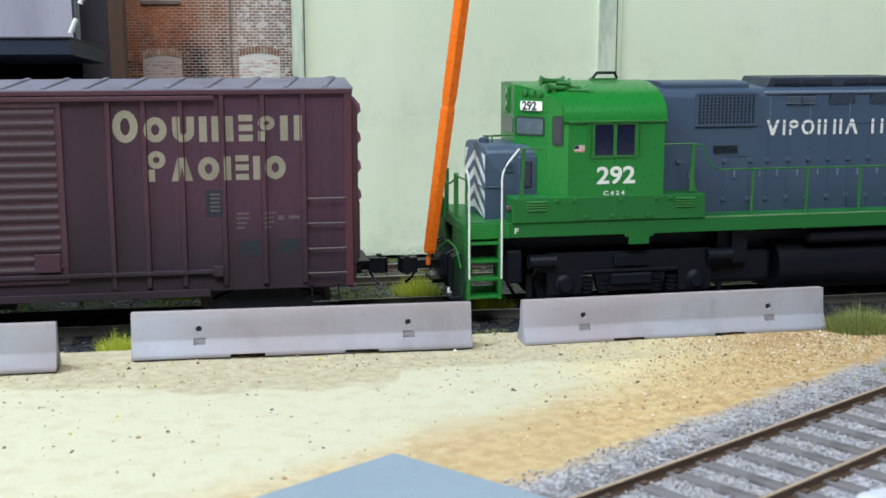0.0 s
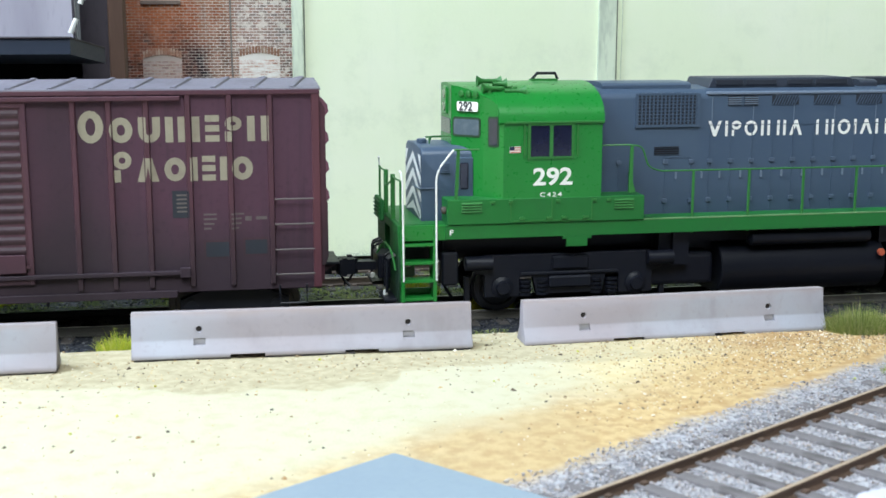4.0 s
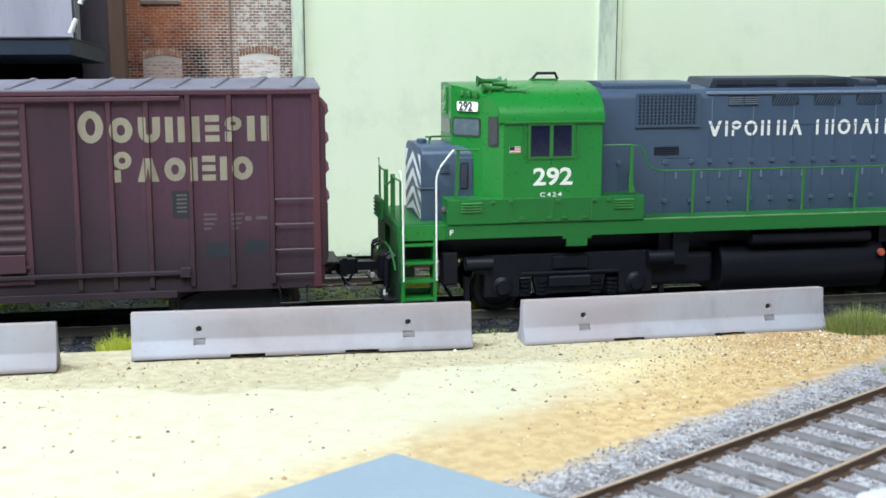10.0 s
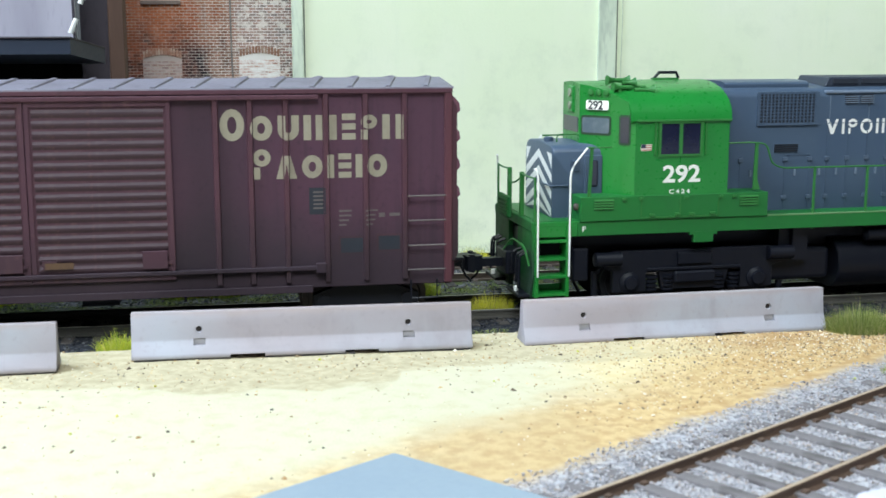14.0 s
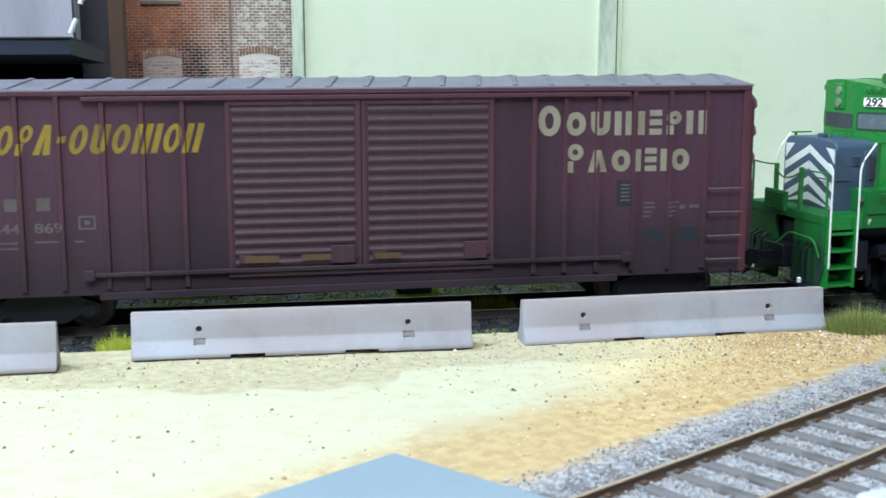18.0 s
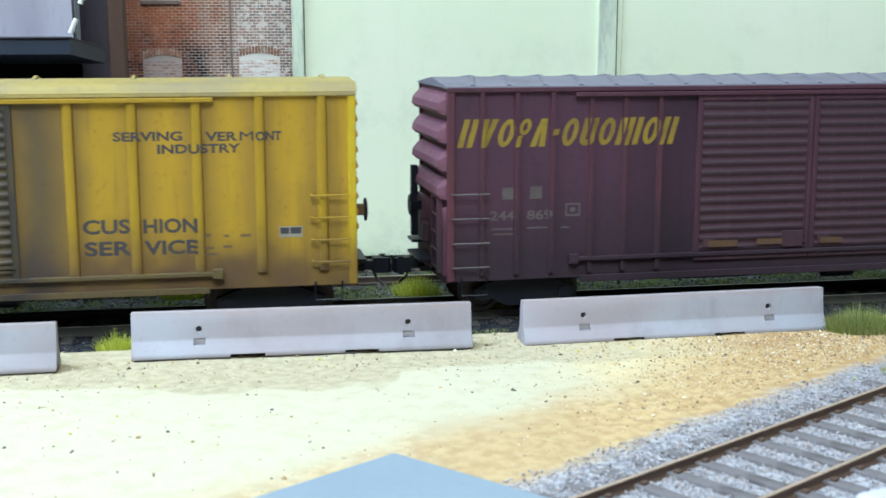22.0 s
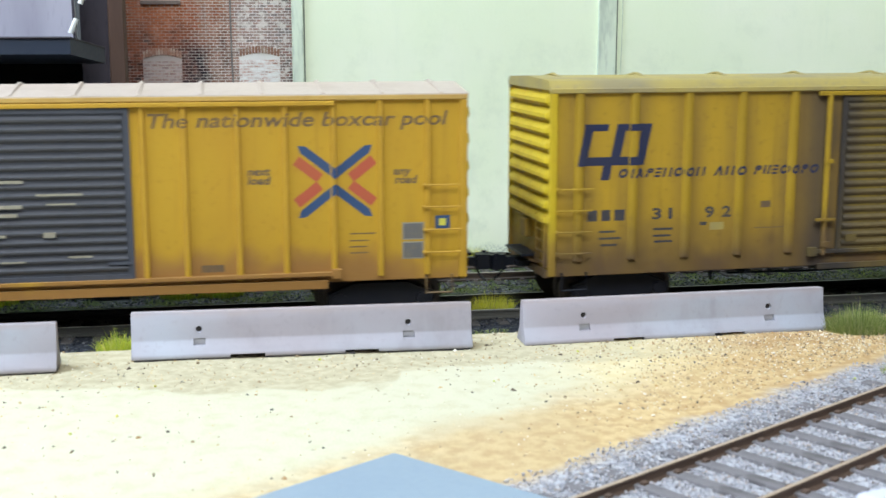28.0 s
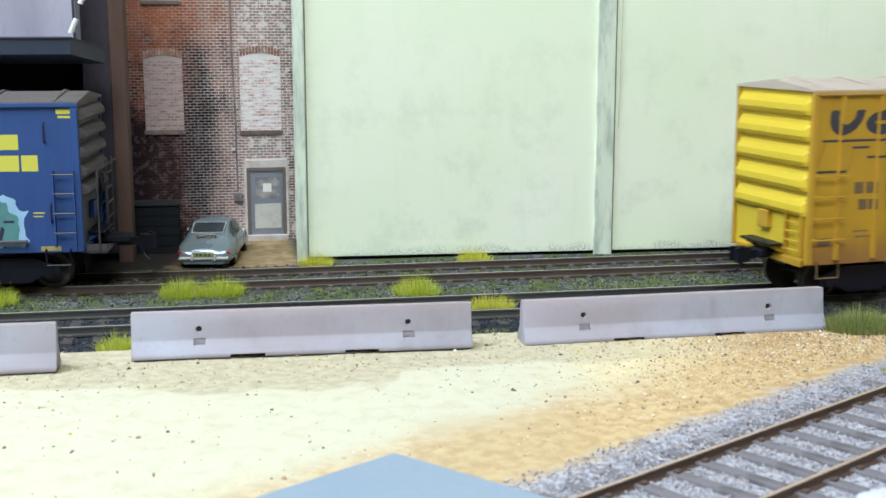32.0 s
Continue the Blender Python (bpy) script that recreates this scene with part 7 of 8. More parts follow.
def locomotive():
    e = thing("locomotive", mm(0, 0, 0), "green and slate grey diesel road-switcher locomotive with white numbers", "locomotive", "freight train")
    G, S = M_GREEN, M_SLATE
    # frame, deck and pilots
    part("air_reservoir", box(-37.5, -18.5, -12.5, 12.5, 5.0, 13.0, 1.2, 3), M_BLACK, e, "black air reservoir box")
    part("frame", box(-95.8, 95.8, -8, 8, 12.5, 19.0, 0.3), M_BLACK, e)
    part("deck", box(-96.2, 96.2, -16.8, 16.8, 21.2, 22.2, 0.1), G, e, "green running board")
    part("tread_plate", box(-95.6, 95.6, -16.0, 16.0, 22.2, 22.35), M_GREEN_B, e, "dusty green tread plate")
    for s in (-1, 1):
        y0, y1 = sorted((s * 16.6, s * 17.4))
        part("side_sill", box(-86.2, 86.2, y0, y1, 18.8, 22.2, 0.12), M_GREEN_B, e, "dusty green side sill")
        # thin pale strip added as the highlight on the deck's upper edge
        part("deck_edge", box(-38.6, 86.0, *sorted((s * 17.45, s * 17.0)), 22.0, 22.45, 0.1), M_GREEN_L, e, "pale green highlight strip along the deck")
        part("jacking_pad", prism([(-58.4, 18.9), (-58.4, 18.2), (-57.4, 18.2), (-57.4, 16.4), (-52.4, 16.4), (-52.4, 18.2), (-51.4, 18.2), (-51.4, 18.9)], y0, y1, "y"), M_GREEN_B, e)
        part("jacking_pad", prism([(52.0, 18.9), (52.0, 18.2), (53.0, 18.2), (53.0, 16.4), (58.0, 16.4), (58.0, 18.2), (59.0, 18.2), (59.0, 18.9)], y0, y1, "y"), M_GREEN_B, e)
    for s in (-1, 1):
        m = mm(0, 0, 0, 0, 0, 0 if s < 0 else 180)
        mi = m @ mm(3.5, 0, 0)
        part("pilot", prism([(-16.6, 20.0), (-16.6, 9.0), (-14.6, 3.6), (-3.6, 3.6), (-3.2, 8.0), (3.2, 8.0), (3.6, 3.6), (14.6, 3.6), (16.6, 9.0), (16.6, 20.0), (4.0, 20.0), (4.0, 13.4), (-4.0, 13.4), (-4.0, 20.0)], -100.4, -99.2, "x", 0.1), M_GREEN_P, e, "green pilot plate", at=mi)
        part("coupler", COUPLER, None, e, "black knuckle coupler", at=mm(s * 99.0, 0, 0, 0, 0, 0 if s > 0 else 180))
        part("coupler_pocket", box(-103.4, -98.0, -4.4, 4.4, 7.8, 13.6, 0.3), M_BLACK, e, at=mi)
        part("platform_lip", box(-100.6, -99.2, -16.6, 16.6, 20.0, 22.3, 0.2), M_GREEN_P, e, at=mi)
        part("drop_step", box(-102.6, -101.6, -3.0, 6.5, 21.4, 26.6, 0.3), M_GREEN_P, e, "raised green drop step", at=mi)
        for i in range(5):
            part("tread_bar", box(-102.9, -102.5, -2.4, 5.9, 22.0 + i * 0.9, 22.4 + i * 0.9), M_GREEN_P, e, "dark green tread bar", at=mi)
        part("uncoupling_lever", tube(smooth_line([(-101.0, -16.0, 12.0), (-101.8, -14.6, 16.4), (-101.8, -4.0, 16.8), (-103.2, -1.0, 13.4)]), 0.26), M_GREEN_T, e, "green uncoupling lever", at=mi)
        part("foot_board", box(-103.4, -100.6, -15.4, -5.4, 4.4, 5.2, 0.15), M_BLACK_G, e, "black foot board", at=mi)
        part("foot_board", box(-103.4, -100.6, 5.4, 15.4, 4.4, 5.2, 0.15), M_BLACK_G, e, "black foot board", at=mi)
        for q in (-1, 1):
            for dy in (-1.2, 2.2, 4.4):
                part("air_hose", tube(smooth_line([(-100.4, q * (8.0 + dy), 14.8), (-102.4, q * (8.2 + dy), 14.0), (-102.6, q * (8.4 + dy), 8.4 - dy * 0.5)]), 0.36), M_BLACK_G, e, "black rubber hose", at=mi)
            part("hose_end", lathe([(0.2, 4.6), (0.55, 4.8), (0.55, 6.2), (0.3, 6.4)], 8, "z", (-102.6, q * 10.6, 0)), M_WHITE, e, "pale metal hose end", at=mi)
            # step wells
            st = part("step_well", boxes([(-96.4, -95.6, min(q * 12.4, q * 17.4), max(q * 12.4, q * 17.4), 4.6, 21.4), (-89.0, -88.2, min(q * 12.4, q * 17.4), max(q * 12.4, q * 17.4), 4.6, 21.4),
                                          (-95.6, -89.0, min(q * 12.4, q * 13.0), max(q * 12.4, q * 13.0), 4.6, 7.0)]), G, e, "green step well", at=m)
            for z in (4.8, 9.0, 13.2, 17.4):
                part("step", boxes([(-95.7, -88.9, min(q * 13.0, q * 17.2), max(q * 13.0, q * 17.2), z, z + 0.7)], 0.08), G, st)
            part("end_beam", box(-96.4, -86.0, min(q * 12.0, q * 16.8), max(q * 12.0, q * 16.8), 18.6, 21.4, 0.2), G, e, at=m)
            # white grab rails beside the steps
            rail_run(e, smooth_line([(-88.3, q * 17.7, 9.5), (-88.4, q * 17.8, 34.6), (-84.4, q * 17.8, 39.4)]), "white grab rail", M_WHITE, 0.24).matrix_basis = m
            rail_run(e, smooth_line([(-95.9, q * 17.7, 9.5), (-96.1, q * 17.8, 32.4), (-96.4, q * 17.4, 34.4), (-96.6, q * 16.4, 34.7)]), "white grab rail", M_WHITE, 0.24).matrix_basis = m
            rail_run(e, [(-84.4, q * 17.7, 39.4), (-78.4, q * 17.7, 39.4)], "green side handrail").matrix_basis = m
            part("stanchion", prism([(-84.4, 22.2), (-83.6, 22.2), (-82.9, 39.4), (-83.6, 39.4)], q * 17.5 - 0.2, q * 17.5 + 0.2, "y"), M_GREEN_T, e, at=m)
            part("stanchion", box(-100.1, -99.6, q * 16.2 - 0.25, q * 16.2 + 0.25, 22.2, 32.6, 0.08), M_GREEN_T, e, at=mi)
            part("stanchion", box(-100.4, -99.4, q * 5.4 - 0.5, q * 5.4 + 0.5, 22.2, 32.8, 0.1), M_GREEN_T, e, at=mi)
            rail_run(e, smooth_line([(-100.0, q * 16.2, 32.5), (-100.1, q * 11.0, 32.3), (-100.0, q * 5.4, 32.5)]), "green end handrail").matrix_basis = mi
        rail_run(e, smooth_line([(-100.0, -5.4, 31.6), (-100.8, -2.0, 29.8), (-100.8, 2.0, 29.8), (-100.0, 5.4, 31.6)]), "green end chain rail").matrix_basis = mi
    # equipment boxes beside the cab and behind it
    for s in (-1, 1):
        y0, y1 = sorted((s * 10.0, s * 17.85))
        bx = part("side_box", box(-85.8, -38.8, y0, y1, 22.2, 28.0, 0.15), M_GREEN_B, e, "green equipment box below the cab")
        yy = -17.88
        m = mm(0, 0, 0) if s < 0 else mm(-124.6, 0, 0, 0, 0, 180)
        for x in (-71.0, -61.2, -51.6):
            part("door_seam", box(x - 0.14, x + 0.14, yy - 0.12, yy + 0.1, 22.8, 28.0), M_GREEN_T, bx, at=m)
        part("door_seam", box(-71.0, -51.6, yy - 0.12, yy + 0.1, 22.6, 22.9), M_GREEN_T, bx, at=m)
        for x in (-71.6, -60.4, -51.6, -75.8, -48.2):
            part("hinge", box(x, x + 1.0, yy - 0.45, yy, 26.9, 27.6, 0.08), M_GREEN_T, bx, at=m)
        for x in (-69.0, -62.6, -59.0, -53.8):
            part("latch", box(x, x + 1.3, yy - 0.45, yy, 23.0, 23.7, 0.08), M_GREEN_T, bx, at=m)
        for x0 in (-82.6, -46.2):
            for i in range(4):
                part("vent_slot", prism([(yy, 25.0 + i * 0.62), (yy - 0.35, 25.1 + i * 0.62), (yy, 25.5 + i * 0.62)], x0, x0 + 4.8, "x"), M_GREEN_T, bx, at=m)
    # short hood
    nose = part("short_hood", nose_mesh(), S, e, "slate grey short hood", smooth=True)
    n_front = [(-90.6, 0.0), (-90.6, 10.5)]
    for s in (-1, 1):
        for k in range(5):
            top = 37.8 - k * 3.95
            polys, w, run = [], 2.0, 0.0
            for p, q in zip(n_front, n_front[1:]):
                seg = math.hypot(q[0] - p[0], q[1] - p[1])
                za, zb = top - run * 0.5, top - (run + seg) * 0.5
                run += seg
                polys.append([(p, za), (q, zb), (q, zb - w), (p, za - w)])
            bm = bmesh.new()
            for poly in polys:
                pts = [(pp[0] - 0.06, s * (pp[1] + 0.02), max(z, 22.5)) for pp, z in poly]
                if max(z for _, _, z in pts) - 22.5 > 0.6:
                    bm.faces.new([bm.verts.new(v) for v in pts])
            bmesh.ops.recalc_face_normals(bm, faces=bm.faces[:])
            if len(bm.faces):
                part("chevron", bm, M_WHITE, nose, "white chevron stripe")
        bm = bmesh.new()
        bm.faces.new([bm.verts.new((x - 0.06, s * y, z)) for x, y, z in ((-90.6, 6.6, 37.7), (-90.6, 10.4, 37.4), (-90.6, 10.4, 33.8))])
        part("chevron", bm, M_WHITE, nose, "white chevron corner")
    part("nose_door", box(-82.8, -78.4, -11.5, -10.8, 22.6, 37.0, 0.2), S, nose, "slate grey nose door")
    part("door_window", box(-81.6, -79.6, -11.7, -11.3, 29.6, 35.8, 0.3), M_GLASS, nose, "dark narrow door window")
    louvre(nose, -86.4, -83.8, 33.4, 36.0, -11.0, 5, S, "small slate louvre")
    part("hatch", lathe([(1.2, 39.6), (1.2, 40.6), (0.9, 40.8)], 12, "z", (-89.0, -2.5, 0)), S, nose)
    rail_run(e, smooth_line([(-87.4, -4.0, 39.4), (-87.4, -4.0, 41.4), (-81.4, -4.0, 41.4), (-81.4, -4.0, 39.4)]), "thin grab iron", M_GREEN_T, 0.18)
    rail_run(e, [(-91.4, -4.0, 30.0), (-91.2, -11.3, 30.0), (-86.6, -11.4, 30.0)], "thin grab iron", M_SLATE, 0.2)
    for z in (25.4,):
        part("marker_lamp", lathe([(0.6, -86.8), (0.9, -86.4), (0.9, -85.0)], 10, "x", (0, -15.4, z)), M_WHEEL, e, "small grey lamp")
    # cab
    cab = part("cab", loft_cab(), G, e, "bright green cab with an arched roof")
    arch = [(-18.0 * math.cos(a), 45.3 + 8.8 * max(math.sin(a), 0) ** 0.85) for a in [math.pi * i / 20 for i in range(21)]]
    roof = prism(arch + [(y * 0.97, z - 0.55) for y, z in arch[::-1]], -74.0, -49.0, "x")
    part("cab_roof", roof, G, cab, "green roof sheet with a drip edge", smooth=True)
    part("gutter", box(-72.6, -49.0, -18.3, -17.5, 45.0, 45.6, 0.12), M_GREEN_T, cab)
    part("gutter", box(-72.6, -49.0, 17.5, 18.3, 45.0, 45.6, 0.12), M_GREEN_T, cab)
    f0, f1, f2 = (-82.6, 6.2), (-76.6, 13.6), (-72.8, 17.7)
    for s in (-1, 1):
        a, b, c = [(p[0], p[1] * s) for p in (f0, f1, f2)]
        def between(p, q, t):
            return (p[0] + (q[0] - p[0]) * t, p[1] + (q[1] - p[1]) * t)
        out1, out2 = (-(b[1] - a[1]) * s, (b[0] - a[0]) * s), (-(c[1] - b[1]) * s, (c[0] - b[0]) * s)
        w1 = part("windscreen", pane_on(between(a, b, 0.05), between(a, b, 0.92), 41.6, 46.2, out1, 0.12, 0.7), M_GASKET, cab, "dark rubber windscreen gasket")
        part("glazing", pane_on(between(a, b, 0.10), between(a, b, 0.87), 42.1, 45.7, out1, 0.2, 0.5), M_PALEGLASS, w1, "pale reflecting windscreen")
        w2 = part("quarter_window", pane_on(between(b, c, 0.24), between(b, c, 0.78), 39.6, 46.6, out2, 0.12, 0.6), M_GASKET, cab, "dark rubber window gasket")
        part("glazing", pane_on(between(b, c, 0.32), between(b, c, 0.70), 40.1, 46.1, out2, 0.2, 0.4), M_GLASS, w2, "dark quarter light")
        board = part("number_board", pane_on(between(a, b, 0.22), between(a, b, 0.86), 47.55, 49.75, out1, 0.5, 0.4), M_NUMBER, cab, "white lit number board")
        if s < 0:
            tb = text_mesh("292", 2.75, "digits", M_INK, bold=0.09, width=4.1)
            p, q = Vector((*between(a, b, 0.28), 0)), Vector((*between(a, b, 0.86), 0))
            d, o = (q - p).normalized(), Vector((*out1, 0)).normalized()
            for v in tb.verts:
                v.co = p + d * v.co.x + o * 0.56 + Vector((0, 0, 47.75 + v.co.z))
            part("digits", tb, M_INK, board, "black road number digits")
        for i in range(3):
            p = Vector((*between(a, b, 0.34 + 0.22 * i), 0)) + Vector((*out1, 0)).normalized() * 0.3
            part("class_lamp", lathe([(0.3, -0.3), (0.75, -0.1), (0.75, 0.2), (0.45, 0.3)], 10, "x"), M_GREEN_T, cab, "small round class lamp", at=mm(p.x, p.y, 51.6, 0, 0, math.degrees(math.atan2(out1[1], out1[0]))))
        # side windows
        y = s * 17.75
        fr = part("side_window", boxes([(-67.2, -56.2, y - 0.3, y + 0.3, 37.0, 37.5), (-67.2, -56.2, y - 0.3, y + 0.3, 44.6, 45.0), (-67.2, -66.5, y - 0.3, y + 0.3, 37.5, 44.6), (-56.8, -56.2, y - 0.3, y + 0.3, 37.5, 44.6), (-62.0, -61.2, y - 0.3, y + 0.3, 37.5, 44.6)]), M_GREEN_T, cab, "green sliding window frame")
        for x0, x1 in ((-66.5, -62.0), (-61.2, -56.8)):
            part("pane", box(x0, x1, y - 0.08, y + 0.08, 37.5, 44.6), M_CABGLASS, fr, "dark cab window pane")
        if s < 0:
            part("wind_deflector", box(-55.6, -55.2, y - 0.5, y, 37.4, 44.8), M_GREEN_T, cab)
            part("wind_deflector", box(-68.2, -67.8, y - 0.5, y, 37.4, 44.8), M_GREEN_T, cab)
    part("headlight_housing", box(-83.0, -82.2, -2.2, 2.2, 46.4, 53.0, 0.5, 3), G, cab, "green headlight housing")
    for z in (48.2, 51.2):
        part("headlight", lathe([(1.0, -83.3), (1.1, -82.9), (1.0, -82.6)], 16, "x", (0, 0, z)), M_HEADGLASS, cab, "round headlight lens")
    part("centre_windscreen", pane_on((-82.6, -5.4), (-82.6, 5.4), 42.0, 45.6, (-1, 0), 0.15, 0.5), M_GLASS, cab, "dark centre windscreen")
    # plain block standing in for the driver figure seen through the glazing
    part("cab_figure", box(-60.6, -57.4, -15.0, -10.0, 36.0, 42.6, 1.2, 3), M_FIGURE, cab, "plain blue block for the driver figure")
    for x0, x1, z0, z1, mt in ((-71.4, -68.8, 38.4, 39.9, M_WHITE),):
        fl = part("flag_decal", box(x0, x1, -17.82, -17.72, z0, z1), mt, cab, "small striped flag decal")
        for i in range(3):
            part("flag_stripe", box(x0, x1, -17.85, -17.83, z0 + 0.1 + i * 0.5, z0 + 0.32 + i * 0.5), M_RED, fl)
        part("flag_canton", box(x0, x0 + 1.1, -17.88, -17.86, z0 + 0.65, z1), M_NAVY, fl)
    marks("road_number", over_ribs(move(text_mesh("292", 5.5, "digits", M_WHITE, bold=0.14, width=9.4), -65.8, 31.0), [], 0, -17.72), M_WHITE, cab, "large white road number")
    marks("model_mark", over_ribs(move(text_mesh("C424", 1.4, "digits", M_WHITE, bold=0.03, spacing=1.4, width=5.2), -64.1, 28.25), [], 0, -17.72), M_WHITE, cab, "small white model mark")
    marks("end_letter", over_ribs(move(text_mesh("F", 1.7, "digits", M_WHITE, bold=0.05, width=0.9), -85.2, 19.9), [], 0, -17.4), M_WHITE, e, "small white letter")
    # horn and roof fittings
    horn = part("air_horn", box(-76.4, -68.0, -11.4, -10.4, 52.4, 53.2, 0.2), M_GREEN_T, cab, "green five-trumpet air horn")
    for x0, x1, y, z in ((-75.6, -71.6, -9.4, 54.3), (-75.0, -70.6, -10.8, 53.8), (-72.6, -66.6, -12.4, 52.2)):
        part("trumpet", lathe([(0.5, x0 + 1.2), (0.5, x1 - 2.0), (0.7, x1 - 0.9), (1.3, x1)], 12, "x", (0, y, z)), M_GREEN_T, horn, smooth=True)
    for x0, x1, y, z in ((-77.4, -72.6, -10.2, 54.4), (-76.6, -72.0, -12.2, 52.8)):
        part("trumpet", lathe([(1.3, x0), (0.7, x0 + 0.9), (0.5, x0 + 2.0), (0.5, x1)], 12, "x", (0, y, z)), M_GREEN_T, horn, smooth=True)
    for x in (-75.4, -69.6):
        part("horn_bracket", box(x, x + 0.9, -12.6, -9.0, 50.4, 53.0, 0.1), M_GREEN_T, horn)
    ant = part("antenna", box(-62.0, -55.4, -1.0, 1.0, 53.9, 54.5, 0.1), M_GREEN_T, cab, "dark green firecracker antenna bracket")
    part("antenna_loop", tube([(-61.6, -0.4, 54.4), (-60.4, -0.4, 55.8), (-55.9, -0.4, 55.8), (-55.3, -0.4, 54.4)], 0.4), M_BLACK_G, ant)
    # long hood
    hood = part("long_hood", hood_mesh(-49.4, 88.0, 10.5, 22.2, 49.8, 52.8, 3.4), S, e, "slate grey long hood", smooth=True)
    part("hood_end", box(87.4, 89.0, -9.8, 9.8, 22.2, 51.6, 0.8, 2), S, hood)
    part("roof_fairing", hood_mesh(-46.4, -24.0, 7.6, 51.0, 53.0, 53.9, 2.4), S, hood, "raised fan fairing")
    # pale strips paint the highlight running along both roof edges
    part("roof_edge", box(-21.0, 87.0, -10.8, -9.4, 50.7, 51.5, 0.2), M_SLATE_E, hood, "pale highlight strip on the roof edge")
    part("roof_edge", box(-21.0, 87.0, 9.4, 10.8, 50.7, 51.5, 0.2), M_SLATE_E, hood)
    hatch = part("roof_hatch", prism([(-19.6, 52.2), (-18.4, 54.6), (18.2, 54.6), (19.4, 52.2)], -7.4, 7.4, "y", 0.2), M_SLATE_R, hood, "dull slate raised roof hatch")
    for x0, x1 in ((-17.6, -10.6), (-9.8, -1.8), (1.0, 7.8), (8.6, 17.0)):
        part("hatch_panel", box(x0, x1, -7.75, -7.3, 52.9, 54.2, 0.1), M_SLATE_D, hatch)
        part("hatch_panel", box(x0, x1, 7.3, 7.75, 52.9, 54.2, 0.1), M_SLATE_D, hatch)
    part("fan_shroud", hood_mesh(20.6, 25.4, 7.2, 51.6, 53.2, 54.2, 2.4), M_SLATE_R, hood, "dull slate rounded fan shroud")
    part("fan_shroud", hood_mesh(38.0, 58.0, 7.2, 51.6, 53.2, 54.2, 2.4), M_SLATE_R, hood, "dull slate rounded fan shroud")
    part("exhaust_stack", box(24.0, 36.0, -4, 4, 52.4, 54.4, 0.3), M_SLATE_D, hood, "dark exhaust stack")
    # side details, both sides
    for s in (-1, 1):
        y = s * 10.5
        def face(d0, d1):
            return tuple(sorted((y + s * d0, y + s * d1)))
        g = part("radiator_grille", box(-38.4, -23.4, *face(-0.2, 0.25), 43.6, 50.8, 0.08), M_SLATE_D, hood, "dark meshed radiator grille")
        part("grille_frame", boxes([(-39.0, -38.3, *face(0, 0.5), 43.2, 51.2), (-23.5, -22.8, *face(0, 0.5), 43.2, 51.2), (-38.3, -23.5, *face(0, 0.5), 43.2, 43.8), (-38.3, -23.5, *face(0, 0.5), 50.7, 51.3)]), S, g)
        for i in range(15):
            part("grille_bar", box(-37.6 + i * 0.98, -37.3 + i * 0.98, *face(0.2, 0.5), 43.8, 50.7), S, g)
        for i in range(8):
            part("grille_bar", box(-38.3, -23.5, *face(0.2, 0.45), 44.5 + i * 0.8, 44.72 + i * 0.8), S, g)
        for x0 in (-15.6, -11.4):
            v = part("louvre", box(x0, x0 + 3.4, *face(0, 0.2), 48.2, 50.4), M_SLATE_D, hood, "small louvred vent")
            for i in range(4):
                part("louvre_blade", box(x0, x0 + 3.4, *face(0.15, 0.5), 48.4 + i * 0.5, 48.62 + i * 0.5), M_SLATE_E, v)
        for x0 in (-4.2, 6.8, 18.0, 29.0, 40.0):
            v = part("screen_vent", box(x0, x0 + 7.0, *face(0, 0.12), 48.2, 50.6), M_SLATE_D, hood, "dark diamond mesh screen")
            for i in range(9):
                bar = prism([(x0 + i * 0.72, 48.2), (x0 + i * 0.72 + 0.25, 48.2), (x0 + i * 0.72 + 1.4, 50.6), (x0 + i * 0.72 + 1.15, 50.6)], *face(0.1, 0.3), "y")
                part("mesh_bar", bar, S, v)
        for i in range(4):
            part("vent_blade", box(-34.0, -27.8, *face(-0.1, 0.35), 36.8 + i * 0.5, 37.05 + i * 0.5), M_SLATE_D, hood)
        # door seams, hinges and latches
        for x in (-43.0, -31.2, -24.6, -20.0, -14.6, -9.2, -3.8, 1.6, 7.0, 12.4, 17.8, 23.2, 28.6, 34.0, 39.4, 44.8, 50.2, 55.6):
            part("door_edge", box(x, x + 0.22, *face(0, 0.14), 23.0, 43.0 if x > -22 else 36.0), S, hood)
            for z in (25.0, 34.4):
                part("hinge", box(x - 0.5, x + 0.7, *face(0, 0.45), z, z + 1.0, 0.08), M_SLATE_H, hood)
            part("door_handle", box(x + 2.6, x + 2.95, *face(0.1, 0.6), 30.8, 32.4), M_SLATE_E, hood)
        for x in (-19.6, -9.0, 1.6, 12.4, 23.4, 34.4, 45.4):
            part("panel_seam", box(x, x + 0.14, *face(0, 0.12), 43.6, 50.2), M_SLATE_E, hood)
        part("panel_line", box(-21.0, 60.0, *face(0, 0.12), 43.4, 43.6), S, hood)
        part("panel_line", box(-31.0, -24.6, *face(0, 0.12), 35.8, 36.0), S, hood)
        # walkway handrail with stanchions
        yr = s * 17.1
        rail_run(e, smooth_line([(-49.4, s * 15.8, 39.6), (-43.0, yr, 39.8), (-39.4, yr, 39.4), (-37.8, yr, 34.6), (-35.0, yr, 33.5), (84.0, yr, 33.4), (86.4, yr, 32.0)]), "long green walkway handrail")
        part("stanchion", prism([(-42.6, 28.6), (-40.8, 28.6), (-41.6, 31.0), (-41.6, 39.6), (-42.3, 39.6)], *sorted((yr - 0.25, yr + 0.25)), "y"), M_GREEN_T, e)
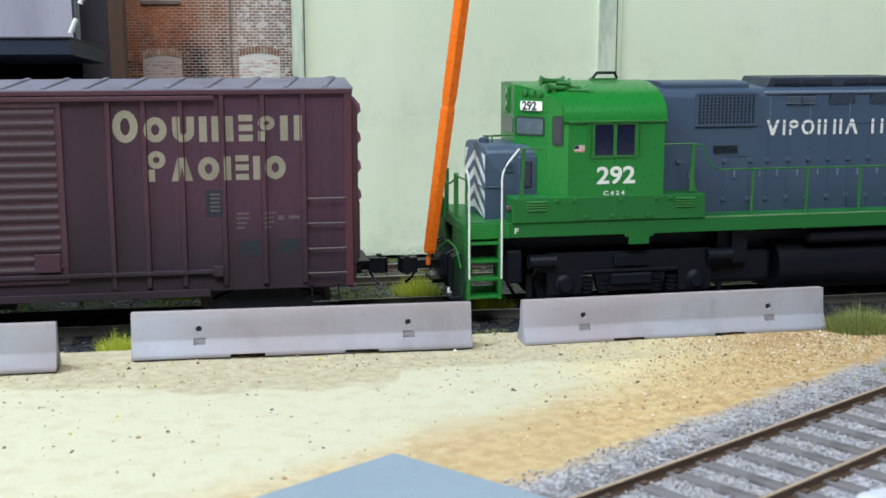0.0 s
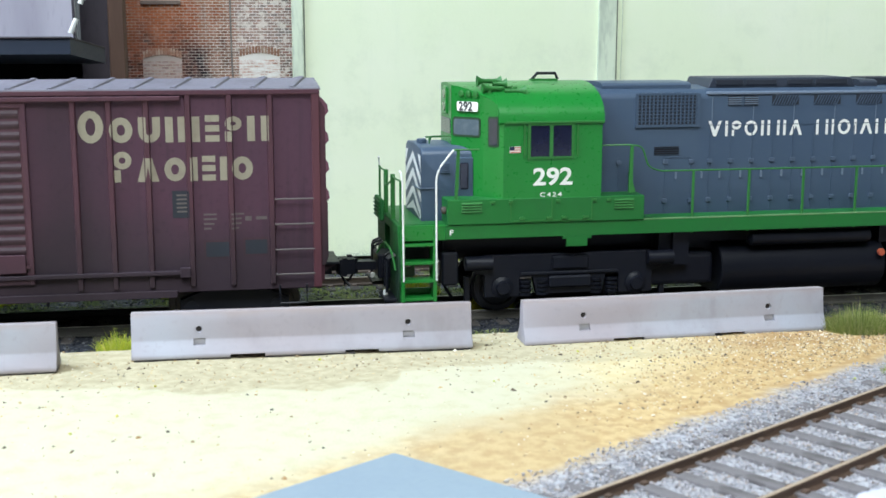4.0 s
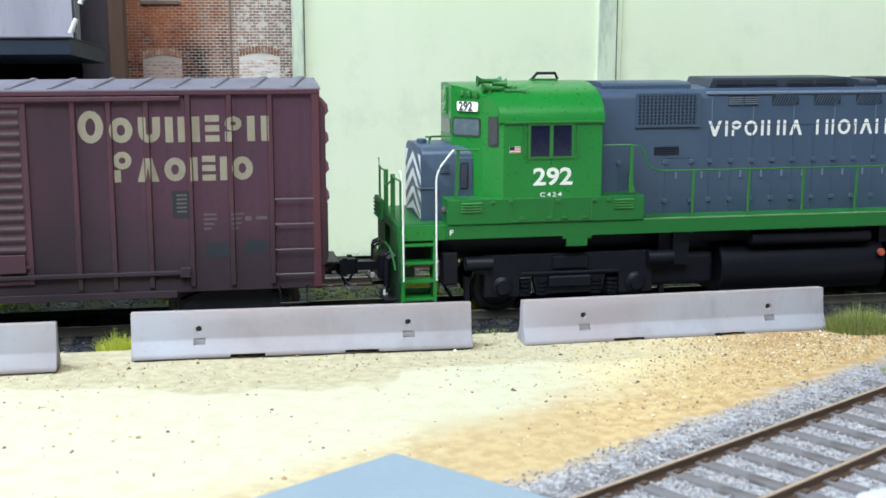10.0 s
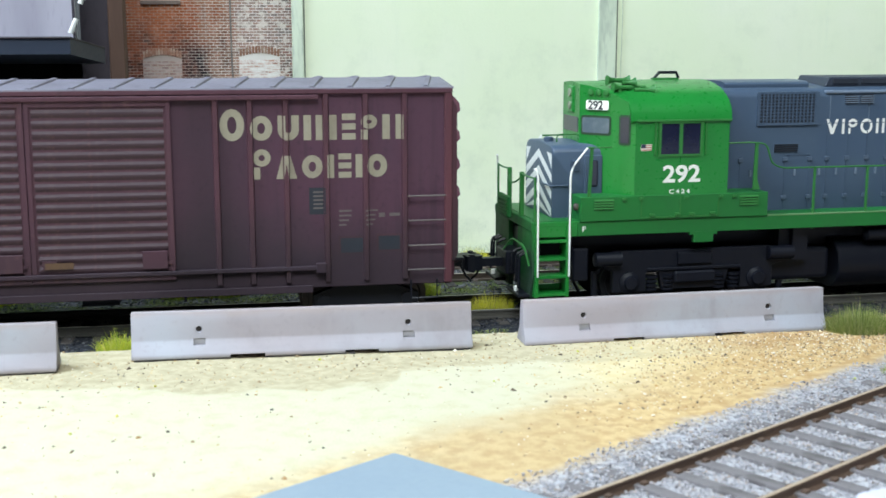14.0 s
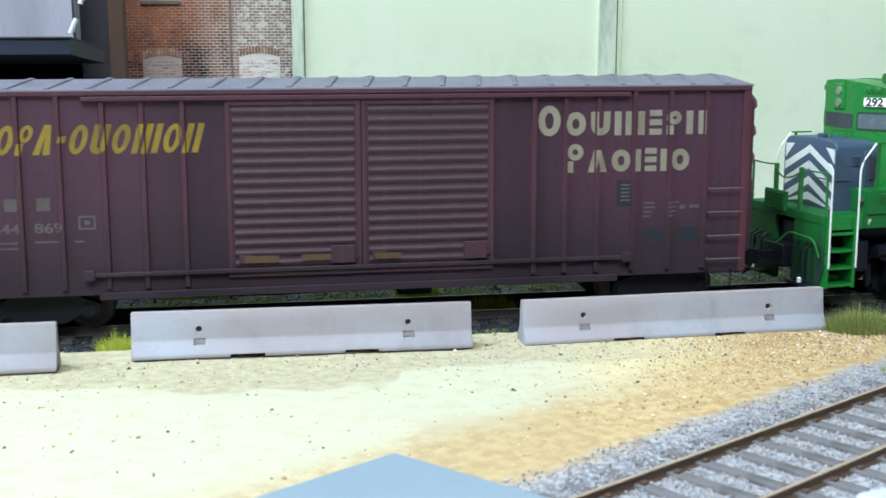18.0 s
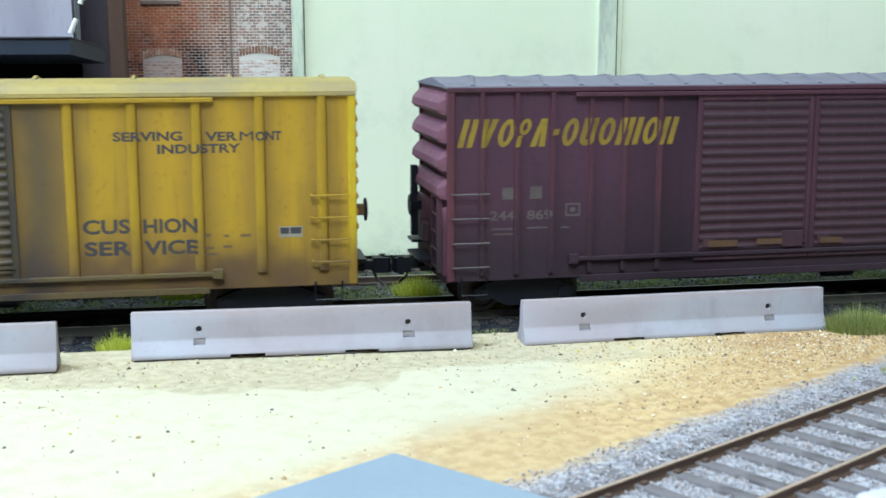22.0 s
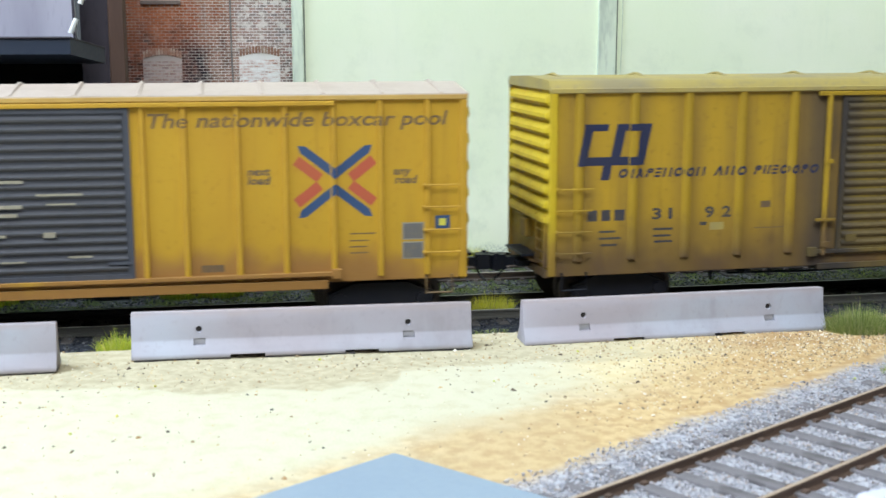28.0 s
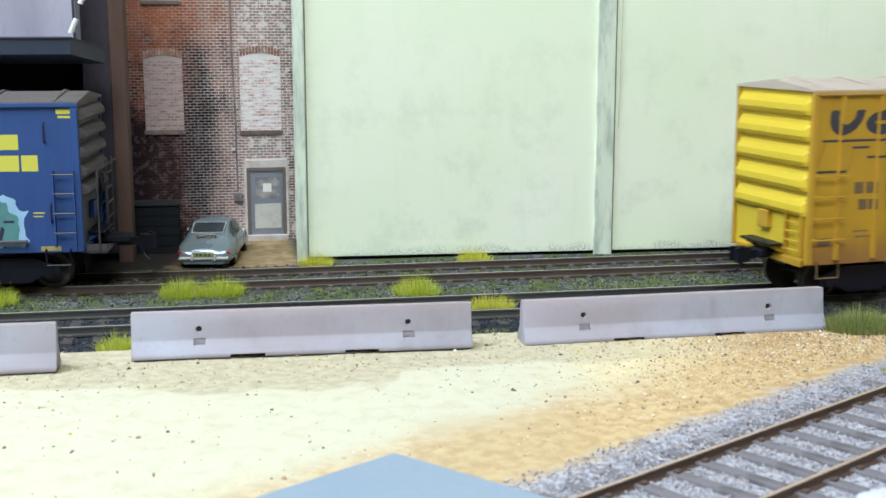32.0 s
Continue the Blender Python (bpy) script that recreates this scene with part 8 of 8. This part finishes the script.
        for x in (-26.5, -12.4, 1.6, 15.5, 29.4, 43.4, 57.4, 71.4, 84.6):
            part("stanchion", boxes([(x - 0.3, x + 0.3, *sorted((yr - 0.22, yr + 0.22)), 18.6, 33.7)], 0.08), M_GREEN_T, e)
    # painted name: a row of plain white blocks
    letter(e, shapes_bm(blocks("vipoinia nioiano", -20.4, 31.0, 40.8, 3.7, stroke=0.19)), M_WHITE, [], "white painted name", y=-10.56)
    # tanks
    part("fuel_tank", prism([(9.6 + 5.6 * math.cos(t), 8.5 + 6.2 * math.sin(t)) for t in [math.pi * (i / 12 - 0.5) for i in range(13)]] + [(-9.6 - 5.6 * math.cos(t), 8.5 - 6.2 * math.sin(t)) for t in [math.pi * (i / 12 - 0.5) for i in range(13)]], -17.4, 26.0, "x", 0.25), M_BLACK_G, e, "black rounded fuel tank", smooth=True)
    for s in (-1, 1):
        part("air_reservoir", lathe([(0.4, -11.0), (1.7, -10.2), (1.7, 21.0), (0.4, 21.8)], 14, "x", (0, s * 14.4, 16.2)), M_BLACK_G, e, "black air reservoir", smooth=True)
        part("filler_cap", lathe([(0.9, s * 15.6), (0.9, s * 16.4)], 10, "y", (24.0, 0, 12.0)), M_RED, e, "red filler cap")
    for x in (-28.0, 30.0):
        part("equipment_rack", boxes([(x - 2.0, x + 2.0, -14.5, 14.5, 10.5, 19.0), (x - 5, x - 2, -13, 13, 14, 19)]), M_BLACK, e)
    part("sand_pipe", tube([(-86.0, -12.5, 18.8), (-86.0, -12.5, 8.0), (-83.4, -11.0, 4.0)], 0.4), M_BLACK, e)
    part("brake_cylinder", box(-86.5, -82.6, -15.0, -11.0, 7.6, 15.4, 0.4), M_BLACK, e)
    for x in (-55.6, 57.0):
        loco_truck(e, x)
    return e


LOCO_SPRING = to_mesh("spring", lathe([(1.5, 0), (1.5, 0.4), (1.1, 0.6), (1.1, 0.8), (1.5, 1.0), (1.5, 1.4), (1.1, 1.6), (1.1, 1.8), (1.5, 2.0), (1.5, 2.4), (1.1, 2.6), (1.1, 2.8), (1.5, 3.0), (1.5, 3.6)], 10, "z"), M_BLACK_G)
M_GASKET = paint("dark_rubber_gasket", (0.02, 0.05, 0.025), (0.03, 0.08, 0.03), 0.6)
M_PALEGLASS = paint("hazy_windscreen", (0.095, 0.125, 0.150), (0.18, 0.20, 0.22), 0.15, coarse=400, bumps=0.02)
M_CABGLASS = paint("tinted_cab_pane", (0.007, 0.009, 0.030), (0.016, 0.018, 0.05), 0.1, bumps=0.01, spec=0.6)
M_NUMBER = glow("lit_number_board", (0.9, 0.9, 0.84), 0.1)
M_REARGLASS = paint("dark_reflective_glass", (0.07, 0.09, 0.10), (0.15, 0.18, 0.19), 0.15, coarse=200, amount=0.6)
M_HEADGLASS = paint("greenish_lamp_glass", (0.22, 0.27, 0.18), (0.12, 0.16, 0.10), 0.12)
M_FIGURE = paint("blue_figure_block", (0.05, 0.07, 0.25), (0.2, 0.1, 0.08))
M_SLATE_E = paint("pale_slate_edge", (0.15, 0.19, 0.26), (0.09, 0.11, 0.15), 0.5)
M_SLATE_H = paint("rubbed_slate_hinge", (0.075, 0.105, 0.160), (0.055, 0.075, 0.11), 0.45)
M_GREEN_L = paint("pale_green_highlight", (0.13, 0.24, 0.11), (0.05, 0.17, 0.05), 0.6, amount=0.7, coarse=120)
M_SLATE_R = paint("dull_slate_roof_hatch", (0.030, 0.038, 0.058), (0.045, 0.055, 0.08), 0.55)


def stick():
    s = thing("orange_stick", mm(0, 0, 0), "long faceted orange plastic uncoupling stick held over the coupler", "stick")
    hexa = [(2.0 * math.cos(a), 2.0 * math.sin(a)) for a in [i * math.pi / 3 + 0.35 for i in range(6)]]
    bm = bmesh.new()
    rows = ((0.0, 0.72), (0.8, 0.82), (34.0, 0.98), (35.2, 0.86), (38.0, 1.0), (170.0, 1.1))
    rings = [[bm.verts.new((x * k, y * k, z)) for x, y in hexa] for z, k in rows]
    for a, b in zip(rings, rings[1:]):
        for i in range(6):
            bm.faces.new((a[i], a[(i + 1) % 6], b[(i + 1) % 6], b[i]))
    bm.faces.new(rings[0][::-1])
    bm.faces.new(rings[-1])
    part("shaft", bm, M_ORANGE, s)
    part("tip", boxes([(-0.5, 0.5, -0.3, 0.3, -3.0, 0.2)], 0.1), M_ORANGE, s, "narrow orange blade tip")
    return s


def sports_car():
    """Small silver coupe with a sloping tail, seen from behind."""
    c = thing("silver_coupe", mm(-1.6, 87.5, -2.5, 0, 0, -9) @ Matrix.Diagonal((0.97, 0.88, 0.97, 1.0)), "silver classic rear-engined coupe parked by the brick wall", "car")
    # cross-sections from the tail (y low) to the front: y, half width, belt z, roof z, roof half width
    # low roofline
    secs = [(-23.6, 6.6, 5.4, 5.6, 4.0), (-22.8, 8.0, 6.6, 7.0, 5.2), (-20.0, 8.9, 7.6, 8.9, 5.8), (-14.0, 9.1, 8.2, 11.4, 5.9), (-8.0, 9.1, 8.4, 13.6, 5.9), (-2.0, 8.9, 8.4, 14.6, 5.9),
            (4.0, 8.8, 8.3, 14.0, 5.8), (9.0, 8.8, 8.2, 9.6, 5.9), (16.0, 8.7, 7.8, 8.3, 5.6), (21.0, 8.0, 6.8, 7.2, 5.0), (23.8, 6.4, 5.0, 5.2, 3.6)]
    bm = bmesh.new()
    rings = []
    for y, w, zb, zr, wr in secs:
        prof = [(-w * 0.86, 2.0), (-w, 3.4), (-w, zb - 1.6), (-w * 0.93, zb), (-wr - (0.35 * (w - wr)), zb + (zr - zb) * 0.5), (-wr, zr - 0.6), (-wr * 0.55, zr), (0, zr + 0.15)]
        prof += [(-x, z) for x, z in prof[-2::-1]]
        rings.append([bm.verts.new((x, y, z)) for x, z in prof])
    n = len(rings[0])
    for a, b in zip(rings, rings[1:]):
        for i in range(n):
            bm.faces.new((a[i], b[i], b[(i + 1) % n], a[(i + 1) % n]))
    bm.faces.new(rings[0])
    bm.faces.new(rings[-1][::-1])
    bmesh.ops.recalc_face_normals(bm, faces=bm.faces[:])
    part("body", bm, M_SILVER, c, smooth=True)
    def lid(pts, mt, name, label, lift=0.12):
        bm = bmesh.new()
        bm.faces.new([bm.verts.new((x, y, z + lift)) for x, y, z in pts])
        bmesh.ops.solidify(bm, geom=bm.faces[:], thickness=0.1)
        bmesh.ops.recalc_face_normals(bm, faces=bm.faces[:])
        return part(name, bm, mt, c, label)
    lid([(-4.9, -14.6, 11.25), (4.9, -14.6, 11.25), (5.1, -8.4, 13.5), (-5.1, -8.4, 13.5)], M_REARGLASS, "rear_window", "dark reflective sloping rear window", 0.22)
    lid([(-5.2, -15.0, 11.05), (5.2, -15.0, 11.05), (5.4, -8.0, 13.66), (-5.4, -8.0, 13.66)], M_WHITE, "window_trim", "pale chrome window surround", 0.1)
    lid([(-3.2, -18.2, 9.65), (3.2, -18.2, 9.65), (3.2, -16.4, 10.4), (-3.2, -16.4, 10.4)], M_BLACK_G, "engine_grille", "dark engine grille", 0.16)
    for i in range(5):
        lid([(-3.0, -18.1 + i * 0.36, 9.7 + i * 0.15), (3.0, -18.1 + i * 0.36, 9.7 + i * 0.15), (3.0, -17.95 + i * 0.36, 9.76 + i * 0.15), (-3.0, -17.95 + i * 0.36, 9.76 + i * 0.15)], M_LENS, "grille_slat", "", 0.3)
    for s in (-1, 1):
        bm = bmesh.new()
        bm.faces.new([bm.verts.new(p) for p in ((s * 8.05, -11.5, 9.6), (s * 8.2, 4.0, 9.2), (s * 6.9, 2.6, 13.2), (s * 6.6, -4.0, 13.6), (s * 6.75, -8.6, 12.4))])
        bmesh.ops.solidify(bm, geom=bm.faces[:], thickness=0.12)
        part("side_window", bm, M_CABGLASS, c, "dark side window")
        part("tail_light", box(min(s * 5.6, s * 8.4), max(s * 5.6, s * 8.4), -23.1, -21.6, 5.3, 6.3, 0.3), M_TAIL, c, "red and amber tail light")
        for y in (-13.0, 13.4):
            w = part("wheel", lathe([(1.2, s * 6.6), (3.4, s * 6.8), (3.6, s * 7.2), (3.6, s * 8.4), (3.2, s * 8.8)], 18, "x"), M_BLACK_G, c, "black tyre", at=mm(0, y, 3.6), smooth=True)
            part("hubcap", lathe([(2.1, s * 8.6), (1.9, s * 8.95), (0.5, s * 9.1)], 14, "x"), M_LENS, w, "bright hubcap", smooth=True)
        part("door_mirror", lathe([(0.2, s * 8.8), (0.7, s * 9.1), (0.7, s * 9.6), (0.3, s * 9.8)], 8, "x", (0, 3.6, 9.2)), M_LENS, c)
    part("bumper", boxes([(-8.0, 8.0, -24.4, -23.0, 3.4, 4.5)], 0.35), M_LENS, c, "bright rear bumper")
    for x in (-3.6, 3.6):
        part("overrider", box(x - 0.4, x + 0.4, -24.9, -24.0, 3.2, 5.2, 0.25), M_LENS, c)
    part("plate_panel", box(-3.4, 3.4, -24.55, -24.1, 4.6, 5.9, 0.1), M_PLATE, c, "olive yellow registration panel")
    for x in (-2.4, -1.2, 0.4, 1.6):
        part("plate_mark", box(x, x + 0.7, -24.62, -24.54, 4.9, 5.6), M_INK, c)
    for o in c.children:
        o.matrix_basis = Matrix.Diagonal((0.93, 1.0, 0.9, 1.0)) @ o.matrix_basis
    return c


M_SILVER = paint("silver_blue_car_paint", (0.27, 0.33, 0.36), (0.22, 0.27, 0.30), 0.26, metal=0.45, fine=60, amount=0.2, bumps=0.0, spec=0.6)
M_TAIL = paint("red_tail_lens", (0.45, 0.02, 0.03), (0.5, 0.15, 0.05), 0.2)
M_PLATE = paint("olive_plate", (0.30, 0.30, 0.10), (0.22, 0.22, 0.08))


# ---- running: distances in millimetres that the cars and the engine have gone along the track ----
TRAIN_S = [(0.0, 7.18), (1.2, 7.18), (1.5, 6.03), (1.75, 2.9), (2.0, 0.38), (2.5, 0.0), (10.5, 0.0), (11.0, 1.13), (11.5, 3.7), (12.0, 7.6), (12.5, 12.4), (13.0, 17.6),
           (13.5, 23.2), (14.0, 29.8), (14.5, 36.9), (16.5, 69.7), (17.0, 79.5), (17.5, 90.5), (18.0, 101.4), (18.5, 112.4), (19.0, 125.2), (19.5, 137.9), (20.0, 150.6),
           (20.5, 164.6), (21.0, 179.9), (21.5, 194.8), (22.0, 210.4), (22.5, 226.8), (23.0, 243.4), (23.5, 260.1), (24.0, 278.8), (24.5, 297.4), (25.0, 315.6), (25.5, 335.4),
           (27.5, 417.5), (27.7, 424.8), (27.9, 430.8), (28.0, 436.1), (28.1, 442.6), (28.2, 449.4), (28.5, 469.6), (29.0, 500.7), (29.5, 531.6), (30.0, 564.8), (30.5, 597.9),
           (31.0, 630.9), (31.5, 666.5), (32.0, 700.8)]
ENGINE_S = [(0.0, 15.0), (0.5, 12.4), (1.0, 8.6), (1.5, 4.9), (1.75, 2.4), (2.0, 0.6), (2.5, 0.0), (10.5, 0.0), (11.0, 2.0), (11.5, 4.7)]


def gone(rows, t):
    """Distance at t: a smooth curve through the rows (monotone cubic)."""
    k = max(0, min(len(rows) - 2, sum(1 for r in rows if r[0] <= t) - 1))
    def slope(i):
        if i <= 0 or i >= len(rows) - 1:
            j = min(max(i, 1), len(rows) - 1)
            return (rows[j][1] - rows[j - 1][1]) / (rows[j][0] - rows[j - 1][0])
        a = (rows[i][1] - rows[i - 1][1]) / (rows[i][0] - rows[i - 1][0])
        b = (rows[i + 1][1] - rows[i][1]) / (rows[i + 1][0] - rows[i][0])
        return 0.0 if a * b <= 0 else 2 * a * b / (a + b)
    (ta, a), (tb, b) = rows[k], rows[k + 1]
    h, u = tb - ta, (t - ta) / (tb - ta)
    return (2 * u ** 3 - 3 * u * u + 1) * a + (u ** 3 - 2 * u * u + u) * h * slope(k) + (3 * u * u - 2 * u ** 3) * b + (u ** 3 - u * u) * h * slope(k + 1)


def train_at(t):
    return gone(TRAIN_S, t)


def ease(t, t0, t1):
    u = min(max((t - t0) / (t1 - t0), 0.0), 1.0)
    return u * u * (3 - 2 * u)


def slack(t, place):
    """Coupler slack: the red car drops back a little, and the yellow car runs up on the orange one late on."""
    return -0.25 * ease(t, 20.5, 22.0) if place == 0 else (-2.5 * ease(t, 28.1, 28.9) if place == 1 else 0.0)


def engine_at(t):
    return gone(ENGINE_S, t) if t <= 11.5 else train_at(t) + 1.0 - 2.2 * min(max((t - 14.5) / 3.0, 0.0), 1.0)   # coupler slack


def on_track(s, pivot):
    """Pose of a car whose middle is s along the main track and whose trucks stand pivot away from it."""
    a, b = along(s - pivot)[0], along(s + pivot)[0]
    c = (a + b) / 2
    return mm(c.x, c.y, 0, 0, 0, math.degrees(math.atan2(b.y - a.y, b.x - a.x)))


STEPS = [i * 0.5 for i in range(65)]
FINE = sorted(set(STEPS + [28.3, 28.7, 28.9] + [t for t, _ in TRAIN_S] + [t for t, _ in ENGINE_S]))
TURNS = [0.0] + [0.1 * i for i in range(1, 26)] + [i * 0.1 for i in range(105, 321)]


def motions():
    for place, (car, middle) in enumerate(TRAIN):
        pivot = car["half"] - 19.5
        walk(car, [(t, on_track(middle + train_at(t) + slack(t, place), pivot)) for t in FINE])
    walk(ENGINE, [(t, on_track(ENGINE_AT + engine_at(t), 57.0)) for t in FINE])
    for w, owner, r, x in WHEELS:
        if owner is PARKED:
            continue
        at = engine_at if owner is ENGINE else train_at
        rows = []
        for t in TURNS:
            rows.append((t, mm(x, 0, r, 0, math.degrees(at(t) / r) % 360.0, 0)))
        walk(w, rows)
    # the stick: its tip rides on the engine's coupler, then it is drawn up and laid down on the sand beside the scene
    rows = []
    for t, x, y, z, lean in ((0.0, 49.2, -3.5, 13.4, 7.5), (0.5, 46.0, -3.5, 13.9, 7.5), (1.0, 42.6, -3.5, 14.2, 7.8), (1.5, 38.8, -3.5, 14.6, 8.6), (1.75, 41.0, -3.5, 30.0, 7.0), (2.0, 48.3, -3.5, 57.9, 5.0),
                             (2.3, 52.0, -3.5, 100.0, 4.0), (3.0, 40.0, -40.0, 190.0, 0.0), (3.7, -120.0, -120.0, 200.0, -25.0), (4.4, -160.0, -150.0, 80.0, -65.0), (5.0, -160.0, -150.0, 2.0, -90.0), (32.0, -160.0, -150.0, 2.0, -90.0)):
        rows.append((t, mm(x, y, z, 0, lean, 0)))
    walk(STICK, rows)


PARKED = blue_boxcar()
pa, pb = along_back(-33.6 - 92.0 + 72.5 + 1.0, BACK_Y)[0], along_back(-33.6 - 92.0 - 72.5 + 1.0, BACK_Y)[0]
PARKED.matrix_basis = mm((pa.x + pb.x) / 2, (pa.y + pb.y) / 2, 0, 0, 0, math.degrees(math.atan2(pa.y - pb.y, pa.x - pb.x)))
TRAIN = [(red_boxcar(), -68.6), (yellow_boxcar(), -271.0), (orange_boxcar(), -472.4)]
ENGINE_AT = 136.5
ENGINE = locomotive()
STICK = stick()
room()
ground()
green_building()
brick_building()
warehouse()
dumpster()
barriers()
front_slab()
near_card()
sports_car()
greenery()
ballast()
track("main line track with dark ties and worn rails", along, -760, 900, 0.0, 0.0, M_TIE_D, 6.6, 20, [M_RAIL_M, M_RAILTOP_M], plate=M_RAIL_M)
track("back siding track with dark ties and rusty rails", along_back, -400, 700, BACK_Y, 0.0, M_TIE_D, 6.6, 20, [M_RAIL_S, M_RAILTOP])
track("front track with weathered grey ties and rusty rails", front_along, -90, 200, -8.65, 1.5, M_TIE, 7.4, 300, [M_RAIL_F, M_RAILTOP_F], 0.36, 1.2, M_RAIL_F)
motions()
